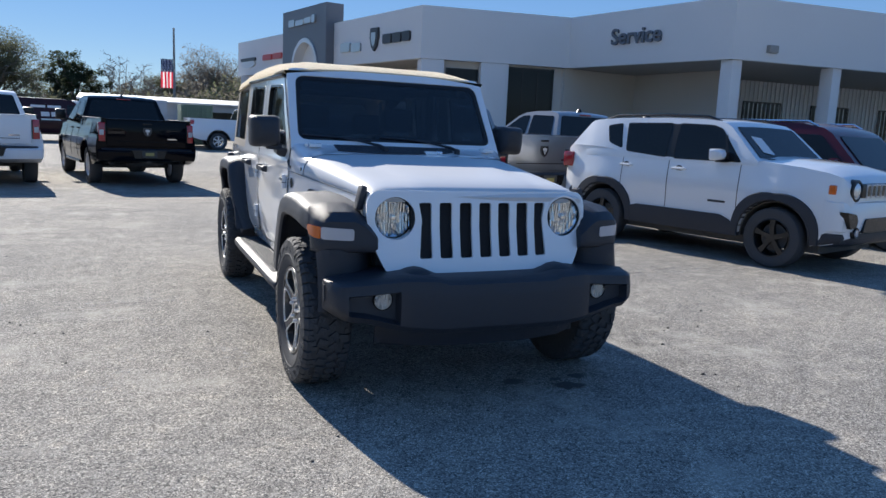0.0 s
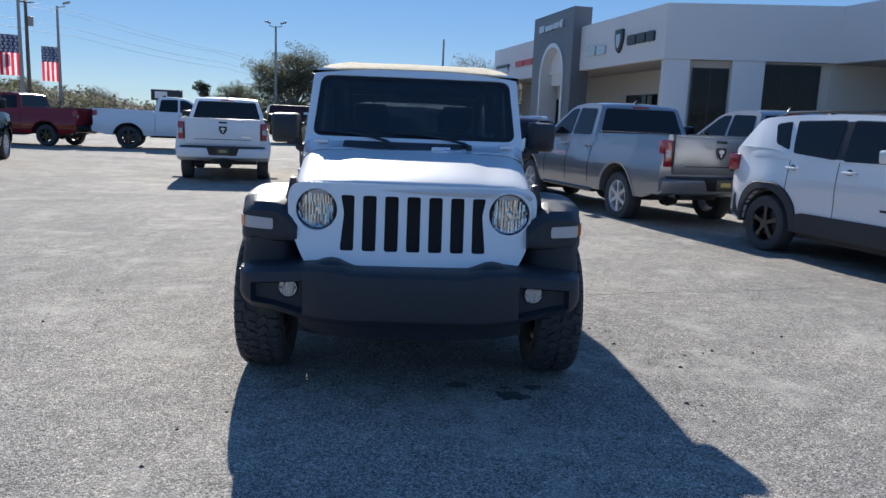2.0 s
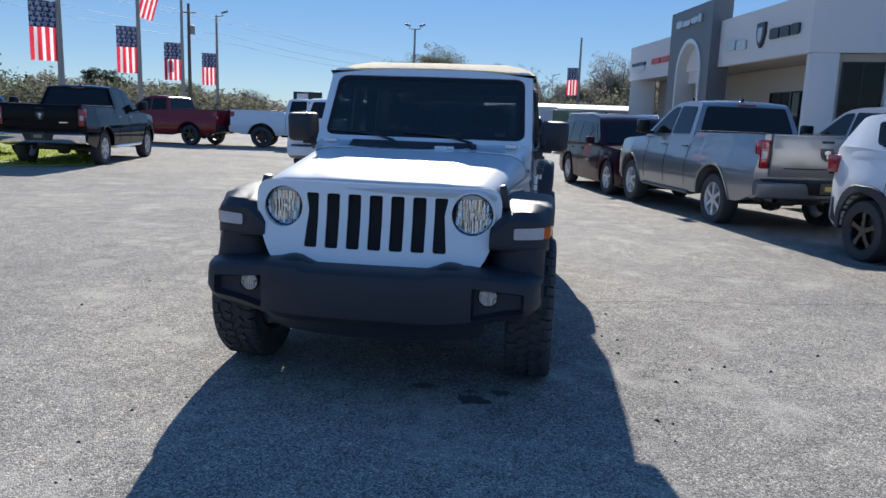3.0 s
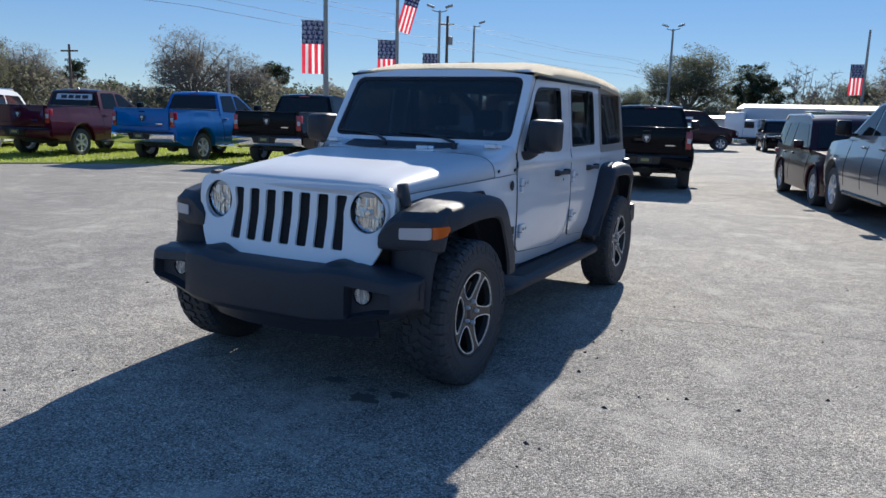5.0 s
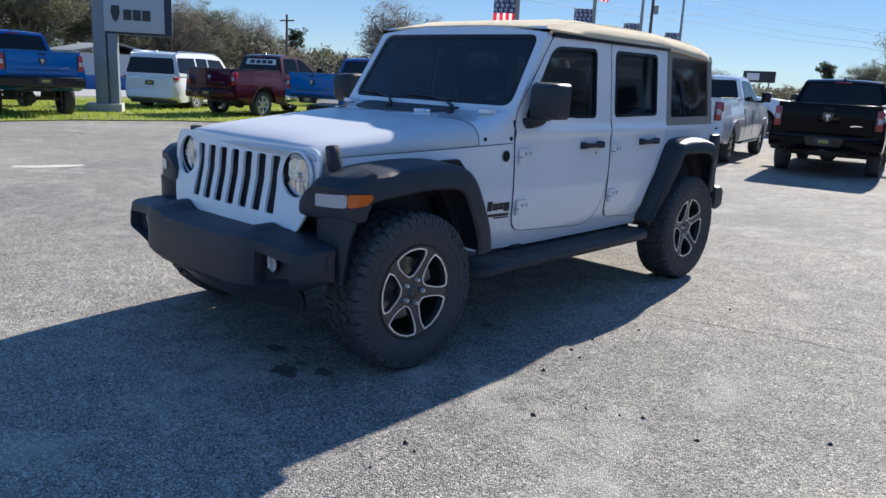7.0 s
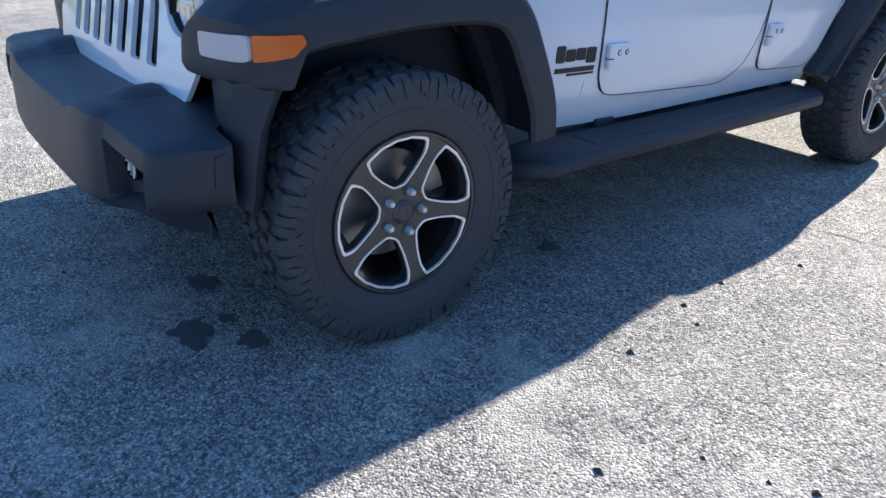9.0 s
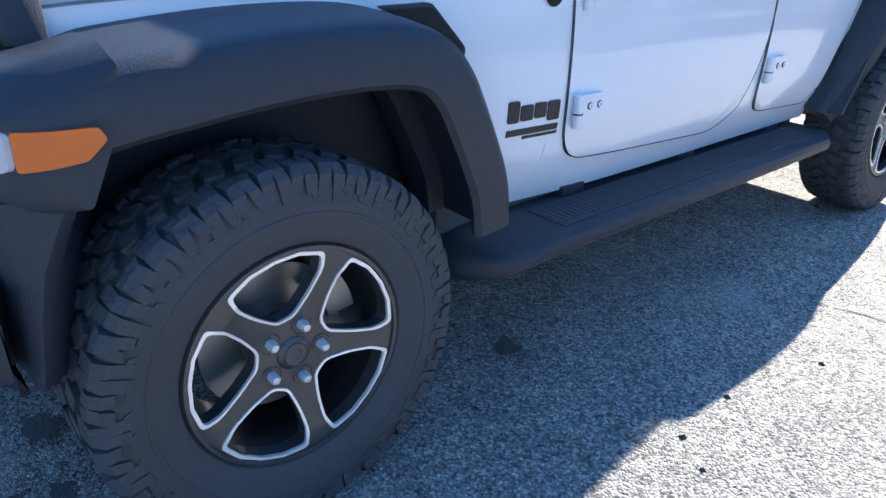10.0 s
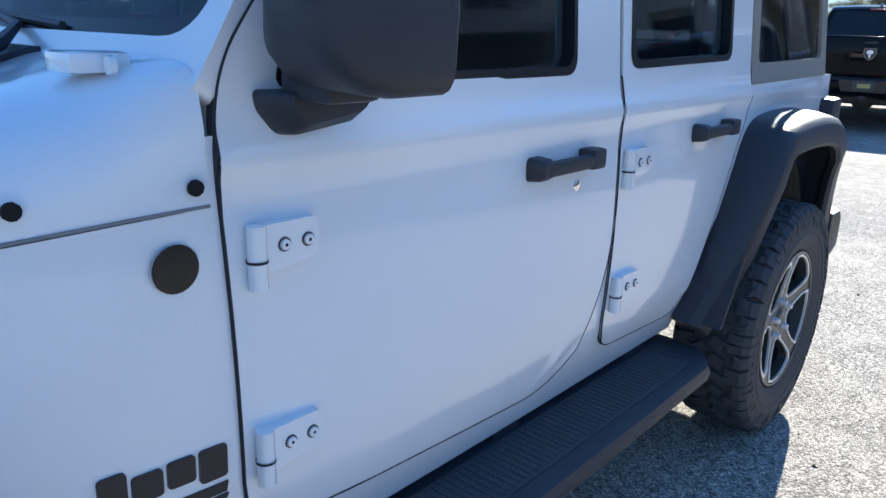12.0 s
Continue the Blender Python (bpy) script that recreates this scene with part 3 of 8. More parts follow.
pier(P0 + dB * 0.65 + nB * 0.55, 1.2, 1.0)
pier(P0 + dB * 3.95 + nB * 0.5, 1.5, 0.9)
pier(P2 + Vector((0.42, 0.42)), 0.62, 0.62, turn=16)
pier(Vector((30.0, 25.2)), 0.62, 0.62, turn=16)
pier(P_END + nA * 0.9 - dA * 1.0, 1.9, 1.9)
pier(P0 + dA * 27 + nA * 3.0, 1.2, 1.2)

# grey portal with an arched opening panel, standing through the fascia
S0, S1, TOP = 10.0, 16.8, 8.68


def on_front(s, o, z):
    v = P0 + dA * s + nA * o
    return (v.x, v.y, z)


PORTAL_OUT = [(S0, 0.0), (S0, TOP), (S1, TOP), (S1, 0.0)]
arch_mid, arch_half, arch_spring = 13.15, 2.05, 4.75
inner = [(arch_mid + arch_half, 0.0), (arch_mid + arch_half, arch_spring)] + [(arch_mid + arch_half * math.cos(a), arch_spring + arch_half * math.sin(a)) for a in [math.pi * k / 20 for k in range(1, 20)]] + [(arch_mid - arch_half, arch_spring), (arch_mid - arch_half, 0.0)]
ring = PORTAL_OUT + inner
part("portal", loft([[on_front(s, o, z) for s, z in ring] for o in (-0.55, 0.6)]), "portal", building, "dark grey entrance portal with a round arch")
band_in = [(arch_mid + (s - arch_mid) * 0.87, z if z < 1 else arch_spring + (z - arch_spring) * 0.87 if z > arch_spring else z) for s, z in inner]
part("arch", loft([[on_front(s, o, z) for s, z in inner + band_in[::-1]] for o in (-0.62, 0.62)]), "arch", building, "pale arch band inside the portal")
upper = [p for p in band_in if p[1] >= 3.9]
part("panel", loft([[on_front(s, o, z) for s, z in [(arch_mid + arch_half * 0.87, 4.2)] + upper + [(arch_mid - arch_half * 0.87, 4.2)]] for o in (0.2, 0.5)]), "stucco", building)


def front_bars(spans, mat, o=-0.12):
    """Sign lettering that is a name or a mark, as plain bars."""
    for s0, s1, z0, z1 in spans:
        bm = loft([[on_front(s, a, z) for s, z in rounded([(s0, z0), (s1, z0), (s1, z1), (s0, z1)], 0.12)] for a in (o, -0.005 if o > -0.3 else -0.56)])
        part("sign_bar", bm, mat, building)


front_bars([(14.6, 15.55, 7.62, 8.05), (13.2, 14.45, 7.62, 7.95), (12.0, 13.05, 7.66, 8.0), (11.45, 11.9, 7.62, 8.1)], "sign_silver", -0.68)
front_bars([(7.7, 8.9, 5.68, 6.2), (6.4, 7.5, 5.62, 6.1)], "sign_silver")
front_bars([(2.9, 3.8, 5.85, 6.35), (1.9, 2.75, 5.85, 6.35), (1.0, 1.75, 5.85, 6.35)], "sign_dark")
front_bars([(23.4, 26.6, 5.95, 6.2)], "sign_dark")
front_bars([(18.2, 19.8, 5.85, 6.25), (20.1, 21.8, 5.85, 6.25)], "sign_red")
shield = [(-0.42, 0.62), (0.42, 0.62), (0.46, 0.1), (0.26, -0.4), (0, -0.62), (-0.26, -0.4), (-0.46, 0.1)]
part("shield_mark", loft([[on_front(4.75 - a, o, 6.15 + b) for a, b in shield] for o in (-0.14, -0.005)]), "sign_dark", building)
part("shield_mark", loft([[on_front(4.75 - a * 0.55, o, 6.15 + b * 0.6) for a, b in shield] for o in (-0.17, -0.135)]), "sign_silver", building)
part("oval_mark", loft([[on_front(25.0 + 1.5 * math.cos(a), o, 5.75 + 0.3 * math.sin(a)) for a in [math.tau * k / 20 for k in range(20)]] for o in (-0.1, -0.005)]), "arch", building)
me = text_mesh("Service", 1.05, 0.06)
me.materials.append(M["portal"])
letters = new("sign_letters", me)
letters.parent = building
dC = (P2 - P1).normalized()
mid = P1 + dC * 4.5
letters.matrix_basis = Matrix(((dC.x, 0, dC.y, mid.x - 0.09), (dC.y, 0, -dC.x, mid.y), (0, 1, 0, 5.92), (0, 0, 0, 1)))
tagged(letters, "dark raised sign letters reading Service")
fx = P2 + Vector((2.0, -0.25))
part("flood_lamp", box(fx.x - 0.25, fx.x + 0.25, fx.y - 0.1, fx.y + 0.24, 5.3, 5.62, 0.03), "pole", building)


# ---- poles, flags, pylon sign ----
def cloth_flag(w, h, parent, x0, z_top):
    """A hanging striped banner: stripes, canton and stars, in gentle folds, along local x."""
    def fold(x, z):
        return 0.09 * math.sin(5.0 * x + 1.3 * z) + 0.05 * math.sin(11 * x)
    nx, nz = 24, 30
    stripes = {"flag_red": bmesh.new(), "flag_white": bmesh.new(), "flag_blue": bmesh.new()}
    cut = 0.42
    rows = 7
    for i in range(nx):
        for j in range(nz):
            xa, xb = x0 + w * i / nx, x0 + w * (i + 1) / nx
            fa, fb = j / nz, (j + 1) / nz
            if fa < cut:
                k = "flag_blue"
            else:
                k = "flag_red" if int(i / nx * rows) % 2 == 0 else "flag_white"
            za, zb = z_top - h * fa, z_top - h * fb
            b = stripes[k]
            b.faces.new([b.verts.new((x, fold(x, z), z)) for x, z in ((xa, za), (xb, za), (xb, zb), (xa, zb))])
    stars = bmesh.new()
    for r_ in range(5):
        for c in range(4):
            cx, cz = x0 + w * (c + 0.5 + 0.25 * (r_ % 2 - 0.5)) / 4, z_top - h * cut * (r_ + 0.5) / 5
            for side in (-1, 1):
                pts = [(cx + (0.175 if k % 2 == 0 else 0.08) * w / 1.3 * math.sin(k * math.pi / 5), cz + (0.175 if k % 2 == 0 else 0.08) * w / 1.3 * math.cos(k * math.pi / 5)) for k in range(10)]
                stars.faces.new([stars.verts.new((x, fold(x, z) + side * 0.012, z)) for x, z in pts])
    for k, b in stripes.items():
        bmesh.ops.remove_doubles(b, verts=b.verts, dist=1e-4)
        part({"flag_red": "red_cloth", "flag_white": "white_cloth", "flag_blue": "canton"}[k], b, k, parent)
    tagged(part("star_print", stars, "flag_white", parent), "", "", "", "stuff")


def lot_pole(x, y, height, flag=None, lamps=1, turn=0.0, label="tapered grey metal light pole on the lot"):
    pole = thing("light_pole", label, "light pole", "light poles")
    part("shaft", tube([(0, 0, 0), (0, 0, height)], [0.19, 0.11], 12), "pole", pole)
    part("base", lathe([(0.32, 0), (0.32, 0.5), (0.26, 0.6)], 16, 'Z', caps=True), "concrete", pole)
    for k in range(lamps):
        s = -1 if k else 1
        part("arm", tube([(0, 0, height - 0.15), (0.5 * s, 0, height - 0.05), (0.75 * s, 0, height + 0.05)], 0.05, 6), "pole", pole)
        bm = box(0.55, 1.3, -0.22, 0.22, -0.09, 0.1, 0.05)
        bmesh.ops.transform(bm, matrix=Matrix.Translation((0, 0, height + 0.1)) @ pose(0, 0, 0, 0, -18, 0 if s > 0 else 180), verts=bm.verts)
        part("lamp_head", bm, "pole", pole)
    pole.matrix_basis = pose(x, y, 0, 0, 0, turn)
    if flag:
        z_top, h, w = flag
        banner = thing("flag", "red, white and blue striped banner hanging from a light pole", "flag", "pole banners")
        cloth_flag(w, h, banner, -w - 0.15, z_top)
        part("rod", tube([(-w - 0.2, 0, z_top + 0.03), (0, 0, z_top + 0.03)], 0.025, 6), "pole", banner)
        banner.matrix_basis = pose(x, y, 0, 0, 0, turn)
    return pole


lot_pole(-24.9, 40.0, 13.4, (7.1, 3.25, 1.35), 1, 33)
lot_pole(-26.9, 51.8, 12.6, (7.1, 3.25, 1.35), 1, 28)
lot_pole(-30.3, 64.9, 11.2, (7.2, 3.25, 1.4), 2, 25)
lot_pole(-33.9, 79.8, 11.6, (7.5, 3.4, 1.45), 1, 23)
lot_pole(-13.9, 90.9, 11.9, None, 2, 8)
lot_pole(5.95, 93.2, 11.5, (7.95, 3.2, 1.3), -1, -10)
lot_pole(-52.5, 60.0, 6.6, None, 0, 0)

big_flag = thing("flag", "large striped flag drooping from a tall pole", "flag")
cloth_flag(1.1, 3.6, big_flag, -0.55, 0)
big_flag.matrix_basis = pose(-25.6, 52.4, 11.2, 0, 16, 28)

util = thing("utility_pole", "dark weathered wooden utility pole with crossarm", "utility pole")
part("shaft", tube([(0, 0, 0), (0, 0, 11.6)], [0.2, 0.13], 10), "wood_pole", util)
part("crossarm", box(-0.7, 0.7, -0.05, 0.05, 10.7, 10.82), "wood_pole", util)
part("transformer", lathe([(0.0, 8.7), (0.24, 8.7), (0.24, 9.5), (0.0, 9.6)], 12, 'Z', (0.35, 0, 0)), "pole", util)
util.matrix_basis = pose(-32.9, 71.4, 0, 0, 0, 20)
cables = thing("overhead_cables", "thin black overhead cables above the street", "cables")
for z, dx in ((10.9, -1.0), (10.9, 1.0), (9.4, 0.0), (8.6, 0.2)):
    pts = []
    for k in range(61):
        u = k / 60
        y = -40 + 210 * u
        sag = 0.35 * (1 - (((y + 40) % 40) / 20 - 1) ** 2)
        pts.append((-47 + dx + 14 * (y + 40) / 112, y, z - sag))
    part("cable", tube(pts, 0.014, 4), "cable", cables)
far_pole = thing("utility_pole", "dark weathered wooden utility pole beside the street", "utility pole")
part("shaft", tube([(0, 0, 0), (0, 0, 6.6)], [0.14, 0.1], 10), "wood_pole", far_pole)
part("crossarm", box(-0.9, 0.9, -0.05, 0.05, 6.0, 6.13), "wood_pole", far_pole)
far_pole.matrix_basis = pose(-55, 43.6, 0, 0, 0, 10)

sign = thing("pylon_sign", "grey pylon sign with pale brand panels on a concrete base", "sign")
part("plinth", box(-0.75, 0.45, -0.5, 0.5, 0, 0.27, 0.02), "concrete", sign)
part("post", box(-0.42, 0.0, -0.35, 0.35, 0.2, 7.2, 0.02), "sign_grey", sign)
part("post", box(0.05, 0.36, -0.3, 0.3, 0.2, 7.2, 0.02), "sign_grey", sign)
part("cabinet", box(-0.05, 2.25, -0.32, 0.3, 2.3, 6.6, 0.02), "sign_blue", sign)
for k in range(4):
    z = 2.36 + 1.04 * k
    part("panel", box(-0.02, 2.0, -0.37, -0.3, z, z + 0.98, 0.02), "sign_face", sign)
for k, mat, w in ((0, "sign_dark", 0.95), (1, "sign_green", 0.8), (2, "sign_dark", 1.2), (3, "sign_dark", 1.2)):
    z = 2.70 + 1.04 * k
    for i in range(3 if k == 0 else 4):
        n = 3 if k == 0 else 4
        x0 = 0.62 + i * w / n if k == 0 else 0.45 + i * w / n
        part("sign_bar", box(x0, x0 + w / n * 0.86, -0.392, -0.36, z, z + (0.3 if k != 1 else 0.42), 0.01), mat, sign)
part("shield_mark", loft([[(0.36 + a * 0.32, o, 2.86 + b * 0.38) for a, b in shield] for o in (-0.392, -0.36)]), "sign_dark", sign)
sign.matrix_basis = pose(-17.42, 11.26, 0, 0, 0, 62) @ Matrix.Diagonal((0.82, 1, 1, 1))

# ---- vehicles ----
# every vehicle stands at its origin with its nose towards -y and its left side towards +x
def shell(ys, low, high, half, rows=7, cols=(1, 0.94, 0.88, 0.5, 0, -0.5, -0.88, -0.94, -1), top=None):
    """A closed body: at each y the sides rise from low(y) to high(y) with half width half(y, z), closed by a top."""
    rings = []
    for y in ys:
        zl, zh = low(y), high(y)
        ring = []
        for k in range(rows):
            z = zl + (zh - zl) * k / (rows - 1)
            ring.append((half(y, z), y, z))
        hw = half(y, zh)
        for c in cols[1:-1]:
            ring.append((hw * c, y, top(y, c, zh) if top else zh))
        for k in reversed(range(rows)):
            z = zl + (zh - zl) * k / (rows - 1)
            ring.append((-half(y, z), y, z))
        rings.append(ring)
    return loft(rings)


def arch_stations(y0, y1, wheels, r, step=0.16):
    """Stations along a body with close steps round the wheel arches."""
    ys = {round(y0 + (y1 - y0) * k / max(1, int((y1 - y0) / step)), 4) for k in range(int((y1 - y0) / step) + 1)}
    for w in wheels:
        ys |= {round(w + r * math.cos(math.pi * k / 14), 4) for k in range(15)}
        ys |= {round(w + s * (r + 0.004), 4) for s in (-1, 1)}
    out = []
    for y in sorted(ys):
        if not out or y - out[-1] > 0.003:
            out.append(y)
    return out


def sill(base, wheels, wz, r):
    def f(y):
        for w in wheels:
            if abs(y - w) <= r + 0.001:
                return max(base(y), wz + math.sqrt(max(0, r * r - (y - w) ** 2)))
        return base(y)
    return f


def side_pane(outline, half, sx, proud=0.006, thick=0.008):
    """A pane or panel that follows the body side: outline in (y, z)."""
    ys = [p[0] for p in outline]
    zs = [p[1] for p in outline]
    cuts = [('u', y) for y in steps(min(ys), max(ys), int((max(ys) - min(ys)) / 0.15))] + [('v', z) for z in steps(min(zs), max(zs), int((max(zs) - min(zs)) / 0.08))]
    return plate(outline, [], lambda u, v: (sx * (half(u, v) + proud), u, v), lambda u, v: (sx * (half(u, v) + proud - thick), u, v), cuts)


def road_wheel(parent, x, y, r, width, style, side, mats=("tyre", "rim")):
    """Tyre and rim with spokes; side +1 for the left of the car."""
    tyre = lathe([(r * 0.64, -width * 0.42), (r * 0.80, -width * 0.5), (r * 0.95, -width * 0.46), (r, -width * 0.34), (r, width * 0.34), (r * 0.95, width * 0.46), (r * 0.80, width * 0.5), (r * 0.64, width * 0.42)], 32, 'X', closed=True)
    wheel = part("wheel", tyre, mats[0], parent)
    wheel.matrix_basis = pose(x, y, r, 0, 0, 0 if side > 0 else 180)
    rr = r * 0.645
    rim = bmesh.new()
    add_lathe(rim, [(rr, width * 0.43), (rr * 0.96, width * 0.44), (rr * 0.9, width * 0.36), (rr * 0.88, -width * 0.3), (rr, -width * 0.4)], 28, 'X', closed=True)
    add_lathe(rim, [(0.0, width * 0.40), (rr * 0.2, width * 0.40), (rr * 0.24, width * 0.33), (rr * 0.24, 0.0), (0.0, 0.0)], 16, 'X')
    n = style
    for k in range(n):
        a = math.tau * k / n
        m = Matrix.Rotation(a, 4, 'X')
        add_loft(rim, [[m @ Vector(p) for p in ((width * 0.39, -rr * w0, rr * h), (width * 0.39, rr * w0, rr * h), (width * 0.2, rr * w0, rr * h), (width * 0.2, -rr * w0, rr * h))] for h, w0 in ((0.18, 0.13), (0.55, 0.10), (0.93, 0.15))])
    part("rim", rim, mats[1], wheel)
    part("brake_disc", lathe([(0.0, 0.0), (rr * 0.7, 0.0), (rr * 0.7, 0.02), (0, 0.02)], 20, 'X'), "well", wheel)
    return wheel


def wheel_well(parent, sx, y, z, r, x0, x1, floor_z):
    """Dark lining of a wheel arch with its inner wall."""
    ring = []
    for k in range(15):
        a = math.pi * 1.1 * k / 14 - math.pi * 0.05
        py, pz = y + r * math.cos(a), max(floor_z, z + r * math.sin(a))
        qy, qz = y + (r + 0.01) * math.cos(a), max(floor_z, z + (r + 0.01) * math.sin(a))
        ring.append([(sx * x0, py, pz), (sx * x1, py, pz), (sx * x1, qy, qz), (sx * x0, qy, qz)])
    part("wheel_well", loft(ring), "well", parent)
    part("inner_wall", prism([(y + r * math.cos(math.pi * k / 12), z + r * math.sin(math.pi * k / 12)) for k in range(13)], 'X', min(sx * x0, sx * (x0 + 0.02)), max(sx * x0, sx * (x0 + 0.02))), "well", parent)


def add_plate(parent, y, z, sign_):
    p = part("number_plate", box(-0.155, 0.155, y - 0.01, y + 0.01, z - 0.075, z + 0.075, 0.004), "plate", parent)
    part("plate_bar", box(-0.09, 0.09, y - 0.014 if sign_ < 0 else y + 0.008, y - 0.009 if sign_ < 0 else y + 0.014, z - 0.03, z + 0.035), "plate_bar", p)


def seat_row(parent, y, x, z=0.75, h=0.62):
    bm = bmesh.new()
    add_box(bm, x - 0.24, x + 0.24, y - 0.45, y + 0.05, z - 0.12, z + 0.05, 0.05)
    add_box(bm, x - 0.23, x + 0.23, y + 0.02, y + 0.16, z, z + h, 0.05)
    add_box(bm, x - 0.13, x + 0.13, y + 0.05, y + 0.15, z + h + 0.03, z + h + 0.22, 0.04)
    part("seat", bm, "seat", parent)


def pickup(label, mat, bumper="chrome", rims="rim", lift=0.0, quad=False, wheel_r=0.405, step_bar=True, group="parked pickup trucks", decal=None, tips=False, film=False):
    """A full-size crew-cab pickup, 5.8 m long, wheelbase 3.57 m."""
    car = thing("pickup_truck", label, "pickup truck", group)
    wf, wr, z0 = -1.785, 1.785, lift
    nose, tail = -2.74, 3.02
    cab_end = 0.83 if not quad else 0.72
    base = line_curve([(nose, 0.50 + z0), (-2.4, 0.42 + z0), (2.6, 0.46 + z0), (tail, 0.60 + z0)])
    low = sill(base, (wf, wr), wheel_r, wheel_r + 0.135)
    high = line_curve([(nose, 1.06 + z0), (nose + 0.1, 1.17 + z0), (-2.2, 1.25 + z0), (-1.2, 1.31 + z0), (-1.15, 1.31 + z0), (cab_end, 1.34 + z0), (cab_end + 0.02, 1.34 + z0), (cab_end + 0.06, 1.42 + z0), (tail, 1.45 + z0)])
    wide = line_curve([(nose, 0.87), (nose + 0.25, 0.985), (-1.8, 1.035), (2.2, 1.035), (tail, 1.01)])

    def half(y, z):
        t = (z - z0 - 0.45) / 0.95
        return wide(y) * (0.955 + 0.085 * max(0, math.sin(math.pi * min(1, max(0, t + 0.12)))) - 0.03 * max(0, t)) - (0.02 if t > 1.0 else 0)

    def top(y, c, zh):
        if cab_end + 0.1 < y < tail - 0.09:
            return zh if abs(c) > 0.9 else zh - 0.53
        if y < -1.2:
            return zh + 0.05 * (1 - abs(c) ** 3) * min(1, (y - nose) / 0.3) - 0.02
        return zh
    ys = arch_stations(nose, tail, (wf, wr), wheel_r + 0.135)
    ys = sorted(set(ys) | {cab_end + 0.02, cab_end + 0.06, cab_end + 0.095, cab_end + 0.105, tail - 0.095, tail - 0.085})
    part("body", shell(ys, low, high, half, 8, top=top), mat, car, sharp=30)
    # cab
    croof = line_curve([(-1.22, 1.31 + z0), (-0.46, 1.84 + z0), (-0.27, 1.915 + z0), (0.05, 1.95 + z0), (0.4, 1.955 + z0), (cab_end - 0.22, 1.93 + z0), (cab_end - 0.13, 1.88 + z0), (cab_end + 0.01, 1.34 + z0)])

    def chalf(y, z):
        return 0.968 - 0.215 * max(0, (z - z0 - 1.3) / 0.65) ** 1.15
    cys = [-1.22 + 0.07 * k for k in range(int((cab_end + 1.22) / 0.07) + 1)] + [-0.46, -0.27, cab_end - 0.22, cab_end - 0.13, cab_end + 0.01]
    cab = shell(sorted(set(cys)), lambda y: 1.285 + z0, croof, chalf, 12, top=lambda y, c, zh: zh + 0.03 * (1 - c * c))
    part("cab", cab, mat, car, sharp=30)
    for sx in (-1, 1):
        f = [(-1.02, 1.375 + z0), (-0.11, 1.385 + z0), (-0.11, 1.86 + z0), (-0.30, 1.85 + z0), (-0.42, 1.80 + z0)]
        part("window", side_pane(rounded(f, 0.04), chalf, sx), "window", car)
        f = [(-0.03, 1.385 + z0), (cab_end - 0.16, 1.395 + z0), (cab_end - 0.25, 1.855 + z0), (-0.03, 1.87 + z0)]
        part("window", side_pane(rounded(f, 0.05), chalf, sx), "window", car)
        for yy in (-1.0, -0.08, cab_end - 0.03):
            bm = side_pane([(yy, 0.55 + z0), (yy + 0.012, 0.55 + z0), (yy + 0.012, 1.31 + z0), (yy, 1.31 + z0)], half, sx, 0.003)
            part("door_seam", bm, "shadow_gap", car)
        for yy in (-0.35, 0.55):
            part("door_handle", box(sx * (half(yy, 1.19 + z0)), sx * (half(yy, 1.19 + z0) + 0.035), yy, yy + 0.18, 1.18 + z0, 1.21 + z0, 0.008), "chrome" if bumper == "chrome" else mat, car)
        mirror = part("mirror", box(sx * 1.03, sx * 1.26, -1.0, -0.88, 1.37 + z0, 1.62 + z0, 0.04), "trim", car)
        part("mirror_arm", box(sx * 0.9, sx * 1.1, -0.97, -0.90, 1.35 + z0, 1.41 + z0, 0.01), "trim", car)
        lamp = part("tail_lamp", box(sx * 0.835, sx * (half(tail, 1.2 + z0) + 0.012), tail - 0.15, tail + 0.02, 0.965 + z0, 1.365 + z0, 0.025), "red_lamp", car)
        part("reverse_lens", box(sx * 0.875, sx * 0.96, tail + 0.015, tail + 0.026, 1.10 + z0, 1.21 + z0, 0.006), "white_lamp", lamp)
        part("lamp_frame", box(sx * 0.832, sx * 0.852, tail + 0.0, tail + 0.027, 0.975 + z0, 1.355 + z0, 0.004), "trim", lamp)
        part("bed_rail", box(sx * 0.90, sx * (half(2.0, 1.45 + z0) + 0.006), cab_end + 0.10, tail - 0.02, 1.445 + z0, 1.462 + z0, 0.006), "plastic", car)
        for wy in (wf, wr):
            ring = []
            for k in range(17):
                a = math.pi * k / 16
                c, s = math.cos(a), math.sin(a)
                y_, z_ = wy + (wheel_r + 0.135) * c, max(wheel_r + (wheel_r + 0.135) * s, base(wy) + 0.0)
                o = half(y_, z_)
                ring.append([(sx * (o + 0.004), y_, z_), (sx * (o + 0.012), y_ + 0.035 * c, z_ + 0.035 * s), (sx * (o - 0.05), y_ + 0.025 * c, z_ + 0.025 * s), (sx * (o - 0.12), y_, z_)])
            bm2 = loft(ring)
            part("wheel_arch_trim", bm2, mat if not decal else "plastic", car)
        if step_bar:
            part("side_step", tube([(sx * 0.80, -1.15, 0.47 + z0), (sx * 1.0, -1.05, 0.43 + z0), (sx * 1.0, 0.95, 0.43 + z0), (sx * 0.80, 1.05, 0.47 + z0)], 0.045, 8), "chrome" if bumper == "chrome" else "trim", car)
        for wy in (wf, wr):
            road_wheel(car, sx * 0.88, wy, wheel_r, 0.27, 6, sx, ("tyre", rims))
            wheel_well(car, sx, wy, wheel_r, wheel_r + 0.11, 0.45, 0.955, base(wy) + 0.02)
    part("underbody", box(-0.60, 0.60, -2.3, 2.75, 0.50 + z0, 0.72 + z0), "well", car)
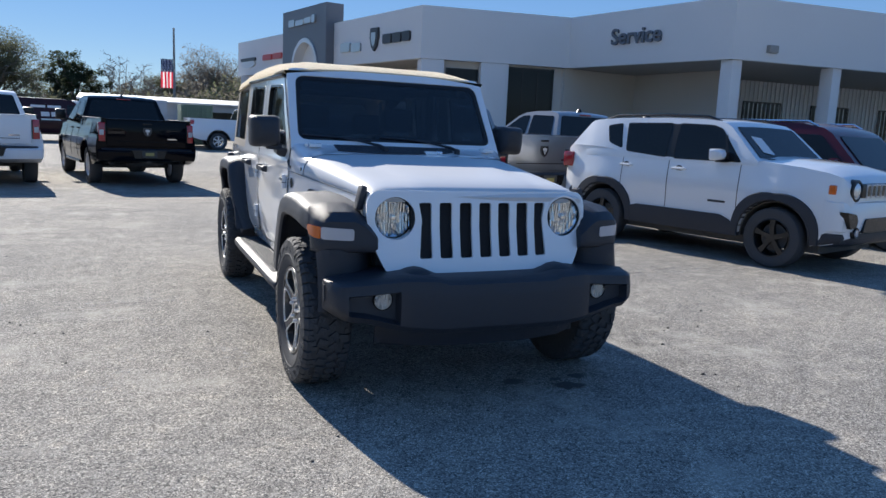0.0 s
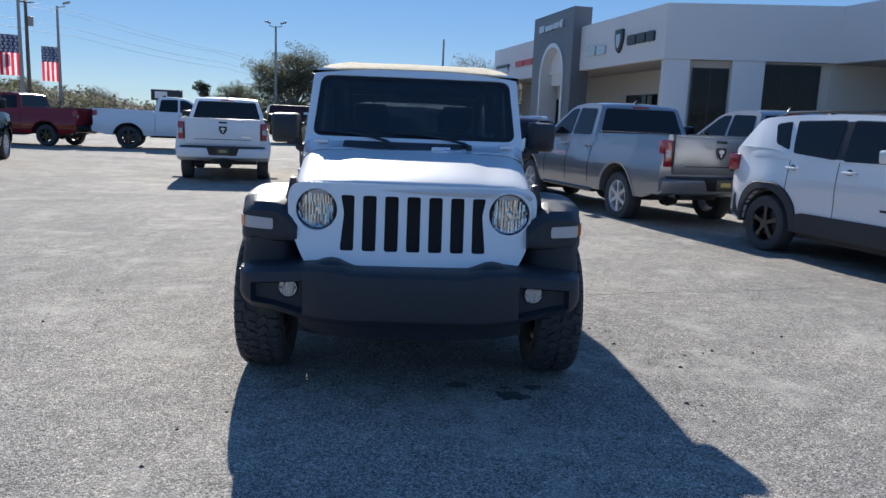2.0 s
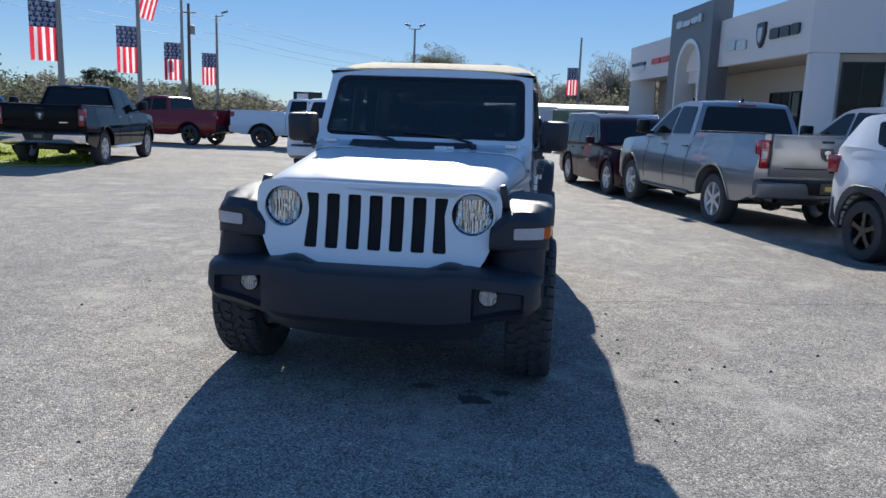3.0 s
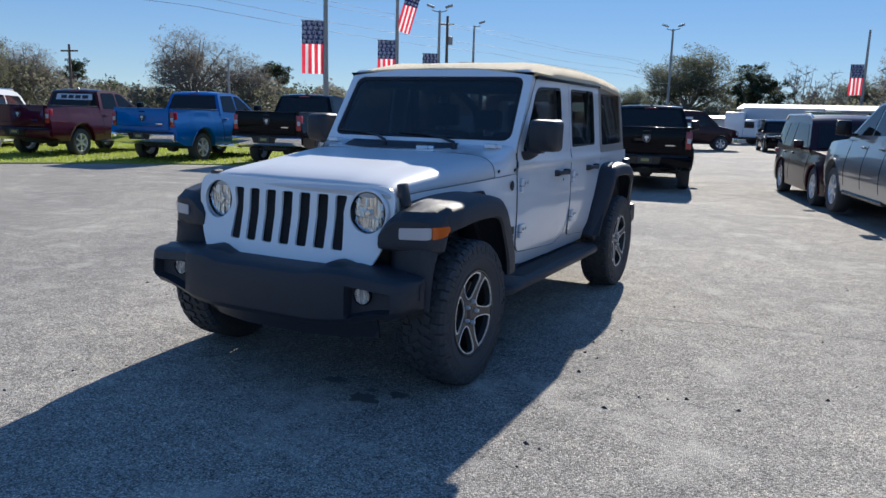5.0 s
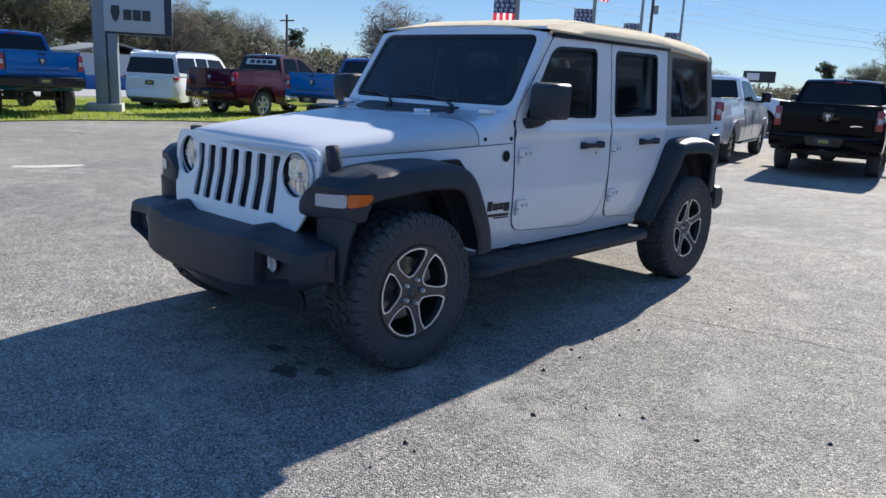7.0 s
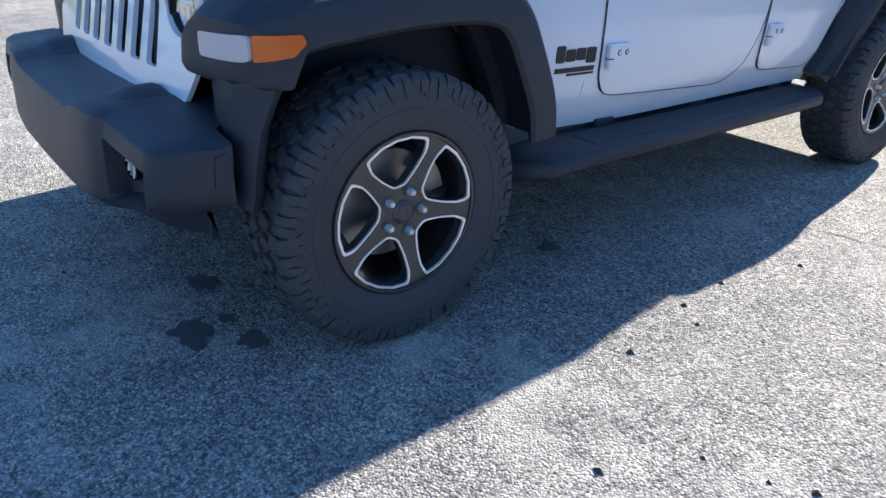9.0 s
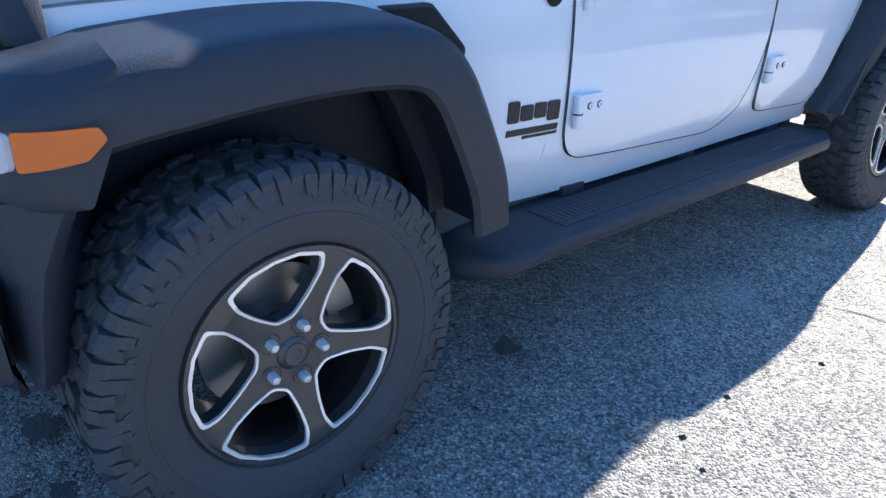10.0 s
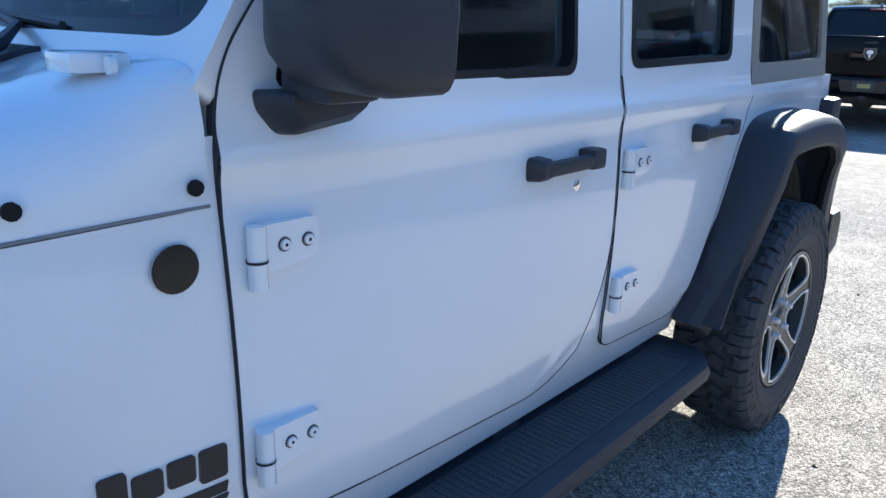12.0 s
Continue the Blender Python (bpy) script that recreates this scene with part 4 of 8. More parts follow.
    for wy in (wf, wr):
        part("axle", lathe([(0.045, -0.74), (0.05, -0.16), (0.13, -0.11), (0.15, 0.0), (0.13, 0.11), (0.05, 0.16), (0.045, 0.74)], 12, 'X', (0, wy, wheel_r - 0.02), caps=True), "well", car)
    part("spare_tyre", lathe([(0.20, 0.44), (0.36, 0.44), (0.38, 0.54), (0.36, 0.62), (0.20, 0.62)], 20, 'Z', (0, 2.42, z0), closed=True), "tyre", car)
    part("windscreen", loft([[(x, y + o, z) for x, y, z in ((-0.85, -1.12, 1.38 + z0), (0.85, -1.12, 1.38 + z0), (0.72, -0.51, 1.805 + z0), (-0.72, -0.51, 1.805 + z0))] for o in (-0.012, 0.004)]), "window", car)
    rear = [(-0.83, 1.43), (0.83, 1.43), (0.70, 1.865), (-0.70, 1.865)]
    ry = lambda z: cab_end + 0.012 - (z - 1.34) / 0.54 * 0.14
    part("rear_window", loft([[(x, ry(z) + o, z + z0) for x, z in rounded(rear, 0.05)] for o in (0.0, 0.01)]), "window", car)
    if film:
        film_ob = part("window_film", loft([[(x, ry(z) + o, z + z0) for x, z in rounded([(-0.66, 1.64), (0.62, 1.64), (0.58, 1.82), (-0.62, 1.82)], 0.03)] for o in (0.012, 0.016)]), "paper", car, "pale window film with dark lettering bars")
        for x0, x1 in ((-0.50, -0.30), (-0.24, -0.06), (0.0, 0.18), (0.24, 0.44)):
            part("film_bar", loft([[(x, ry(z) + o, z + z0) for x, z in ((x0, 1.68), (x1, 1.68), (x1 - 0.01, 1.785), (x0 - 0.01, 1.785))] for o in (0.017, 0.021)]), "sign_dark", film_ob)
    part("brake_lamp", box(-0.16, 0.16, cab_end - 0.14, cab_end - 0.1, 1.885 + z0, 1.915 + z0, 0.006), "red_lamp", car)
    part("antenna_fin", loft([[(x * w, 0.45 + k * 0.05, 1.97 + z0 + h) for x, h in ((-1, 0), (1, 0), (0, hh))] for k, (w, hh) in enumerate(((0.01, 0.01), (0.035, 0.06), (0.03, 0.07), (0.01, 0.02)))]), "trim", car)
    gate = part("tailgate", box(-0.82, 0.82, tail - 0.02, tail + 0.035, 0.86 + z0, 1.44 + z0, 0.02), mat, car)
    part("spoiler_lip", box(-0.82, 0.82, tail - 0.02, tail + 0.06, 1.425 + z0, 1.45 + z0, 0.01), mat, gate)
    # no hollow is cut: a thin dark strip stands for a crease's shade
    part("crease_shade", box(-0.62, 0.62, tail + 0.03, tail + 0.038, 0.97 + z0, 0.984 + z0, 0.003), "shadow_gap", gate)
    emblem = part("emblem", prism([(a * 0.20, 1.18 + z0 + b * 0.15) for a, b in shield], 'Y', tail + 0.03, tail + 0.050), "rim_grey", gate)
    part("emblem_field", prism([(a * 0.155, 1.182 + z0 + b * 0.118) for a, b in shield], 'Y', tail + 0.045, tail + 0.053), "trim", emblem)
    part("emblem_mark", prism([(a * 0.5, 1.18 + z0 + b) for a, b in ((-0.10, 0.045), (-0.03, 0.065), (0.03, 0.065), (0.10, 0.045), (0.07, -0.005), (0.025, 0.02), (0.03, -0.05), (-0.03, -0.05), (-0.025, 0.02), (-0.07, -0.005))], 'Y', tail + 0.048, tail + 0.056), "rim", emblem)
    part("handle", box(-0.09, 0.09, tail + 0.03, tail + 0.05, 1.34 + z0, 1.375 + z0, 0.008), "trim", gate)
    part("badge_bar", box(-0.62, -0.42, tail + 0.033, tail + 0.042, 1.03 + z0, 1.055 + z0), "chrome", gate)
    bp = bmesh.new()
    prof = [(-1.02, -0.28), (-1.0, 0.03), (-0.7, 0.14), (-0.3, 0.16), (0.3, 0.16), (0.7, 0.14), (1.0, 0.03), (1.02, -0.28)]
    add_loft(bp, [[(x, tail + y, z) for z, y in ((0.545 + z0, y0 - 0.06), (0.575 + z0, y0 + 0.015), (0.66 + z0, y0 + 0.035), (0.755 + z0, y0 + 0.035), (0.80 + z0, y0 - 0.01), (0.81 + z0, y0 - 0.05), (0.81 + z0, -0.3), (0.545 + z0, -0.3))] for x, y0 in prof])
    bumper_ob = part("rear_bumper", bp, bumper, car)
    part("step_pad", loft([[(x, tail + y, z + z0) for y, z in ((y0 + 0.0, 0.775), (y0 + 0.018, 0.80), (y0 - 0.02, 0.826), (-0.1, 0.832), (-0.1, 0.80))] for x, y0 in ((-0.93, 0.045), (-0.7, 0.14), (-0.3, 0.165), (0.3, 0.165), (0.7, 0.14), (0.93, 0.045))]), "plastic", bumper_ob)
    part("plate_recess", loft([[(x, tail + y, z + z0) for x, z in ((-0.36, 0.80), (-0.30, 0.625), (0.30, 0.625), (0.36, 0.80))] for y in (0.12, 0.206)]), "trim", bumper_ob)
    add_plate(car, tail + 0.213, 0.715 + z0, 1)
    for sx in (-1, 1) if tips else ():
        part("exhaust_tip", lathe([(0.045, -0.2), (0.05, 0.0), (0.042, 0.0), (0.036, -0.2)], 14, 'Y', (sx * 0.74, tail + 0.10, 0.535 + z0), closed=True), "rim_grey", car)
    part("hitch", box(-0.05, 0.05, tail - 0.2, tail + 0.14, 0.52 + z0, 0.62 + z0, 0.008), "well", car)
    part("front_bumper", loft([[(x, nose + 0.0 + y, z + z0) for z, y in ((0.45, y0 + 0.05), (0.5, y0 - 0.06), (0.68, y0 - 0.07), (0.74, y0), (0.74, 0.3), (0.45, 0.3))] for x, y0 in ((-0.96, 0.22), (-0.8, 0.03), (0, -0.06), (0.8, 0.03), (0.96, 0.22))]), bumper, car)
    part("grille", box(-0.62, 0.62, nose - 0.04, nose + 0.05, 0.78 + z0, 1.06 + z0, 0.03), "trim", car)
    for sx in (-1, 1):
        part("headlamp", box(sx * 0.62, sx * 0.90, nose - 0.01, nose + 0.2, 0.90 + z0, 1.05 + z0, 0.03), "white_lamp", car)
    return car


def suv(label, mat, length=4.95, width=1.95, height=1.80, wheelbase=3.0, boxy=0.3, clad="plastic", rims="rim", wheel_r=0.37, rack=True, group="parked cars", name="suv", belt_k=0.60, scr_off=0.52, rake=0.62, cuts=(0.98, 1.88)):
    """A five-door estate-like car; boxy tells how upright its ends stand."""
    car = thing(name, label, "car", group)
    hl = length / 2
    front_over = (length - wheelbase) * 0.46
    wf, wr = -wheelbase / 2, wheelbase / 2
    nose, tail = wf - front_over, wr + (length - wheelbase) * 0.54
    w2 = width / 2
    belt = height * belt_k
    hood = height * (belt_k - 0.015 + 0.02 * max(0.0, boxy - 0.6))
    arch = wheel_r + 0.06
    base = line_curve([(nose, 0.36), (nose + 0.3, 0.24), (tail - 0.3, 0.26), (tail, 0.42)])
    low = sill(base, (wf, wr), wheel_r, arch)
    scr = wf + scr_off
    high = line_curve([(nose, hood - 0.26), (nose + 0.06, hood - 0.11), (nose + 0.35, hood - 0.03), (scr, hood + 0.04), (scr + 0.06, belt - 0.03), (tail - 0.05, belt + 0.02), (tail, belt - 0.08)])
    wide = smooth_curve([(nose, w2 * 0.80), (nose + 0.3, w2 * 0.95), (wf, w2 * 0.99), (0, w2), (wr, w2 * 0.99), (tail - 0.25, w2 * 0.95), (tail, w2 * 0.86)])

    def half(y, z):
        t = min(1, max(0, (z - 0.25) / (belt - 0.25)))
        return wide(y) * (0.95 + 0.05 * math.sin(math.pi * min(1, t * 1.1)) - 0.02 * t)

    def top(y, c, zh):
        return zh + (0.04 * (1 - abs(c) ** 3) * min(1, (y - nose) / 0.3) if y < scr else 0)
    part("body", shell(arch_stations(nose, tail, (wf, wr), arch), low, high, half, 8, top=top), mat, car, sharp=32)
    a0, a1 = scr - 0.02, scr + rake + 0.15 * (1 - boxy)
    r1 = tail - 0.20 - 0.25 * (1 - boxy)
    croof = line_curve([(a0, belt - 0.02), (a1 - 0.15, height * 0.91), (a1, height * 0.955), (a1 + 0.35, height * 0.99), (0.5, height), (r1 - 0.3, height * 0.985), (r1, height * 0.945), (r1 + 0.06, height * 0.90), (tail - 0.06, belt)])

    def chalf(y, z):
        t = max(0, (z - belt) / (height - belt))
        return wide(y) * 0.955 - 0.17 * t ** 1.2 - (0.04 if y > tail - 0.25 else 0)
    n = 34
    cys = sorted({round(a0 + (tail - 0.06 - a0) * k / n, 4) for k in range(n + 1)} | {a1, a1 - 0.15, r1, r1 + 0.06})
    part("cabin", shell(cys, lambda y: belt - 0.04, croof, chalf, 12, top=lambda y, c, zh: zh + 0.025 * (1 - c * c)), mat, car, sharp=30)
    zt = height * 0.905
    splits = [a1 + 0.05, a1 + cuts[0], a1 + cuts[1], r1 - 0.02]
    for sx in (-1, 1):
        f = [(a0 + 0.22, belt + 0.03), (splits[1] - 0.05, belt + 0.03), (splits[1] - 0.05, zt), (a1 + 0.0, zt - 0.02)]
        part("window", side_pane(rounded(f, 0.04), chalf, sx), "window", car)
        f = [(splits[1] + 0.03, belt + 0.03), (splits[2] - 0.1, belt + 0.03), (splits[2] - 0.12, zt + 0.005), (splits[1] + 0.03, zt + 0.005)]
        part("window", side_pane(rounded(f, 0.04), chalf, sx), "window", car)
        f = [(splits[2] - 0.02, belt + 0.05), (r1 + 0.06, belt + 0.08), (r1 - 0.06, zt - 0.02), (splits[2] - 0.02, zt)]
        part("window", side_pane(rounded(f, 0.05), chalf, sx), "window", car)
        for yy in (a0 + 0.12, splits[1] - 0.02, splits[2] - 0.1):
            part("door_seam", side_pane([(yy, 0.35), (yy + 0.01, 0.35), (yy + 0.01, belt - 0.03), (yy, belt - 0.03)], half, sx, 0.003), "shadow_gap", car)
        for yy in (splits[1] - 0.28, splits[2] - 0.3):
            o = half(yy, belt - 0.12)
            part("door_handle", box(sx * o, sx * (o + 0.035), yy, yy + 0.19, belt - 0.135, belt - 0.1, 0.01), mat, car)
        part("mirror", box(sx * (w2 + 0.0), sx * (w2 + 0.2), a0 + 0.32, a0 + 0.44, belt + 0.02, belt + 0.19, 0.045), mat, car)
        part("mirror_arm", box(sx * (w2 - 0.1), sx * (w2 + 0.06), a0 + 0.34, a0 + 0.42, belt - 0.0, belt + 0.05, 0.01), "trim", car)
        if rack:
            zr = height + 0.012
            part("roof_rail", tube([(sx * (w2 * 0.78 - 0.02), a1 + 0.1, height * 0.965), (sx * (w2 * 0.78), a1 + 0.25, zr), (sx * w2 * 0.78, r1 - 0.2, zr), (sx * (w2 * 0.78), r1 - 0.02, height * 0.95)], 0.02, 8), "trim" if clad == "plastic" else "chrome", car)
        part("tail_lamp", box(sx * w2 * 0.58, sx * w2 * 0.935, tail - 0.22, tail - 0.005, belt - 0.17, belt - 0.07, 0.03), "red_lamp", car)
        for wy in (wf, wr):
            ring = []
            for k in range(19):
                a = math.pi * (k / 18) * 1.16 - 0.25
                c, s = math.cos(a), math.sin(a)
                y_, z_ = wy + arch * c, wheel_r + arch * s
                if z_ < base(wy):
                    z_ = base(wy)
                o = half(y_, z_)
                t = 0.03
                ring.append([(sx * (o + 0.006), y_, z_), (sx * (o + 0.022), y_ + t * c, z_ + t * s), (sx * (o - 0.03), y_ + t * 1.1 * c, z_ + t * 1.1 * s), (sx * (o - 0.1), y_, z_)])
            part("wheel_arch_trim", loft(ring), clad, car)
            road_wheel(car, sx * (w2 - 0.15), wy, wheel_r, 0.24, 5, sx, ("tyre", rims))
            wheel_well(car, sx, wy, wheel_r, arch - 0.03, w2 * 0.5, w2 * 0.93, base(wy) + 0.02)
        part("headlamp", box(sx * w2 * 0.5, sx * w2 * 0.88, nose - 0.0, nose + 0.22, hood - 0.2, hood - 0.12, 0.025), "white_lamp", car)
        part("fog_lamp", lathe([(0.0, -0.02), (0.045, -0.02), (0.05, 0.04)], 14, 'Y', (sx * w2 * 0.66, nose + 0.02, 0.5)), "white_lamp", car)
    part("underbody", box(-w2 * 0.8, w2 * 0.8, nose + 0.3, tail - 0.2, 0.2, 0.5), "well", car)
    slots = 7
    g = part("grille", box(-w2 * 0.52, w2 * 0.52, nose - 0.012, nose + 0.1, hood - 0.245, hood - 0.1, 0.02), "trim", car)
    for k in range(slots):
        x = (k - 3) * w2 * 0.14
        sf = part("slot_frame", box(x - 0.038, x + 0.038, nose - 0.022, nose, hood - 0.235, hood - 0.11, 0.012), "rim", g)
        part("slot", box(x - 0.026, x + 0.026, nose - 0.025, nose - 0.01, hood - 0.222, hood - 0.123, 0.006), "trim", sf)
    part("front_bumper", loft([[(x, nose + y, z) for z, y in ((0.3, y0 + 0.06), (0.36, y0 - 0.05), (0.52, y0 - 0.06), (0.6, y0), (0.6, 0.3), (0.3, 0.3))] for x, y0 in ((-w2 * 0.9, 0.25), (-w2 * 0.7, 0.05), (0, -0.03), (w2 * 0.7, 0.05), (w2 * 0.9, 0.25))]), mat, car)
    part("rear_bumper", loft([[(x, tail + y, z) for z, y in ((0.34, y0 - 0.06), (0.4, y0 + 0.04), (0.6, y0 + 0.04), (0.66, y0), (0.66, -0.3), (0.34, -0.3))] for x, y0 in ((-w2 * 0.92, -0.22), (-w2 * 0.75, -0.02), (0, 0.02), (w2 * 0.75, -0.02), (w2 * 0.92, -0.22))]), clad, car)
    wsc = [(-w2 * 0.80, belt + 0.05), (w2 * 0.80, belt + 0.05), (w2 * 0.70, height * 0.89), (-w2 * 0.70, height * 0.89)]
    wy_ = lambda z: a0 + (z - belt + 0.02) / (height * 0.91 - belt + 0.02) * (a1 - 0.15 - a0)
    part("windscreen", loft([[(x, wy_(z) - o, z) for x, z in rounded(wsc, 0.05)] for o in (0.012, 0.03)]), "window", car)
    rw = [(-w2 * 0.84, belt + 0.04), (w2 * 0.84, belt + 0.04), (w2 * 0.73, height * 0.885), (-w2 * 0.73, height * 0.885)]
    ry_ = lambda z: tail - 0.06 + (z - belt) / (height * 0.90 - belt) * (r1 + 0.06 - tail + 0.06)
    part("rear_window", loft([[(x, ry_(z) + o, z) for x, z in rounded(rw, 0.05)] for o in (0.004, 0.018)]), "window", car)
    part("badge_bar", box(-w2 * 0.75, w2 * 0.75, tail - 0.005, tail + 0.02, belt - 0.13, belt - 0.10, 0.006), "chrome", car)
    add_plate(car, tail + 0.012, belt - 0.27, 1)
    part("antenna_fin", loft([[(x * w, r1 - 0.35 + k * 0.05, height * 0.985 + h) for x, h in ((-1, 0), (1, 0), (0, hh))] for k, (w, hh) in enumerate(((0.01, 0.01), (0.03, 0.06), (0.03, 0.07), (0.01, 0.02)))]), "trim", car)
    return car


def compact_suv(label, mat):
    """A small upright five-door car, 4.2 m long, with thick black cladding and round lamps."""
    car = thing("suv", label, "car", "parked cars")
    wf, wr, r, nose, tail = -1.33, 1.23, 0.355, -2.10, 2.06
    arch = 0.435
    base = line_curve([(nose, 0.44), (nose + 0.12, 0.36), (-1.8, 0.32), (1.8, 0.34), (tail, 0.46)])
    low = sill(base, (wf, wr), r, arch)
    high = line_curve([(nose, 0.90), (nose + 0.025, 1.03), (nose + 0.08, 1.10), (nose + 0.2, 1.145), (-1.6, 1.19), (-1.08, 1.235), (-1.02, 1.20), (0.1, 1.195), (0.9, 1.25), (1.3, 1.30), (1.92, 1.31), (2.02, 1.26), (tail, 1.16)])
    wide = smooth_curve([(nose, 0.67), (nose + 0.06, 0.76), (nose + 0.2, 0.83), (wf, 0.885), (-0.6, 0.885), (0.4, 0.885), (wr, 0.895), (1.75, 0.86), (1.95, 0.81), (tail, 0.74)])

    def half(y, z):
        t = min(1.0, max(0.0, (z - 0.30) / 0.92))
        swell = sum(0.022 * math.exp(-((y - w) / 0.40) ** 2) for w in (wf, wr)) * math.exp(-((z - 0.86) / 0.20) ** 2)
        dent = -0.016 * math.exp(-((z - 0.68) / 0.13) ** 2) * (1 if wf + 0.5 < y < wr - 0.5 else 0.2)
        return wide(y) * (0.955 + 0.045 * math.sin(math.pi * min(1.0, 0.1 + t * 0.85)) - 0.012 * t * t) + swell + dent

    def top(y, c, zh):
        if y > -1.03:
            return zh
        return zh + (0.05 * (1 - abs(c) ** 2.5) + 0.012 * (abs(c) < 0.6)) * min(1.0, (y - nose) / 0.35)
    ys = sorted(set(arch_stations(nose, tail, (wf, wr), arch, 0.11)) | {nose + 0.025, nose + 0.08, -1.08, -1.02, 2.02})
    part("body", shell(ys, low, high, half, 12, top=top), mat, car, sharp=34)
    croof = line_curve([(-1.06, 1.22), (-0.63, 1.615), (-0.52, 1.675), (-0.32, 1.705), (0.3, 1.72), (1.1, 1.705), (1.50, 1.675), (1.62, 1.64), (1.66, 1.60), (1.96, 1.28)])

    def chalf(y, z):
        t = max(0.0, (z - 1.20) / 0.50)
        return wide(max(-0.9, min(1.7, y))) * 0.962 - 0.125 * t ** 1.25 - 0.05 * max(0.0, (y - 1.45) / 0.5) ** 2
    cys = sorted({round(-1.06 + 0.0755 * k, 4) for k in range(41)} | {-0.63, -0.52, -0.32, 1.50, 1.62, 1.66})
    part("cabin", shell([y for y in cys if y <= 1.961], lambda y: 1.17, croof, chalf, 12, top=lambda y, c, zh: zh + 0.025 * (1 - c * c)), mat, car, sharp=30)
    for sx in (-1, 1):
        for f in ([(-0.845, 1.213), (0.10, 1.208), (0.10, 1.640), (-0.36, 1.628), (-0.50, 1.585)], [(0.225, 1.215), (0.865, 1.268), (0.93, 1.628), (0.225, 1.640)], [(0.965, 1.300), (1.185, 1.375), (1.27, 1.585), (1.05, 1.622)]):
            part("window", side_pane(rounded(f, 0.035), chalf, sx, 0.008, 0.010), "window", car)
            part("window_seal", side_pane(rounded([(p[0] + 0.014 * (1 if p[0] > sum(q[0] for q in f) / len(f) else -1), p[1] + 0.014 * (1 if p[1] > 1.42 else -1)) for p in f], 0.04), chalf, sx, 0.004, 0.008), "trim", car)
        part("pillar_trim", side_pane([(0.105, 1.21), (0.22, 1.215), (0.22, 1.64), (0.105, 1.64)], chalf, sx, 0.0045, 0.008), "trim", car)
        part("mirror_gusset", side_pane([(-0.70, 1.22), (-0.655, 1.22), (-0.575, 1.52), (-0.60, 1.52)], chalf, sx, 0.012, 0.012), "trim", car)
        for yy, zt in ((-0.86, 1.19), (0.16, 1.19), (0.90, 1.23)):
            part("door_seam", side_pane([(yy, 0.56), (yy + 0.008, 0.56), (yy + 0.008, zt), (yy, zt)], half, sx, 0.0025), "shadow_gap", car)
        for yy in (-0.10, 0.74):
            o = half(yy + 0.1, 1.07)
            h = part("door_handle", tube([(sx * o, yy, 1.072), (sx * (o + 0.035), yy + 0.03, 1.075), (sx * (o + 0.035), yy + 0.17, 1.075), (sx * o, yy + 0.20, 1.072)], 0.017, 8), mat, car)
            part("handle_cup", lathe([(0.0, 0.0), (0.045, 0.001), (0.052, 0.003)], 16, 'X', (sx * (o + 0.0) if sx > 0 else -(o + 0.003), yy + 0.10, 1.065)), "rim_grey", h)
        mirror = part("mirror", loft([[(sx * x, y, z) for x, z in rounded([(0.90 + i, 1.215 + i), (1.07 - i, 1.205 + i), (1.08 - i, 1.345 - i), (0.90 + i, 1.355 - i)], 0.04)] for y, i in ((-0.70, 0.04), (-0.67, 0.012), (-0.61, 0.0), (-0.55, 0.0))]), mat, car)
        part("mirror_foot", loft([[(sx * x, y, z) for y, z in ((-0.68, 1.19), (-0.58, 1.19), (-0.57, 1.235), (-0.67, 1.235))] for x in (0.83, 0.98)]), "trim", mirror)
        part("roof_rail", tube([(sx * 0.66, -0.42, 1.685), (sx * 0.672, -0.25, 1.742), (sx * 0.672, 0.4, 1.757), (sx * 0.668, 1.2, 1.742), (sx * 0.65, 1.42, 1.68)], 0.019, 8), "trim", car)
        tl = part("tail_lamp", box(sx * 0.60, sx * 0.845, tail - 0.20, tail - 0.01, 0.98, 1.20, 0.03), "red_lamp", car)
        part("lamp_frame", box(sx * 0.58, sx * 0.80, tail - 0.03, tail + 0.005, 0.96, 1.22, 0.01), "trim", tl)
        # cladding: squared arches and sill
        for wy in (wf, wr):
            ring = []
            for k in range(25):
                a = math.pi * 1.12 * k / 24 - math.pi * 0.06
                c, q = math.cos(a), math.sin(a)
                y_, z_ = wy + arch * c, max(0.33, r + arch * q)
                t = 0.085 + 0.045 * abs(math.sin(2 * a))
                yo, zo = y_ + t * c, max(0.33, z_ + t * q)
                o, o2 = half(y_, z_), half(max(nose + 0.05, min(tail - 0.05, yo)), zo)
                ring.append([(sx * (o + 0.010), y_, z_), (sx * (o + 0.024), y_ + 0.012 * c, z_ + 0.012 * q), (sx * (o2 + 0.022), yo - 0.01 * c, zo - 0.01 * q), (sx * (o2 + 0.004), yo, zo), (sx * (o2 - 0.03), yo, zo), (sx * (o - 0.12), y_, z_)])
            part("wheel_arch_trim", loft(ring), "plastic", car, sharp=40)
            road_wheel(car, sx * 0.765, wy, r, 0.235, 5, sx, ("tyre", "rim_black"))
            wheel_well(car, sx, wy, r, arch - 0.02, 0.45, 0.83, base(wy) + 0.01)
        part("sill_cladding", side_pane([(wf + 0.44, 0.315), (wr - 0.44, 0.315), (wr - 0.50, 0.52), (wr - 0.62, 0.555), (wf + 0.68, 0.555), (wf + 0.54, 0.50)], half, sx, 0.018, 0.06), "plastic", car)
        o = half(-0.60, 0.72)
        part("badge_bar", side_pane([(-0.70, 0.695), (-0.46, 0.695), (-0.46, 0.722), (-0.70, 0.722)], half, sx, 0.004, 0.006), "sign_dark", car)
        o = half(-1.93, 0.96)
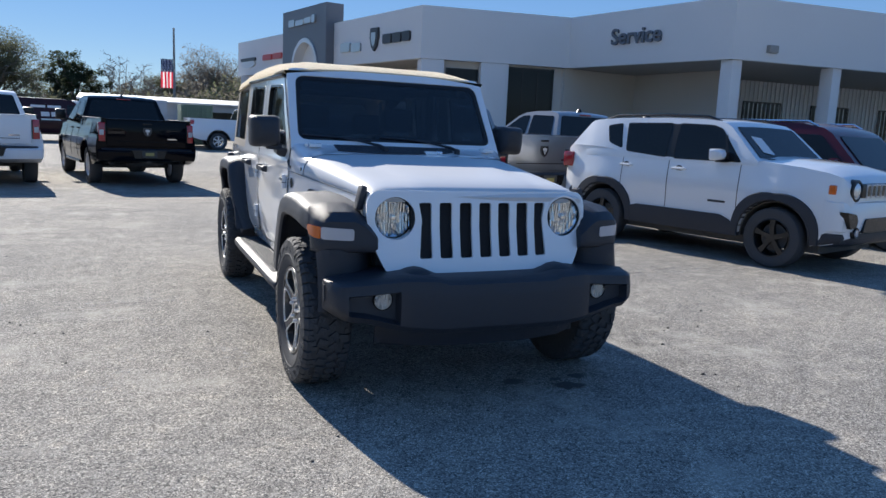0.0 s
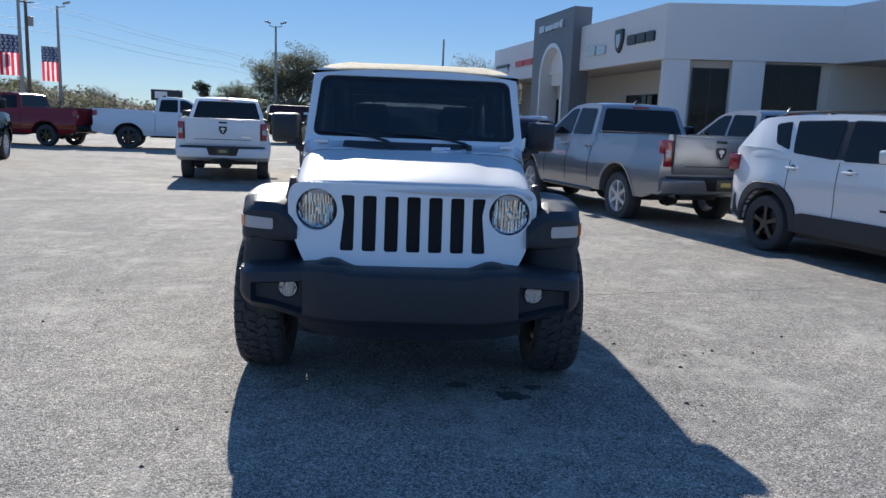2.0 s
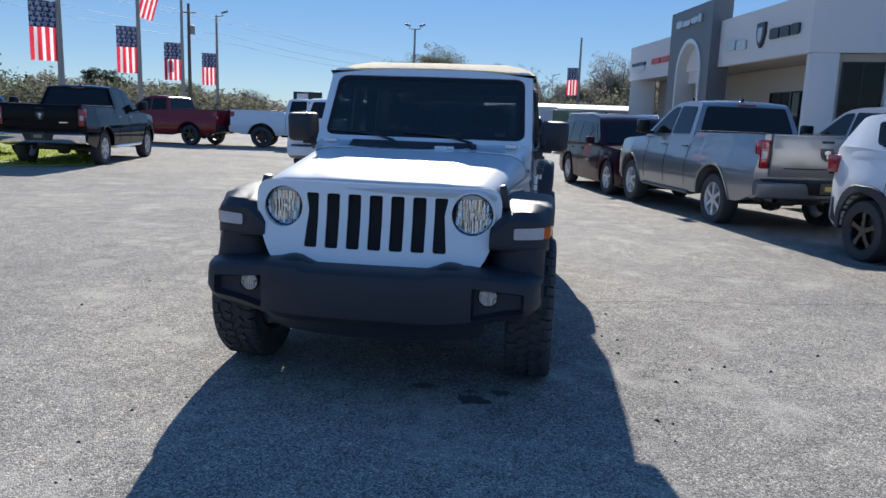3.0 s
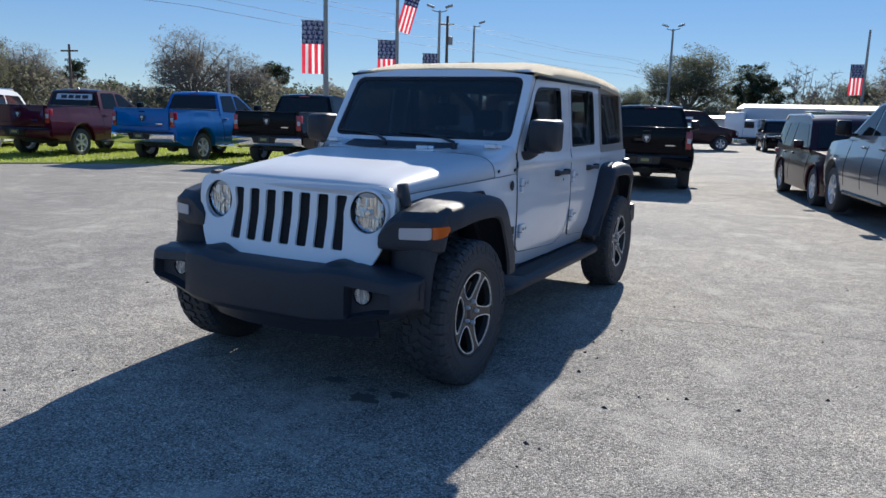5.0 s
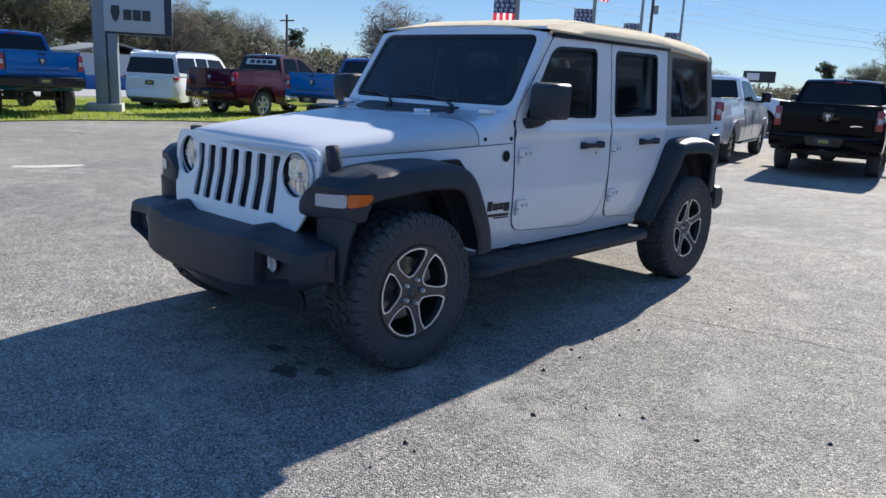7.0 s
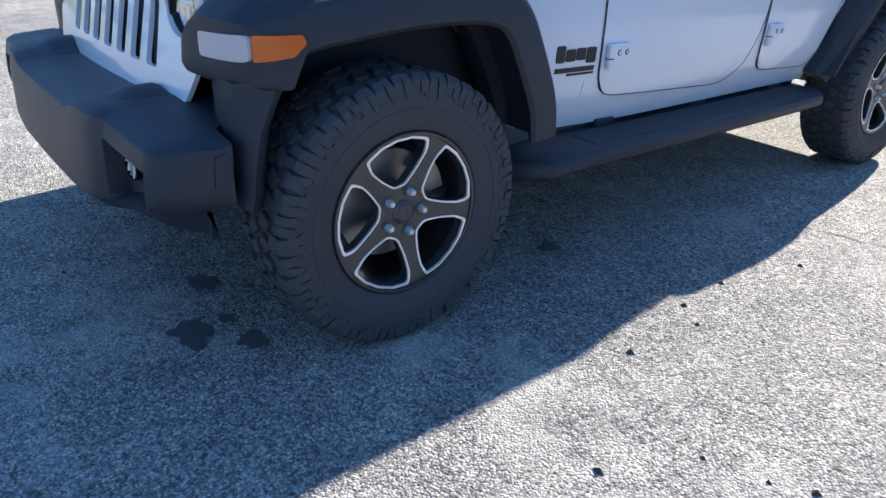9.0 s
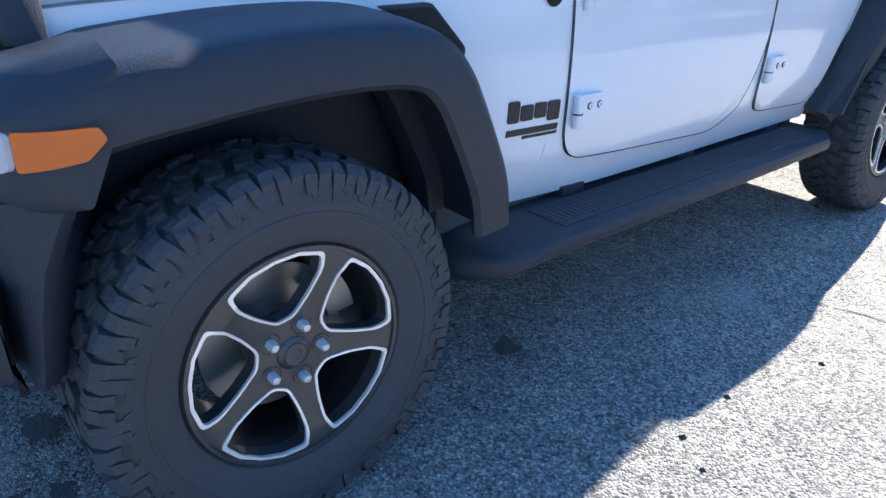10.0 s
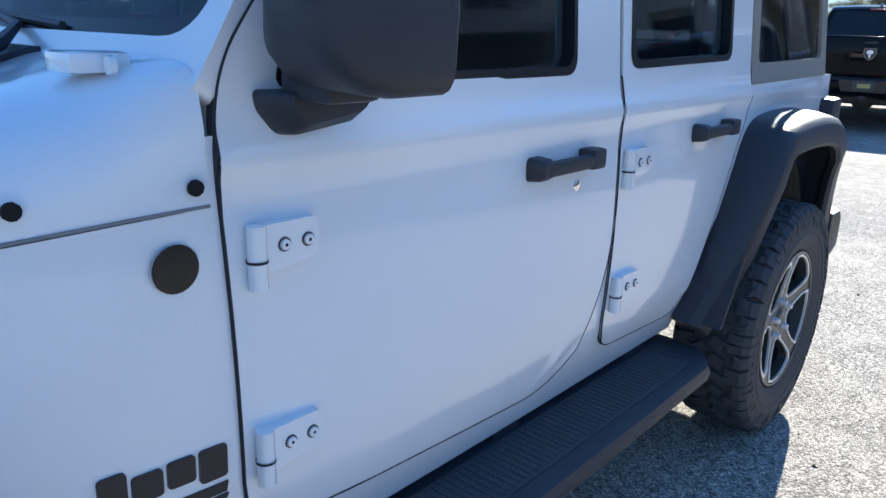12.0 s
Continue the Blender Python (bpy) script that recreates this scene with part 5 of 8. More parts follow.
        part("marker_lamp", box(sx * (o - 0.05), sx * (o + 0.010), -1.975, -1.90, 0.915, 1.02, 0.014), "amber", car)
        hp = part("headlamp", lathe([(0.0, -0.035), (0.055, -0.03), (0.088, -0.01), (0.098, 0.06)], 24, 'Y', (sx * 0.575, nose + 0.012, 0.965)), "reflector_bowl", car)
        part("bezel", lathe([(0.092, -0.012), (0.100, -0.022), (0.122, -0.015), (0.128, 0.10)], 24, 'Y', (sx * 0.575, nose + 0.012, 0.965)), "trim", hp)
        part("side_intake", prism([(sx * 0.80, 0.735), (sx * 0.52, 0.700), (sx * 0.56, 0.56), (sx * 0.70, 0.55)], 'Y', nose - 0.035, nose + 0.06), "trim", car)
        fl = part("fog_lamp", lathe([(0.0, -0.02), (0.040, -0.018), (0.048, 0.04)], 16, 'Y', (sx * 0.56, nose - 0.03, 0.50)), "white_lamp", car)
        part("bezel", lathe([(0.045, -0.012), (0.062, -0.016), (0.066, 0.04)], 16, 'Y', (sx * 0.56, nose - 0.028, 0.50)), "trim", fl)
    part("underbody", box(-0.66, 0.66, nose + 0.3, tail - 0.2, 0.22, 0.5), "well", car)
    g = part("grille", box(-0.50, 0.50, nose - 0.025, nose + 0.08, 0.885, 1.045, 0.025), "trim", car)
    for k in range(7):
        x = (k - 3) * 0.122
        sf = part("slot_frame", loft([[(x + a, y, z) for a, z in rounded([(-0.046, 0.892), (0.046, 0.892), (0.046, 1.038), (-0.046, 1.038)], 0.016)] for y in (nose - 0.036, nose - 0.015)]), "rim", g)
        part("slot", loft([[(x + a, y, z) for a, z in rounded([(-0.033, 0.908), (0.033, 0.908), (0.033, 1.024), (-0.033, 1.024)], 0.012)] for y in (nose - 0.039, nose - 0.02)]), "trim", sf)
    part("front_bumper", loft([[(x, nose + y, z) for z, y in ((0.47, y0 + 0.02), (0.52, y0 - 0.045), (0.72, y0 - 0.055), (0.83, y0 - 0.03), (0.86, y0 + 0.03), (0.86, 0.25), (0.47, 0.25))] for x, y0 in ((-0.83, 0.20), (-0.76, 0.075), (-0.6, 0.02), (-0.3, 0.0), (0.3, 0.0), (0.6, 0.02), (0.76, 0.075), (0.83, 0.20))]), mat, car, sharp=30)
    part("lower_bumper", loft([[(x, nose + y, z) for z, y in ((0.33, y0 + 0.06), (0.37, y0 - 0.02), (0.44, y0 - 0.045), (0.485, y0 - 0.035), (0.485, 0.25), (0.33, 0.25))] for x, y0 in ((-0.82, 0.20), (-0.74, 0.075), (-0.5, 0.02), (0.5, 0.02), (0.74, 0.075), (0.82, 0.20))]), "plastic", car)
    part("intake", prism(rounded([(-0.46, 0.50), (0.46, 0.50), (0.40, 0.66), (-0.40, 0.66)], 0.03), 'Y', nose - 0.066, nose + 0.02), "trim", car)
    part("rear_bumper", loft([[(x, tail + y, z) for z, y in ((0.36, y0 - 0.06), (0.42, y0 + 0.05), (0.66, y0 + 0.05), (0.72, y0), (0.72, -0.3), (0.36, -0.3))] for x, y0 in ((-0.84, -0.24), (-0.72, -0.03), (0, 0.02), (0.72, -0.03), (0.84, -0.24))]), "plastic", car)
    slope = lambda z: -1.06 + (z - 1.22) / 0.395 * 0.43
    part("windscreen", loft([[(x, slope(z) - o - 0.02 * (1 - (x / 0.7) ** 2), z) for x, z in rounded([(-0.735, 1.265), (-0.4, 1.265), (0.0, 1.265), (0.4, 1.265), (0.735, 1.265), (0.655, 1.625), (0.35, 1.635), (0.0, 1.637), (-0.35, 1.635), (-0.655, 1.625)], 0.03)] for o in (0.010, 0.022)]), "window", car)
    part("cowl", box(-0.70, 0.70, -1.16, -1.06, 1.20, 1.262, 0.02), "trim", car)
    part("price_sheet", loft([[(x, slope(z) - o - 0.02 * (1 - (x / 0.7) ** 2), z) for x, z in ((-0.58, 1.33), (-0.38, 1.30), (-0.36, 1.50), (-0.55, 1.52))] for o in (0.024, 0.027)]), "paper", car, "white price sheet on the windscreen")
    back = lambda z: 1.96 - (z - 1.28) / 0.32 * 0.30
    part("rear_window", loft([[(x, back(z) + o, z) for x, z in rounded([(-0.62, 1.30), (0.62, 1.30), (0.56, 1.575), (-0.56, 1.575)], 0.05)] for o in (0.006, 0.018)]), "window", car)
    part("roof_spoiler", loft([[(x, y, z) for y, z in ((1.52, 1.685), (1.70, 1.665), (1.71, 1.645), (1.55, 1.64))] for x in (-0.60, -0.3, 0.3, 0.60)]), mat, car)
    add_plate(car, tail + 0.012, 0.86, 1)
    part("antenna_fin", loft([[(x * w, 1.15 + k * 0.05, 1.725 + h) for x, h in ((-1, 0), (1, 0), (0, hh))] for k, (w, hh) in enumerate(((0.01, 0.01), (0.03, 0.06), (0.03, 0.07), (0.01, 0.02)))]), "trim", car)
    return car


def van(label, mat):
    """A dark bonneted panel van, 5.6 m long, with pale lettering bars on its side."""
    car = thing("van", label, "van", "parked cars")
    wf, wr, r, nose, tail = -1.85, 1.65, 0.37, -2.72, 2.85
    base = line_curve([(nose, 0.50), (nose + 0.2, 0.40), (tail - 0.3, 0.42), (tail, 0.50)])
    low = sill(base, (wf, wr), r, r + 0.08)
    high = line_curve([(nose, 0.86), (nose + 0.05, 1.04), (nose + 0.2, 1.12), (-1.78, 1.26), (-1.70, 1.28), (-1.02, 1.92), (-0.85, 2.02), (-0.5, 2.06), (tail - 0.15, 2.07), (tail - 0.04, 2.02), (tail, 1.85)])
    wide = smooth_curve([(nose, 0.72), (nose + 0.2, 0.88), (wf, 0.96), (0.0, 0.99), (tail - 0.2, 0.98), (tail, 0.93)])

    def half(y, z):
        return wide(y) * (0.97 + 0.03 * math.sin(math.pi * min(1.0, max(0.0, (z - 0.4) / 0.9)))) - 0.10 * max(0.0, (z - 1.2) / 0.85) ** 1.4
    ys = sorted(set(arch_stations(nose, tail, (wf, wr), r + 0.08, 0.14)) | {nose + 0.05, nose + 0.2, -1.70, -1.02, -0.85, tail - 0.15, tail - 0.04})
    part("body", shell(ys, low, high, half, 12, top=lambda y, c, zh: zh + 0.03 * (1 - c * c)), mat, car, sharp=32)
    for sx in (-1, 1):
        part("window", side_pane(rounded([(-1.48, 1.30), (-0.62, 1.30), (-0.62, 1.80), (-0.98, 1.80)], 0.05), half, sx), "window", car)
        for k, (y0, y1, z0, z1) in enumerate(((-0.35, 0.25, 1.62, 1.74), (0.35, 1.0, 1.62, 1.74), (-0.30, 0.10, 1.20, 1.42), (0.18, 0.55, 1.20, 1.42), (-0.30, 0.55, 1.02, 1.09))):
            part("lettering_bar", side_pane([(y0, z0), (y1, z0), (y1, z1), (y0, z1)], half, sx, 0.003, 0.006), "paper", car)
        part("mirror", box(sx * 0.99, sx * 1.18, -1.42, -1.32, 1.28, 1.52, 0.03), "trim", car)
        part("headlamp", box(sx * 0.52, sx * 0.84, nose - 0.01, nose + 0.16, 0.84, 1.02, 0.03), "white_lamp", car)
        for wy in (wf, wr):
            road_wheel(car, sx * 0.84, wy, r, 0.24, 6, sx)
            wheel_well(car, sx, wy, r, r + 0.05, 0.45, 0.90, base(wy) + 0.02)
    part("windscreen", loft([[(x, y - o, z) for x, y, z in ((-0.82, -1.66, 1.33), (0.82, -1.66, 1.33), (0.72, -1.08, 1.875), (-0.72, -1.08, 1.875))] for o in (0.012, 0.03)]), "window", car)
    part("front_bumper", loft([[(x, nose + y, z) for z, y in ((0.42, y0), (0.46, y0 - 0.07), (0.62, y0 - 0.08), (0.68, y0), (0.68, 0.3), (0.42, 0.3))] for x, y0 in ((-0.94, 0.28), (-0.8, 0.06), (0, -0.03), (0.8, 0.06), (0.94, 0.28))]), "chrome", car)
    part("grille", box(-0.50, 0.50, nose - 0.02, nose + 0.06, 0.74, 1.02, 0.03), "trim", car)
    part("underbody", box(-0.7, 0.7, -2.3, 2.5, 0.32, 0.5), "well", car)
    return car


def park(car, x, y, rz):
    car.matrix_basis = pose(x, y, lie(x, y), 0, 0, rz)
    return car


def rear_axle_at(car, x, y, rz, wb=3.57):
    f = Vector((math.sin(radians(rz)), -math.cos(radians(rz))))
    p = Vector((x, y)) + f * wb / 2
    return park(car, p.x, p.y, rz)


rear_axle_at(pickup("white crew-cab pickup with black glass, parked tail-on", "paint_white", "paint_white", "rim_black"), -2.36, 18.47, 191)
rear_axle_at(pickup("glossy black crew-cab pickup with twin exhausts, parked tail-on", "paint_black", "paint_black", tips=True), 0.62, 18.93, 191.5)
rear_axle_at(pickup("silver quad-cab pickup with chrome step bar beside a white car", "paint_silver", "paint_silver", tips=True), 6.58, 12.37, 194.7)
rear_axle_at(pickup("pale silver crew-cab pickup behind a small white car", "paint_silver", "paint_silver"), 9.6, 12.6, 194.7)
rear_axle_at(pickup("black crew-cab pickup with chrome bumper on the lawn's edge", "paint_black", "chrome"), -9.0, 17.18, 193.5)
rear_axle_at(pickup("bright blue crew-cab pickup with chrome bumper on the lawn's edge", "paint_blue", "chrome"), -12.1, 15.85, 191.5)
rear_axle_at(pickup("deep maroon crew-cab pickup with lettered rear window film", "paint_maroon", "paint_maroon", film=True), -15.9, 14.75, 196)
rear_axle_at(pickup("red crew-cab pickup seen side-on near the flag poles", "paint_red", "trim", "rim_black"), -11.4, 29.8, 262)
rear_axle_at(pickup("white crew-cab pickup seen side-on with black wheels", "paint_white", "paint_white", "rim_black", lift=0.06, wheel_r=0.43), -8.9, 30.3, 103)
park(van("dark maroon bonneted van with pale side lettering", "paint_dark_maroon"), -3.0, 43.0, 105)
rear_axle_at(pickup("white crew-cab pickup parked before the far shed", "paint_white", "chrome"), 4.4, 37.6, 95)
rear_axle_at(pickup("lifted bright blue pickup on large off-road tyres", "paint_blue", "trim", "rim_black", lift=0.22, wheel_r=0.47, decal=True), -16.1, 8.6, 268)
park(compact_suv("small silver-white boxy SUV with black cladding and black wheels", "paint_pearl"), 7.82, 8.1, 14.7)
park(suv("maroon three-row SUV with chrome window trim", "paint_maroon", 5.2, 1.98, 1.80, 3.09, 0.4, "paint_maroon", "rim", 0.38), 10.9, 9.0, 14.7)
park(suv("dark maroon three-row SUV facing the lot's lane", "paint_dark_maroon", 5.2, 1.98, 1.80, 3.09, 0.4, "paint_dark_maroon", "rim", 0.38), 4.85, 18.9, 15)
park(suv("black SUV parked nose-on at the far end of the lot", "paint_black", 4.7, 1.9, 1.7, 2.8, 0.4, "plastic", "rim", 0.36), 1.6, 45.5, 12)
rear_axle_at(suv("large white full-size SUV with dark glass on the lawn's edge", "paint_white", 5.45, 2.12, 1.92, 3.12, 0.8, "paint_white", "rim", 0.40), -19.8, 14.37, 213, 3.12)

# ---- the white off-road car ----
M["soft_side"] = material("taupe_curtain_cloth", (0.30, 0.265, 0.225), 0.85, vary=0.10, scale=5, bump=0.35, bump_scale=350)
M["soft_top"] = material("tan_soft_top_cloth", (0.74, 0.60, 0.40), 0.85, vary=0.10, scale=5, bump=0.35, bump_scale=350)
canvas = M["soft_top"].node_tree.nodes["Principled BSDF"]
canvas.inputs["Sheen Weight"].default_value, canvas.inputs["Sheen Roughness"].default_value = 0.9, 0.35
canvas.inputs["Sheen Tint"].default_value = (1.0, 0.88, 0.68, 1)
# dusty body white, its colour darkened to hold down sun glare on the hood
M["dusty_paint"] = material("dimmed_dusty_white_paint", (0.65, 0.66, 0.675), 0.40, coat=0.05, vary=0.04, scale=2.5, bump_scale=200)
M["dusty_paint"].node_tree.nodes["Principled BSDF"].inputs["Coat Roughness"].default_value = 0.14
M["dusty_paint"].node_tree.nodes["Principled BSDF"].inputs["Specular IOR Level"].default_value = 0.2
M["jeep_paint"] = material("bright_white_paint", (0.80, 0.815, 0.84), 0.22, coat=1.0, vary=0.03, scale=2.0, bump_scale=200)
M["mesh_insert"] = material("black_grille_mesh", (0.010, 0.010, 0.012), 0.6, bump=0.8, bump_scale=180)
M["reflector"] = material("lamp_reflector", (0.94, 0.92, 0.88), 0.16, 0.9, bump=0.3, bump_scale=60)
M["fog_bowl"] = material("fluted_fog_bowl", (0.60, 0.59, 0.57), 0.25, 0.6, bump=0.5, bump_scale=55)
M["lens"] = glass("clear_lamp_lens", (0.95, 0.96, 0.97), 0.06)
M["marker_white"] = material("frosted_marker_lens", (0.46, 0.46, 0.49), 0.18, coat=1.0, bump=0.15, bump_scale=120)
M["rubber"] = material("tread_rubber", (0.056, 0.058, 0.064), 0.75, vary=0.35, scale=9, bump=0.9, bump_scale=45, dirt=(0.06, 0.055, 0.048))
M["step_pad"] = material("ribbed_step_pad", (0.052, 0.057, 0.067), 0.6, bump=0.6, bump_scale=160)
M["badge_print"] = material("dark_badge", (0.02, 0.02, 0.024), 0.35)
M["hood_gap"] = material("grey_seam_sealer", (0.20, 0.205, 0.215), 0.7)
M["disc"] = material("brake_disc_steel", (0.30, 0.29, 0.28), 0.4, 0.8)


J_PLAN = smooth_curve([(-1.90, 0.630), (-1.5, 0.668), (-0.95, 0.728), (-0.62, 0.762), (-0.3, 0.785), (0.3, 0.79), (1.2, 0.79), (2.14, 0.775)])


def jw(y, z):
    """Half width of the car's side at (y, z)."""
    w = J_PLAN(y)
    if z > 1.19:
        w -= 0.055 * (z - 1.19) / 0.55
    else:
        w += 0.012 * max(0.0, math.sin(math.pi * (z - 0.60) / 0.60))
    if z < 0.62:
        w -= 0.03 * (0.62 - z) / 0.10
    return w + 0.011 * math.exp(-((z - 1.175) / 0.030) ** 2)


FW, RW, WR = -1.504, 1.504, 0.405
jeep = thing("off_road_car", "white four-door off-road car with tan canvas soft top and black flares", "car")

# tub with open cabin, and the engine bay sides
J_LOW = sill(sill(line_curve([(-0.95, 0.475), (1.2, 0.475), (2.14, 0.52)]), (FW,), WR + 0.05, 0.575), (RW,), WR + 0.07, 0.53)
tub_ys = sorted(set(arch_stations(-0.62, 2.14, (RW,), 0.53, 0.12)) | {-0.56, -0.55, 2.06, 2.07})
part("tub", shell([y for y in tub_ys if -0.63 < y < 2.15], J_LOW, lambda y: 1.205, jw, 10, top=lambda y, c, zh: zh if abs(c) > 0.9 or y < -0.555 or y > 2.065 else 0.70), "jeep_paint", jeep, sharp=32)
SEAM = smooth_curve([(-1.90, 1.055), (-1.7, 1.07), (-1.3, 1.085), (-0.9, 1.102), (-0.62, 1.115)])
bay_ys = [y for y in arch_stations(-1.84, -0.62, (FW,), 0.575, 0.10) if -1.845 < y < -0.615]
part("engine_bay", shell(bay_ys, J_LOW, lambda y: SEAM(y) - 0.004, jw, 8), "jeep_paint", jeep, sharp=32)
part("cabin_liner", plate([(-0.57, -0.72), (2.04, -0.72), (2.04, 0.72), (-0.57, 0.72)], [], lambda u, v: (v, u, 0.72), lambda u, v: (v, u, 0.735)), "seat", jeep)
for sx in (-1, 1):
    part("door_liner", box(sx * 0.66, sx * 0.715, -0.5, 2.0, 0.72, 1.20, 0.01), "seat", jeep)

# hood with rolled edge and raised middle
HOOD_Z = smooth_curve([(-1.955, 1.082), (-1.925, 1.116), (-1.82, 1.143), (-1.55, 1.172), (-1.2, 1.210), (-1.0, 1.231), (-0.85, 1.247), (-0.62, 1.266)])
# the shoulder's fall towards the side seam, as shares of half the width and of the height over the seam
SHOULDER = ((1.0, 1.0), (0.997, 0.77), (0.985, 0.54), (0.962, 0.36), (0.918, 0.19), (0.845, 0.07), (0.74, 0.025), (0.64, 0.01), (0.58, 0.005), (0.5, 0.0), (0.3, 0.0), (0.0, 0.0))
rings = []
for y in [-1.955, -1.945, -1.925, -1.89, -1.83, -1.75, -1.65, -1.5, -1.35, -1.2, -1.05, -0.95, -0.88]:
    hw = J_PLAN(y) + 0.004
    zc, zs = HOOD_Z(y), SEAM(y) + 0.004
    xs = []
    for c, f in SHOULDER:
        bulge = 0.014 * max(0.0, min(1.0, (0.64 - c) / 0.14)) * min(1.0, (y + 1.955) / 0.25) * min(1.0, max(0.0, (-0.80 - y) / 0.4))
        back = 0.045 * c * c * max(0.0, 1 - (y + 1.955) / 0.5)
        xs.append((c * hw, y + back + (0.022 if y > -0.89 else 0.0), zc - (zc - zs) * f + bulge))
    full = xs + [(-x, yy, z) for x, yy, z in reversed(xs[:-1])]
    rings.append(full)
under = [[(x * 0.97, y + 0.01, z - 0.03) for x, y, z in r] for r in rings]
hood_bm = bmesh.new()
ta = add_loft(hood_bm, rings, False)
tb = add_loft(hood_bm, under, False)
for a, b in ((ta[0], tb[0]), (ta[-1], tb[-1])):
    for i in range(len(a) - 1):
        hood_bm.faces.new((a[i], a[i + 1], b[i + 1], b[i]))
for i in (0, -1):
    for k in range(len(ta) - 1):
        hood_bm.faces.new((ta[k][i], ta[k + 1][i], tb[k + 1][i], tb[k][i]))
hood = part("hood", hood_bm, "dusty_paint", jeep, sharp=45)
for sx in (-1, 1):
    part("hood_seam", side_pane([(y, SEAM(y) - 0.0018) for y in [-1.84 + 0.0965 * k for k in range(14)]] + [(y, SEAM(y) + 0.0022) for y in [-0.5855 - 0.0965 * k for k in range(14)]], jw, sx, 0.0025, 0.004), "hood_gap", jeep)
    for y0 in (-0.815, -0.605):
        z0 = 1.142
        part("bolt", lathe([(0.0, 0.0), (0.011, 0.0), (0.011, 0.006), (0.0, 0.007)], 10, 'X', (sx * jw(y0, z0) if sx < 0 else jw(y0, z0), y0, z0)), "shadow_gap", jeep)
    # rubber hood latch
    latch = bmesh.new()
    add_box(latch, -0.014, 0.024, -0.036, 0.036, -0.070, 0.058, 0.016)
    bmesh.ops.transform(latch, matrix=Matrix.Translation((sx * 0.660, -1.825, 1.072)) @ pose(0, 0, 0, 0, sx * -13, 0), verts=latch.verts)
    part("hood_latch", latch, "plastic", jeep)
# black wiper tray, bowed like the foot of the screen
tray_front = smooth_curve([(-0.56, -0.70), (-0.40, -0.775), (-0.20, -0.805), (0.10, -0.775), (0.30, -0.715), (0.43, -0.655)])
tray_top = line_curve([(-0.81, 1.2515), (-0.80, 1.253), (-0.72, 1.264), (-0.66, 1.280), (-0.636, 1.288), (-0.60, 1.296)])
tray = []
for x in steps(-0.56, 0.43, 12):
    y0 = tray_front(x)
    ys = [y0 + (-0.612 - y0) * k / 5 for k in range(6)]
    tray.append([(x, y, tray_top(y) + 0.0065 + (0.004 if 0 < k < 5 else 0.0)) for k, y in enumerate(ys)] + [(x, ys[-1], tray_top(ys[-1]) - 0.02), (x, y0, tray_top(y0) - 0.02)])
part("wiper_tray", loft(tray), "plastic", jeep, sharp=50)
panel_rings = []
for y, z in ((-0.854, 1.2475), (-0.80, 1.253), (-0.72, 1.264), (-0.66, 1.280), (-0.636, 1.288), (-0.585, 1.298)):
    w, zs = J_PLAN(y) + 0.0055, SEAM(y) + 0.001
    square = line_curve([(-0.80, 0.0), (-0.72, 0.2), (-0.66, 0.6), (-0.636, 0.8), (-0.585, 1.0)])(y)
    side = [(c * w, y, z - (z - zs) * (f + (f ** 3 - f) * square)) for c, f in SHOULDER[:-1]]
    panel_rings.append([(-a, b, c) for a, b, c in side] + side[::-1])
part("cowl_panel", loft(panel_rings), "jeep_paint", jeep, sharp=75)
for sx in (-1, 1):
    w, z, zs = J_PLAN(-0.856) + 0.005, 1.2465, SEAM(-0.856)
    part("hood_rear_seam", tube([(sx * c * w, -0.856, z - (z - zs) * f) for c, f in SHOULDER[:-1]], 0.0020, 6), "hood_gap", jeep)
# white hinge of the fold-down screen
hinge = part("cowl_hinge", box(0.115, 0.205, -0.775, -0.725, 1.255, 1.280, 0.010), "jeep_paint", jeep)
part("pin", lathe([(0.0, -0.030), (0.012, -0.028), (0.012, 0.030), (0.0, 0.032)], 12, 'X', (0.215, -0.750, 1.269)), "chrome", hinge)


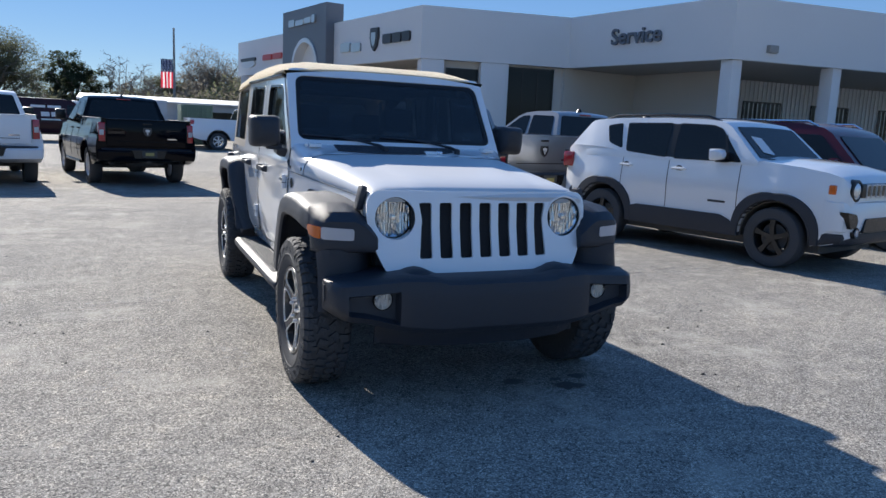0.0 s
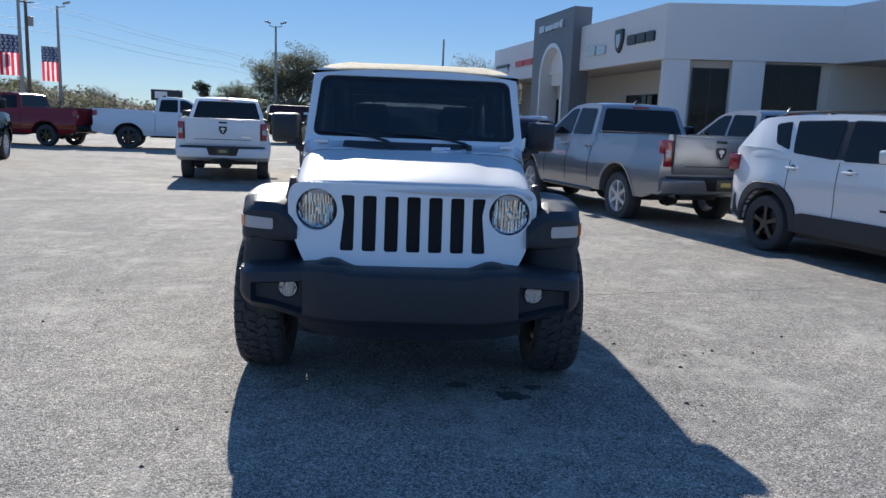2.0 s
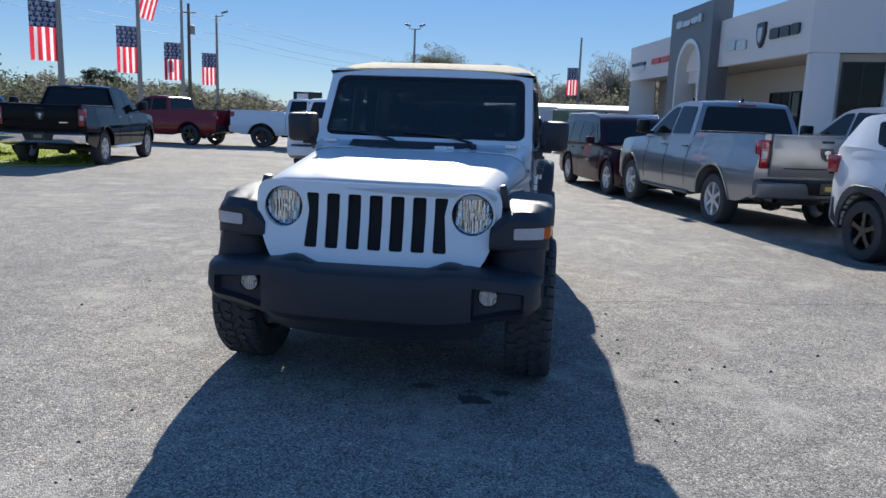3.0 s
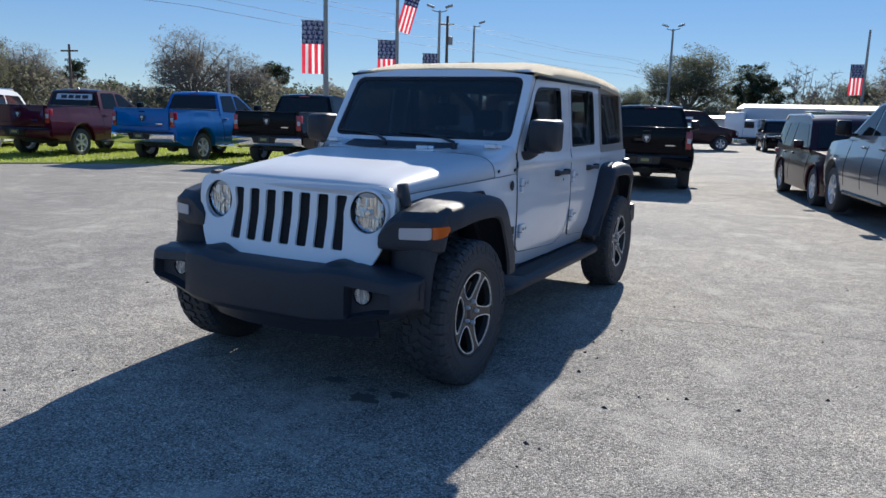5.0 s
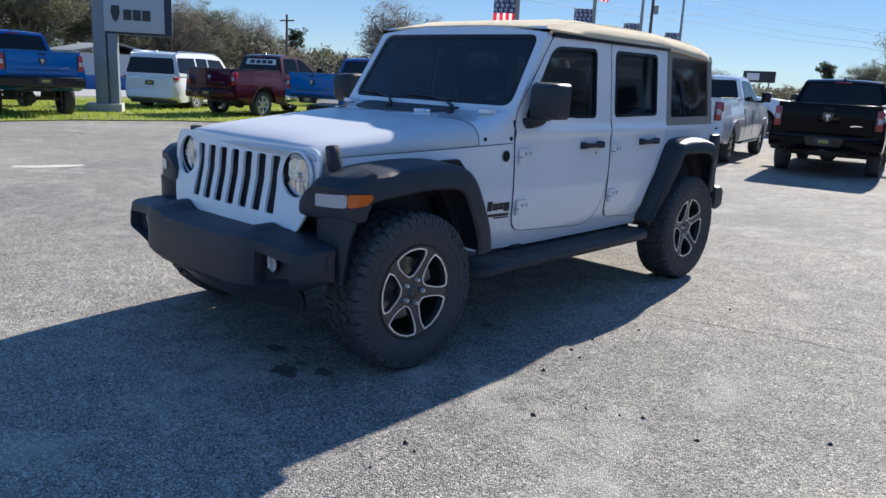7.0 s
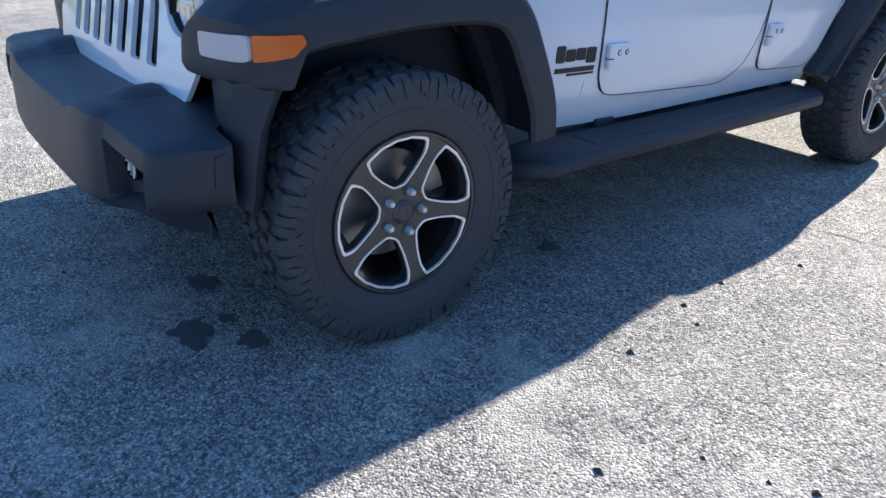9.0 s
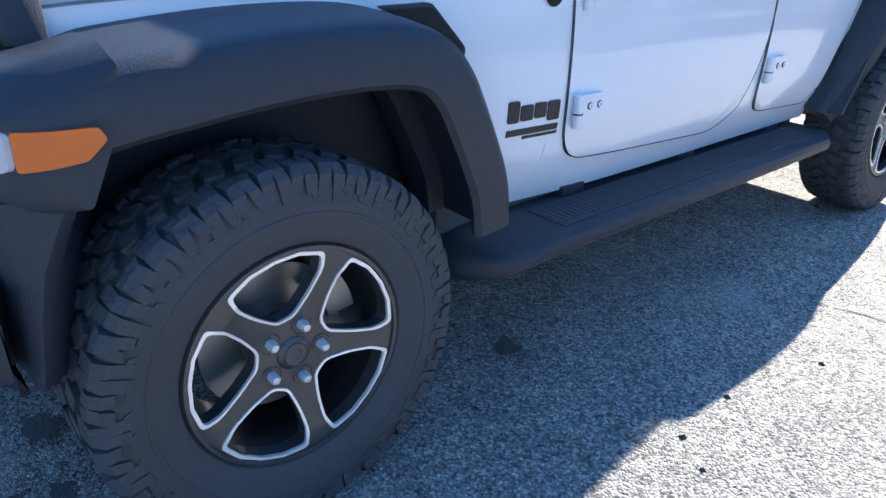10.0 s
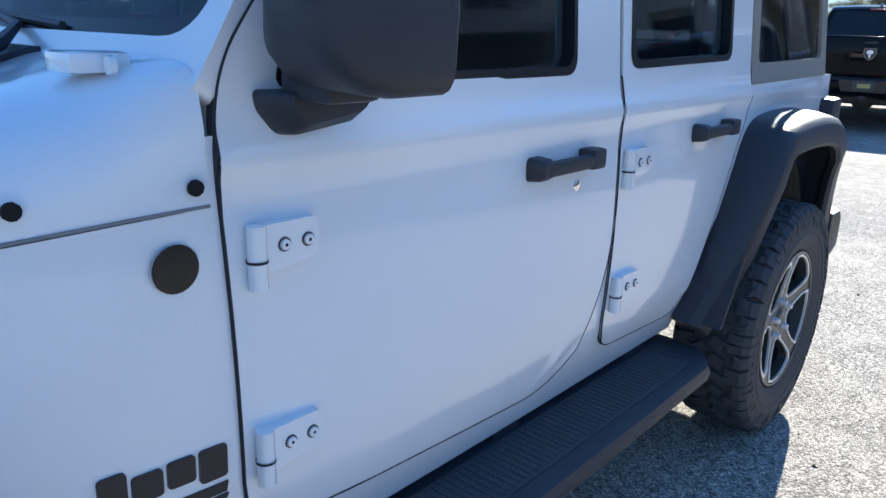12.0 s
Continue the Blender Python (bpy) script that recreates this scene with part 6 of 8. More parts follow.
def fluted(cx, y, cz, r, bowl, n, rows, seed):
    """A lamp's reflector: upright flutes, each a column of tilted facets on a hollow bowl."""
    rnd = random.Random(seed)
    bm = bmesh.new()
    w = 2 * r / n
    for k in range(n):
        x0, x1 = -r + k * w, -r + (k + 1) * w
        h = math.sqrt(max(0.0, r * r - max(abs(x0), abs(x1)) ** 2)) if n > 3 else r
        h = max(h, r * 0.18)
        for j in range(rows):
            z0, z1 = -h + 2 * h * j / rows, -h + 2 * h * (j + 1) / rows
            t, s = rnd.uniform(-0.5, 0.5) * w, rnd.uniform(-0.35, 0.35) * w
            d = bowl * (1 - ((x0 + x1) ** 2 + (z0 + z1) ** 2) / (4 * r * r))
            g = w * 0.06
            q = [(x0 + g, d + t + s, z0), ((x0 + x1) / 2, d - 0.4 * w + s, z0), (x1 - g, d - t + s, z0), (x1 - g, d - t - s, z1), ((x0 + x1) / 2, d - 0.4 * w - s, z1), (x0 + g, d + t - s, z1)]
            f = [bm.verts.new((cx + a, y + b, cz + c)) for a, b, c in q]
            e = [bm.verts.new((cx + a, y + bowl + 0.012, cz + c)) for a, b, c in (q[0], q[2], q[3], q[5])]
            bm.faces.new((f[0], f[1], f[4], f[5]))
            bm.faces.new((f[1], f[2], f[3], f[4]))
            bm.faces.new((e[0], f[0], f[5], e[3]))
            bm.faces.new((f[2], e[1], e[2], f[3]))
            bm.faces.new((f[5], f[4], f[3], e[2], e[3]))
            bm.faces.new((e[0], e[1], f[2], f[1], f[0]))
            bm.faces.new(e[::-1])
    bmesh.ops.recalc_face_normals(bm, faces=bm.faces)
    return bm


def grow(outline, d):
    cx = sum(p[0] for p in outline) / len(outline)
    cy = sum(p[1] for p in outline) / len(outline)
    hx = max(abs(p[0] - cx) for p in outline)
    hy = max(abs(p[1] - cy) for p in outline)
    return [(cx + (x - cx) * (1 + d / hx), cy + (y - cy) * (1 + d / hy)) for x, y in outline]


# grille with seven slots and two lamp openings
def grille_y(x, z):
    return -1.965 + 0.030 * (x / 0.62) ** 2 + 0.28 * max(0.0, z - 0.93) ** 1.4 * 0.8 - 0.22 * max(0.0, 0.93 - z) + 0.03 * x


outline = rounded([(-0.545, 0.665), (0.545, 0.665), (0.615, 0.80), (0.662, 0.95), (0.655, 1.112), (-0.655, 1.112), (-0.662, 0.95), (-0.615, 0.80)], [0.075, 0.075, 0.08, 0.1, 0.10, 0.10, 0.1, 0.08], 6)
holes = []
for k in range(7):
    c = (k - 3) * 0.1155
    a, b = c - 0.0355, c + 0.0355
    pts = [(a, 0.765), (b, 0.765), (b, 1.052), (a, 1.052)]
    if k == 0:
        pts = [(a, 0.765), (b, 0.765), (b, 1.052), (a, 1.052), (a + 0.018, 0.96), (a + 0.012, 0.90)]
    if k == 6:
        pts = [(a, 0.765), (b, 0.765), (b - 0.012, 0.90), (b - 0.018, 0.96), (b, 1.052), (a, 1.052)]
    holes.append(rounded(pts, 0.012, 2))
for sx in (-1, 1):
    holes.append([(sx * 0.508 + 0.108 * math.cos(a), 0.972 + 0.108 * math.sin(a)) for a in [math.tau * k / 28 for k in range(28)]])
grille = part("grille", plate(outline, holes, lambda u, v: (u, grille_y(u, v), v), lambda u, v: (u, grille_y(u, v) + 0.015, v), [('v', z) for z in (0.72, 0.86, 0.93, 0.98, 1.02)] + [('u', x) for x in (-0.44, 0.44, 0, -0.25, 0.25)]), "jeep_paint", jeep, sharp=50)
part("grille_insert", plate([(-0.42, 0.74), (0.42, 0.74), (0.42, 1.075), (-0.42, 1.075)], [], lambda u, v: (u, grille_y(u, v) + 0.0155, v), lambda u, v: (u, grille_y(u, v) + 0.05, v)), "mesh_insert", grille)
part("radiator_support", box(-0.56, 0.56, -1.80, -1.70, 0.56, 1.06, 0.02), "well", jeep)
for sx in (-1, 1):
    y0 = grille_y(0.508, 0.972)
    lamp = part("headlamp", lathe([(0.107, 0.0), (0.108, -0.006), (0.106, -0.009), (0.102, 0.002), (0.102, 0.05)], 32, 'Y', (sx * 0.508, y0 + 0.005, 0.972)), "trim", jeep)
    part("lamp_surround", lathe([(0.1085, 0.0), (0.112, -0.006), (0.120, -0.007), (0.127, 0.004)], 36, 'Y', (sx * 0.508, y0 + 0.001, 0.972)), "jeep_paint", lamp)
    part("reflector", fluted(sx * 0.508, y0 + 0.008, 0.972, 0.100, 0.024, 13, 3, 7 + sx), "reflector", lamp, sharp=10)
    part("lamp_bowl", lathe([(0.0, 0.044), (0.06, 0.040), (0.102, 0.010)], 32, 'Y', (sx * 0.508, y0 + 0.005, 0.972)), "chrome", lamp)
    part("bulb_shield", lathe([(0.0, -0.008), (0.012, -0.006), (0.015, 0.002), (0.013, 0.03), (0.0, 0.03)], 16, 'Y', (sx * 0.508, y0 + 0.008, 0.972)), "chrome", lamp)
    part("lens", lathe([(0.0, -0.022), (0.035, -0.019), (0.07, -0.010), (0.102, 0.002)], 32, 'Y', (sx * 0.508, y0 + 0.003, 0.972)), "lens", lamp)

# front bumper: a thick moulded centre that steps back to the fog lamp pockets and rounded ends
BX_HALF = (0.30, 0.36, 0.46, 0.505, 0.530, 0.545, 0.555, 0.70, 0.79, 0.805, 0.83, 0.855, 0.875, 0.886, 0.890)
b_front = line_curve([(0.0, -2.238), (0.30, -2.235), (0.46, -2.225), (0.505, -2.215), (0.55, -2.195), (0.80, -2.182), (0.83, -2.170), (0.855, -2.145), (0.875, -2.10), (0.886, -2.045), (0.890, -1.99)])
b_top = line_curve([(0.0, 0.690), (0.30, 0.690), (0.36, 0.708), (0.50, 0.712), (0.60, 0.700), (0.80, 0.690), (0.89, 0.678)])
b_low = line_curve([(0.0, 0.405), (0.36, 0.405), (0.55, 0.425), (0.62, 0.455), (0.80, 0.480), (0.89, 0.530)])
b_rings = []
for x in [-v for v in reversed(BX_HALF)] + [0.0] + list(BX_HALF):
    a = abs(x)
    front, zt, zb = b_front(a), b_top(a), b_low(a)
    back = -1.86 if a < 0.78 else -1.985
    e = min(1.0, (back - front) / 0.12)
    rec = 0.052 if 0.55 < a < 0.80 else 0.0
    b_rings.append([(x, back, zb + 0.02), (x, front + 0.10 * e, zb), (x, front + 0.035 * e, zb + 0.012), (x, front + 0.004 * e, zb + 0.045), (x, front + rec + 0.002, zb + 0.06), (x, front + rec + 0.006, zt - 0.085), (x, front + 0.008 * e, zt - 0.068), (x, front + 0.018 * e, zt - 0.022), (x, front + 0.045 * e, zt - 0.006), (x, front + 0.11 * e, zt), (x, back, zt + 0.005)])
bumper_f = part("front_bumper", loft(b_rings), "plastic", jeep, sharp=30)
part("air_dam", loft([[(x, -2.13 + 0.16 * (abs(x) / 0.6) ** 3, 0.42), (x, -2.09 + 0.16 * (abs(x) / 0.6) ** 3, 0.315), (x, -1.95, 0.315), (x, -1.95, 0.42)] for x in (-0.6, -0.45, -0.2, 0, 0.2, 0.45, 0.6)]), "plastic", bumper_f)
for sx in (-1, 1):
    part("tow_hook_cover", loft([[(sx * x, -2.15 + d, 0.66), (sx * x, -2.12 + d, 0.695 + h * 0.6), (sx * x, -2.08, 0.70 + h), (sx * x, -2.00, 0.702 + h), (sx * x, -1.95, 0.69 + h * 0.5), (sx * x, -1.94, 0.66)] for x, h, d in ((0.30, -0.008, 0.03), (0.345, 0.008, 0.01), (0.38, 0.024, 0.0), (0.42, 0.030, 0.0), (0.46, 0.024, 0.0), (0.51, 0.006, 0.01), (0.56, -0.008, 0.03))]), "plastic", bumper_f, sharp=60)
    fog = part("fog_lamp", lathe([(0.0465, -0.025), (0.050, -0.022), (0.052, 0.03), (0.0465, 0.03)], 24, 'Y', (sx * 0.625, -2.128, 0.592)), "trim", bumper_f)
    part("reflector", fluted(sx * 0.625, -2.147, 0.592, 0.045, 0.004, 7, 2, 21 + sx), "fog_bowl", fog, sharp=10)
    part("lamp_bowl", lathe([(0.0, 0.0), (0.047, 0.0)], 24, 'Y', (sx * 0.625, -2.145, 0.592)), "fog_bowl", fog)
    part("lens", lathe([(0.0, -0.012), (0.026, -0.009), (0.046, -0.002)], 24, 'Y', (sx * 0.625, -2.151, 0.592)), "lens", fog)
    part("end_panel", loft([[(sx * (0.8925 + d), y, z) for y, z in rounded([(-2.035, 0.575), (-1.998, 0.568), (-1.994, 0.662), (-2.03, 0.655)], 0.008)] for d in (-0.012, -0.001)]), "plastic", bumper_f)
    # black filler between bumper, grille and flare
    part("fender_filler", loft([[(sx * x, y, z) for x, y in ((0.58, -1.80), (0.64, -1.90), (0.70, -1.945), (0.78, -1.962), (0.85, -1.958), (0.880, -1.95 + d * 0.4), (0.897, -1.93 + d), (0.885, -1.905 + d), (0.66, -1.76), (0.58, -1.77))] for z, d in ((0.500, -0.02), (0.53, -0.012), (0.62, 0.0), (0.70, 0.018), (0.76, 0.045), (0.80, 0.065), (0.815, 0.075))]), "plastic", jeep)


# wheel arch flares
def flare(path, xin, xout, sx, drop=0.115):
    rings = []
    n = len(path)
    for i, (y, z) in enumerate(path):
        a, b = path[max(0, i - 1)], path[min(n - 1, i + 1)]
        t = Vector((b[0] - a[0], b[1] - a[1])).normalized()
        nrm = Vector((-t.y, t.x))
        def at(x, d):
            p = Vector((y, z)) - nrm * d
            return (sx * x, p.x, p.y)
        xi = xin(y)
        xo = xout(y) if callable(xout) else xout
        rings.append([at(xi, -0.012), at(xi + (xo - xi) * 0.55, -0.006), at(xo - 0.05, 0.0), at(xo - 0.018, 0.008), at(xo, 0.03), at(xo, drop), at(xo - 0.012, drop + 0.012), at(xo - 0.035, drop), at(xo - 0.05, 0.05), at(xi, 0.04)])
    return loft(rings)


def dense(points, n=40):
    """Resample a polyline with rounded bends."""
    pts = [Vector(p) for p in points]
    for _ in range(3):
        q = [pts[0]]
        for a, b in zip(pts, pts[1:]):
            q += [a * 0.75 + b * 0.25, a * 0.25 + b * 0.75]
        pts = q + [pts[-1]]
    return [(p.x, p.y) for p in pts]


F_PATH = dense([(-1.90, 0.950), (-1.86, 0.985), (-1.74, 1.018), (-1.45, 1.045), (-1.17, 1.036), (-1.05, 0.96), (-0.968, 0.80), (-0.906, 0.66), (-0.894, 0.545)])
R_PATH = dense([(0.945, 0.515), (1.0, 0.60), (1.075, 0.74), (1.17, 0.93), (1.25, 1.07), (1.38, 1.10), (1.70, 1.10), (1.88, 1.06), (1.97, 0.92), (2.00, 0.76), (2.00, 0.66)])
for sx in (-1, 1):
    fl = part("front_flare", flare(F_PATH, lambda y: max(J_PLAN(max(-1.9, y)) - 0.03, line_curve([(-1.97, 0.70), (-1.80, 0.68), (-1.6, 0.60)])(y)), line_curve([(-1.90, 0.880), (-1.85, 0.900), (-1.80, 0.918), (-1.68, 0.935)]), sx), "plastic", jeep, sharp=40)
    amber_x = line_curve([(-1.92, 0.884), (-1.895, 0.899), (-1.868, 0.911), (-1.815, 0.919), (-1.79, 0.922)])
    nose_y = smooth_curve([(0.60, -1.978), (0.64, -1.985), (0.734, -1.973), (0.80, -1.960), (0.85, -1.945), (0.885, -1.918), (0.91, -1.868), (0.925, -1.815)])
    fa = loft([[(sx * x, nose_y(x) + 0.022, 0.797), (sx * x, nose_y(x) + 0.004, 0.806), (sx * x, nose_y(x) - 0.004, 0.825), (sx * x, nose_y(x) - 0.001, 0.850), (sx * x, nose_y(x), 0.955 - 0.6 * max(0, x - 0.86) - 0.9 * max(0, 0.70 - x)), (sx * x, nose_y(x) + 0.05, 1.000 - 0.5 * max(0, x - 0.84) - 0.9 * max(0, 0.70 - x)), (sx * x, -1.76, 1.032 - 0.3 * max(0, x - 0.84) - 0.7 * max(0, 0.70 - x)), (sx * x, -1.77, 0.92), (sx * x, max(nose_y(x) + 0.030, -1.855), 0.800)] for x in (0.605, 0.635, 0.675, 0.72, 0.76, 0.80, 0.84, 0.87, 0.893, 0.905, 0.914)])
    part("flare_nose", fa, "plastic", fl, sharp=30)
    part("marker_lamp", plate(rounded([(0.730, 0.862), (0.885, 0.866), (0.885, 0.928), (0.730, 0.920)], 0.012), [], lambda u, v: (sx * u, nose_y(u) - 0.007, v), lambda u, v: (sx * u, nose_y(u) + 0.03, v), [('u', x) for x in steps(0.73, 0.885, 7)]), "marker_white", fl, "clear turn lamp lens")
    part("amber_lens", plate(rounded([(-1.916, 0.866), (-1.825, 0.876), (-1.793, 0.906), (-1.803, 0.926), (-1.916, 0.928)], 0.006), [], lambda u, v: (sx * (amber_x(u) + 0.006), u, v), lambda u, v: (sx * (amber_x(u) - 0.03), u, v), [('u', y) for y in steps(-1.91, -1.80, 5)]), "amber", fl, "orange side marker lens")
    part("rear_flare", flare(R_PATH, lambda y: jw(y, 1.0) - 0.03, line_curve([(0.94, 0.850), (1.0, 0.878), (1.08, 0.912), (1.18, 0.935), (1.94, 0.935), (2.0, 0.905)]), sx, 0.095), "plastic", jeep, sharp=40)
    # wheel wells
    for path, wy, deep in (([p for p in F_PATH if p[0] > -1.86], FW, 0.055), (R_PATH, RW, 0.022)):
        ring, skirt = [], []
        for y, z in path:
            out = Vector((y - wy, z - 0.50)).normalized()
            a, b = Vector((y, z)) - out * (deep + 0.02), Vector((y, z)) - out * deep
            ring.append([(sx * 0.55, a.x, a.y), (sx * 0.905, a.x, a.y), (sx * 0.905, b.x, b.y), (sx * 0.55, b.x, b.y)])
            c, d, w = Vector((y, z)) - out * 0.02, Vector((y, z)) - out * (deep + 0.07 if deep > 0.03 else 0.05), J_PLAN(max(-1.88, y))
            if wy == RW:
                d = Vector((RW, 0.475)) + Vector((y - RW, z - 0.475)).normalized() * 0.518
            skirt.append([(sx * (w + 0.02), c.x, c.y), (sx * (w + 0.02), d.x, d.y), (sx * (w - 0.05), d.x, d.y), (sx * (w - 0.05), c.x, c.y)])
        part("wheel_liner", loft(ring), "plastic", jeep)
        part("arch_edge", loft(skirt), "plastic", jeep)
    part("well_wall", box(sx * 0.54, sx * 0.585, -1.78, -0.95, 0.45, 1.03), "plastic", jeep)
    part("well_wall", box(sx * 0.54, sx * 0.585, 0.95, 2.05, 0.45, 1.09), "plastic", jeep)
part("chassis", box(-0.44, 0.44, -1.85, 2.05, 0.42, 0.62, 0.03), "well", jeep)
for wy in (FW, RW):
    part("axle", lathe([(0.05, -0.66), (0.05, 0.66)], 14, 'X', (0, wy, WR), caps=True), "well", jeep)
    part("differential", lathe([(0.0, -0.13), (0.10, -0.1), (0.13, 0.0), (0.10, 0.1), (0.0, 0.13)], 16, 'Y', (0.14 if wy < 0 else 0.0, wy, WR)), "well", jeep)

# doors with windows
M["gap"] = material("door_gap_shadow", (0.035, 0.037, 0.042), 0.9)
F_DOOR = rounded([(-0.556, 0.587), (0.285, 0.541), (0.438, 0.77), (0.438, 1.765), (-0.215, 1.745), (-0.552, 1.30), (-0.575, 1.20)], [0.10, 0.16, 0.24, 0.03, 0.04, 0.06, 0.05], 7)
R_DOOR = rounded([(0.452, 0.576), (0.905, 0.548), (0.975, 0.64), (1.15, 1.0), (1.232, 1.12), (1.232, 1.765), (0.452, 1.765)], [0.09, 0.04, 0.05, 0.1, 0.05, 0.03, 0.03], 6)
F_WIN = rounded([(-0.490, 1.262), (0.255, 1.262), (0.268, 1.700), (-0.205, 1.688)], [0.05, 0.04, 0.05, 0.08], 5)
R_WIN = rounded([(0.492, 1.268), (1.075, 1.278), (1.080, 1.705), (0.502, 1.702)], [0.04, 0.04, 0.05, 0.05], 5)


Z_CUTS = [('v', z) for z in (0.66, 0.76, 0.86, 0.96, 1.06, 1.11, 1.14, 1.158, 1.175, 1.192, 1.21, 1.24, 1.3, 1.5)]
doors = {}
for sx in (-1, 1):
    for key, out, win, yb in (("front", F_DOOR, F_WIN, -0.560), ("rear", R_DOOR, R_WIN, 0.450)):
        cuts = Z_CUTS + [('u', y) for y in steps(out[0][0] - 0.1, 1.232 if key == "rear" else 0.438, 5)]
        seal_hole = grow(win, -0.004)
        part("door_gap", plate(grow(out, 0.003), [grow(win, 0.03)], lambda u, v: (sx * (jw(u, v) + 0.0015), u, v), lambda u, v: (sx * (jw(u, v) - 0.012), u, v), cuts), "gap", jeep)
        d = part("door", plate(out, [win], lambda u, v: (sx * (jw(u, v) + 0.007), u, v), lambda u, v: (sx * (jw(u, v) - 0.045), u, v), cuts), "jeep_paint", jeep, sharp=40)
        doors[(key, sx)] = d
        rim_ = grow(out, 0.002)
        if key == "front":
            k0 = max(range(len(rim_)), key=lambda k: (rim_[k][0] < -0.18) * rim_[k][1])
            run = rim_[k0:] + [p for p in rim_[:k0] if p[1] < 1.25]
        else:
            run = [(rim_[0][0] - 0.001, 1.25)] + [p for p in rim_ if p[1] < 1.25]
        fine = []
        for a, b in zip(run, run[1:]):
            m = max(1, int(math.hypot(b[0] - a[0], b[1] - a[1]) / 0.05))
            fine += [(a[0] + (b[0] - a[0]) * i / m, a[1] + (b[1] - a[1]) * i / m) for i in range(m)]
        part("door_edge_gap", tube([(sx * (jw(y, z) + 0.0062), y, z) for y, z in fine + [run[-1]]], 0.0019, 6), "gap", jeep)
        part("window_seal", plate(grow(win, 0.004), [grow(win, -0.014)], lambda u, v: (sx * (jw(u, v) + 0.0095), u, v), lambda u, v: (sx * (jw(u, v) - 0.02), u, v)), "trim", d)
        pane = part("window", plate(grow(win, -0.008), [], lambda u, v: (sx * (jw(u, v) - 0.012), u, v), lambda u, v: (sx * (jw(u, v) - 0.016), u, v)), "jeep_window", d)
        pane.visible_shadow = True
        if key == "rear":
            part("window_bar", box(sx * 0.725, sx * 0.755, 0.925, 0.945, 1.27, 1.71), "trim", d)
        # hinges
        for z in (1.045, 0.735):
            h = bmesh.new()
            o = jw(yb + 0.06, z) + 0.006
            o2 = jw(yb - 0.02, z) + 0.004
            pts = rounded([(yb + 0.020, z - 0.030), (yb + 0.125, z - 0.018), (yb + 0.125, z + 0.040), (yb + 0.020, z + 0.040)], 0.012)
            add_loft(h, [[(sx * (o + q), y, zz) for y, zz in pts] for q in (0.0, 0.014, 0.020)])
            hinge = part("hinge", h, "jeep_paint", d)
            part("hinge_knuckle", lathe([(0.0, z - 0.052), (0.014, z - 0.050), (0.014, z + 0.040), (0.0, z + 0.042)], 14, 'Z', (sx * (o + 0.012), yb + 0.024, 0)), "jeep_paint", hinge)
            part("knuckle_gap", lathe([(0.0155, z - 0.012), (0.0155, z - 0.008)], 14, 'Z', (sx * (o + 0.012), yb + 0.024, 0)), "gap", hinge)
            for yy in (0.064, 0.105):
                bolt = part("bolt", lathe([(0.0, 0.004), (0.0030, 0.0055), (0.0078, 0.0050), (0.0086, 0.0)], 14, 'X', (sx * (o + 0.020) if sx > 0 else -(o + 0.025), yb + yy, z + 0.008)), "jeep_paint", hinge)
                part("bolt_ring", lathe([(0.0080, 0.0), (0.0084, 0.0022), (0.0104, 0.0022), (0.0108, 0.0)], 14, 'X', (sx * (o + 0.020) if sx > 0 else -(o + 0.022), yb + yy, z + 0.008)), "rim_grey", bolt)
                part("bolt_socket", lathe([(0.0, 0.0058), (0.0028, 0.0058)], 6, 'X', (sx * (o + 0.020) if sx > 0 else -(o + 0.0316), yb + yy, z + 0.008)), "trim", bolt)
        # handle and its hollow
        y0 = 0.100 if key == "front" else 0.855
        z0 = 1.086 if key == "front" else 1.092
        o = jw(y0, z0) + 0.007
        hb = bmesh.new()
        add_loft(hb, [[(sx * (o + q), y0 + a, z0 + b) for a, b in ring] for q, ring in (
            (0.0, rounded([(-0.02, -0.026), (0.03, -0.026), (0.03, 0.022), (-0.02, 0.022)], 0.012)), (0.028, rounded([(-0.02, -0.022), (0.03, -0.022), (0.03, 0.02), (-0.02, 0.02)], 0.012)), (0.040, rounded([(-0.012, -0.014), (0.022, -0.014), (0.022, 0.012), (-0.012, 0.012)], 0.01)))])
        add_box(hb, sx * (o + 0.018), sx * (o + 0.042), y0, y0 + 0.195, z0 - 0.016, z0 + 0.014, 0.009)
        add_box(hb, sx * o, sx * (o + 0.044), y0 + 0.165, y0 + 0.215, z0 - 0.02, z0 + 0.024, 0.009)
        part("door_handle", hb, "plastic", d)
        part("handle_recess", lathe([(0.0, -0.002), (0.05, -0.001), (0.056, 0.0)], 20, 'X', (sx * (o - 0.0005), y0 + 0.08, z0)), "jeep_paint", d)
        if key == "front":
            part("lock", lathe([(0.0, 0.0), (0.013, 0.0), (0.013, 0.005), (0.008, 0.007), (0.0, 0.006)], 14, 'X', (sx * o if sx > 0 else -o - 0.006, y0 + 0.165, z0 - 0.056)), "chrome", d)
    # soft quarter panel with clear window
    q_out = rounded([(1.248, 1.200), (2.055, 1.205), (2.02, 1.74), (1.248, 1.765)], 0.01)
    q_win = rounded([(1.305, 1.262), (1.985, 1.268), (1.940, 1.705), (1.312, 1.700)], 0.03)
    qp = part("quarter_curtain", plate(q_out, [q_win], lambda u, v: (sx * (jw(u, v) + 0.004), u, v), lambda u, v: (sx * (jw(u, v) - 0.01), u, v), [('v', 1.3), ('v', 1.5)]), "soft_side", jeep)
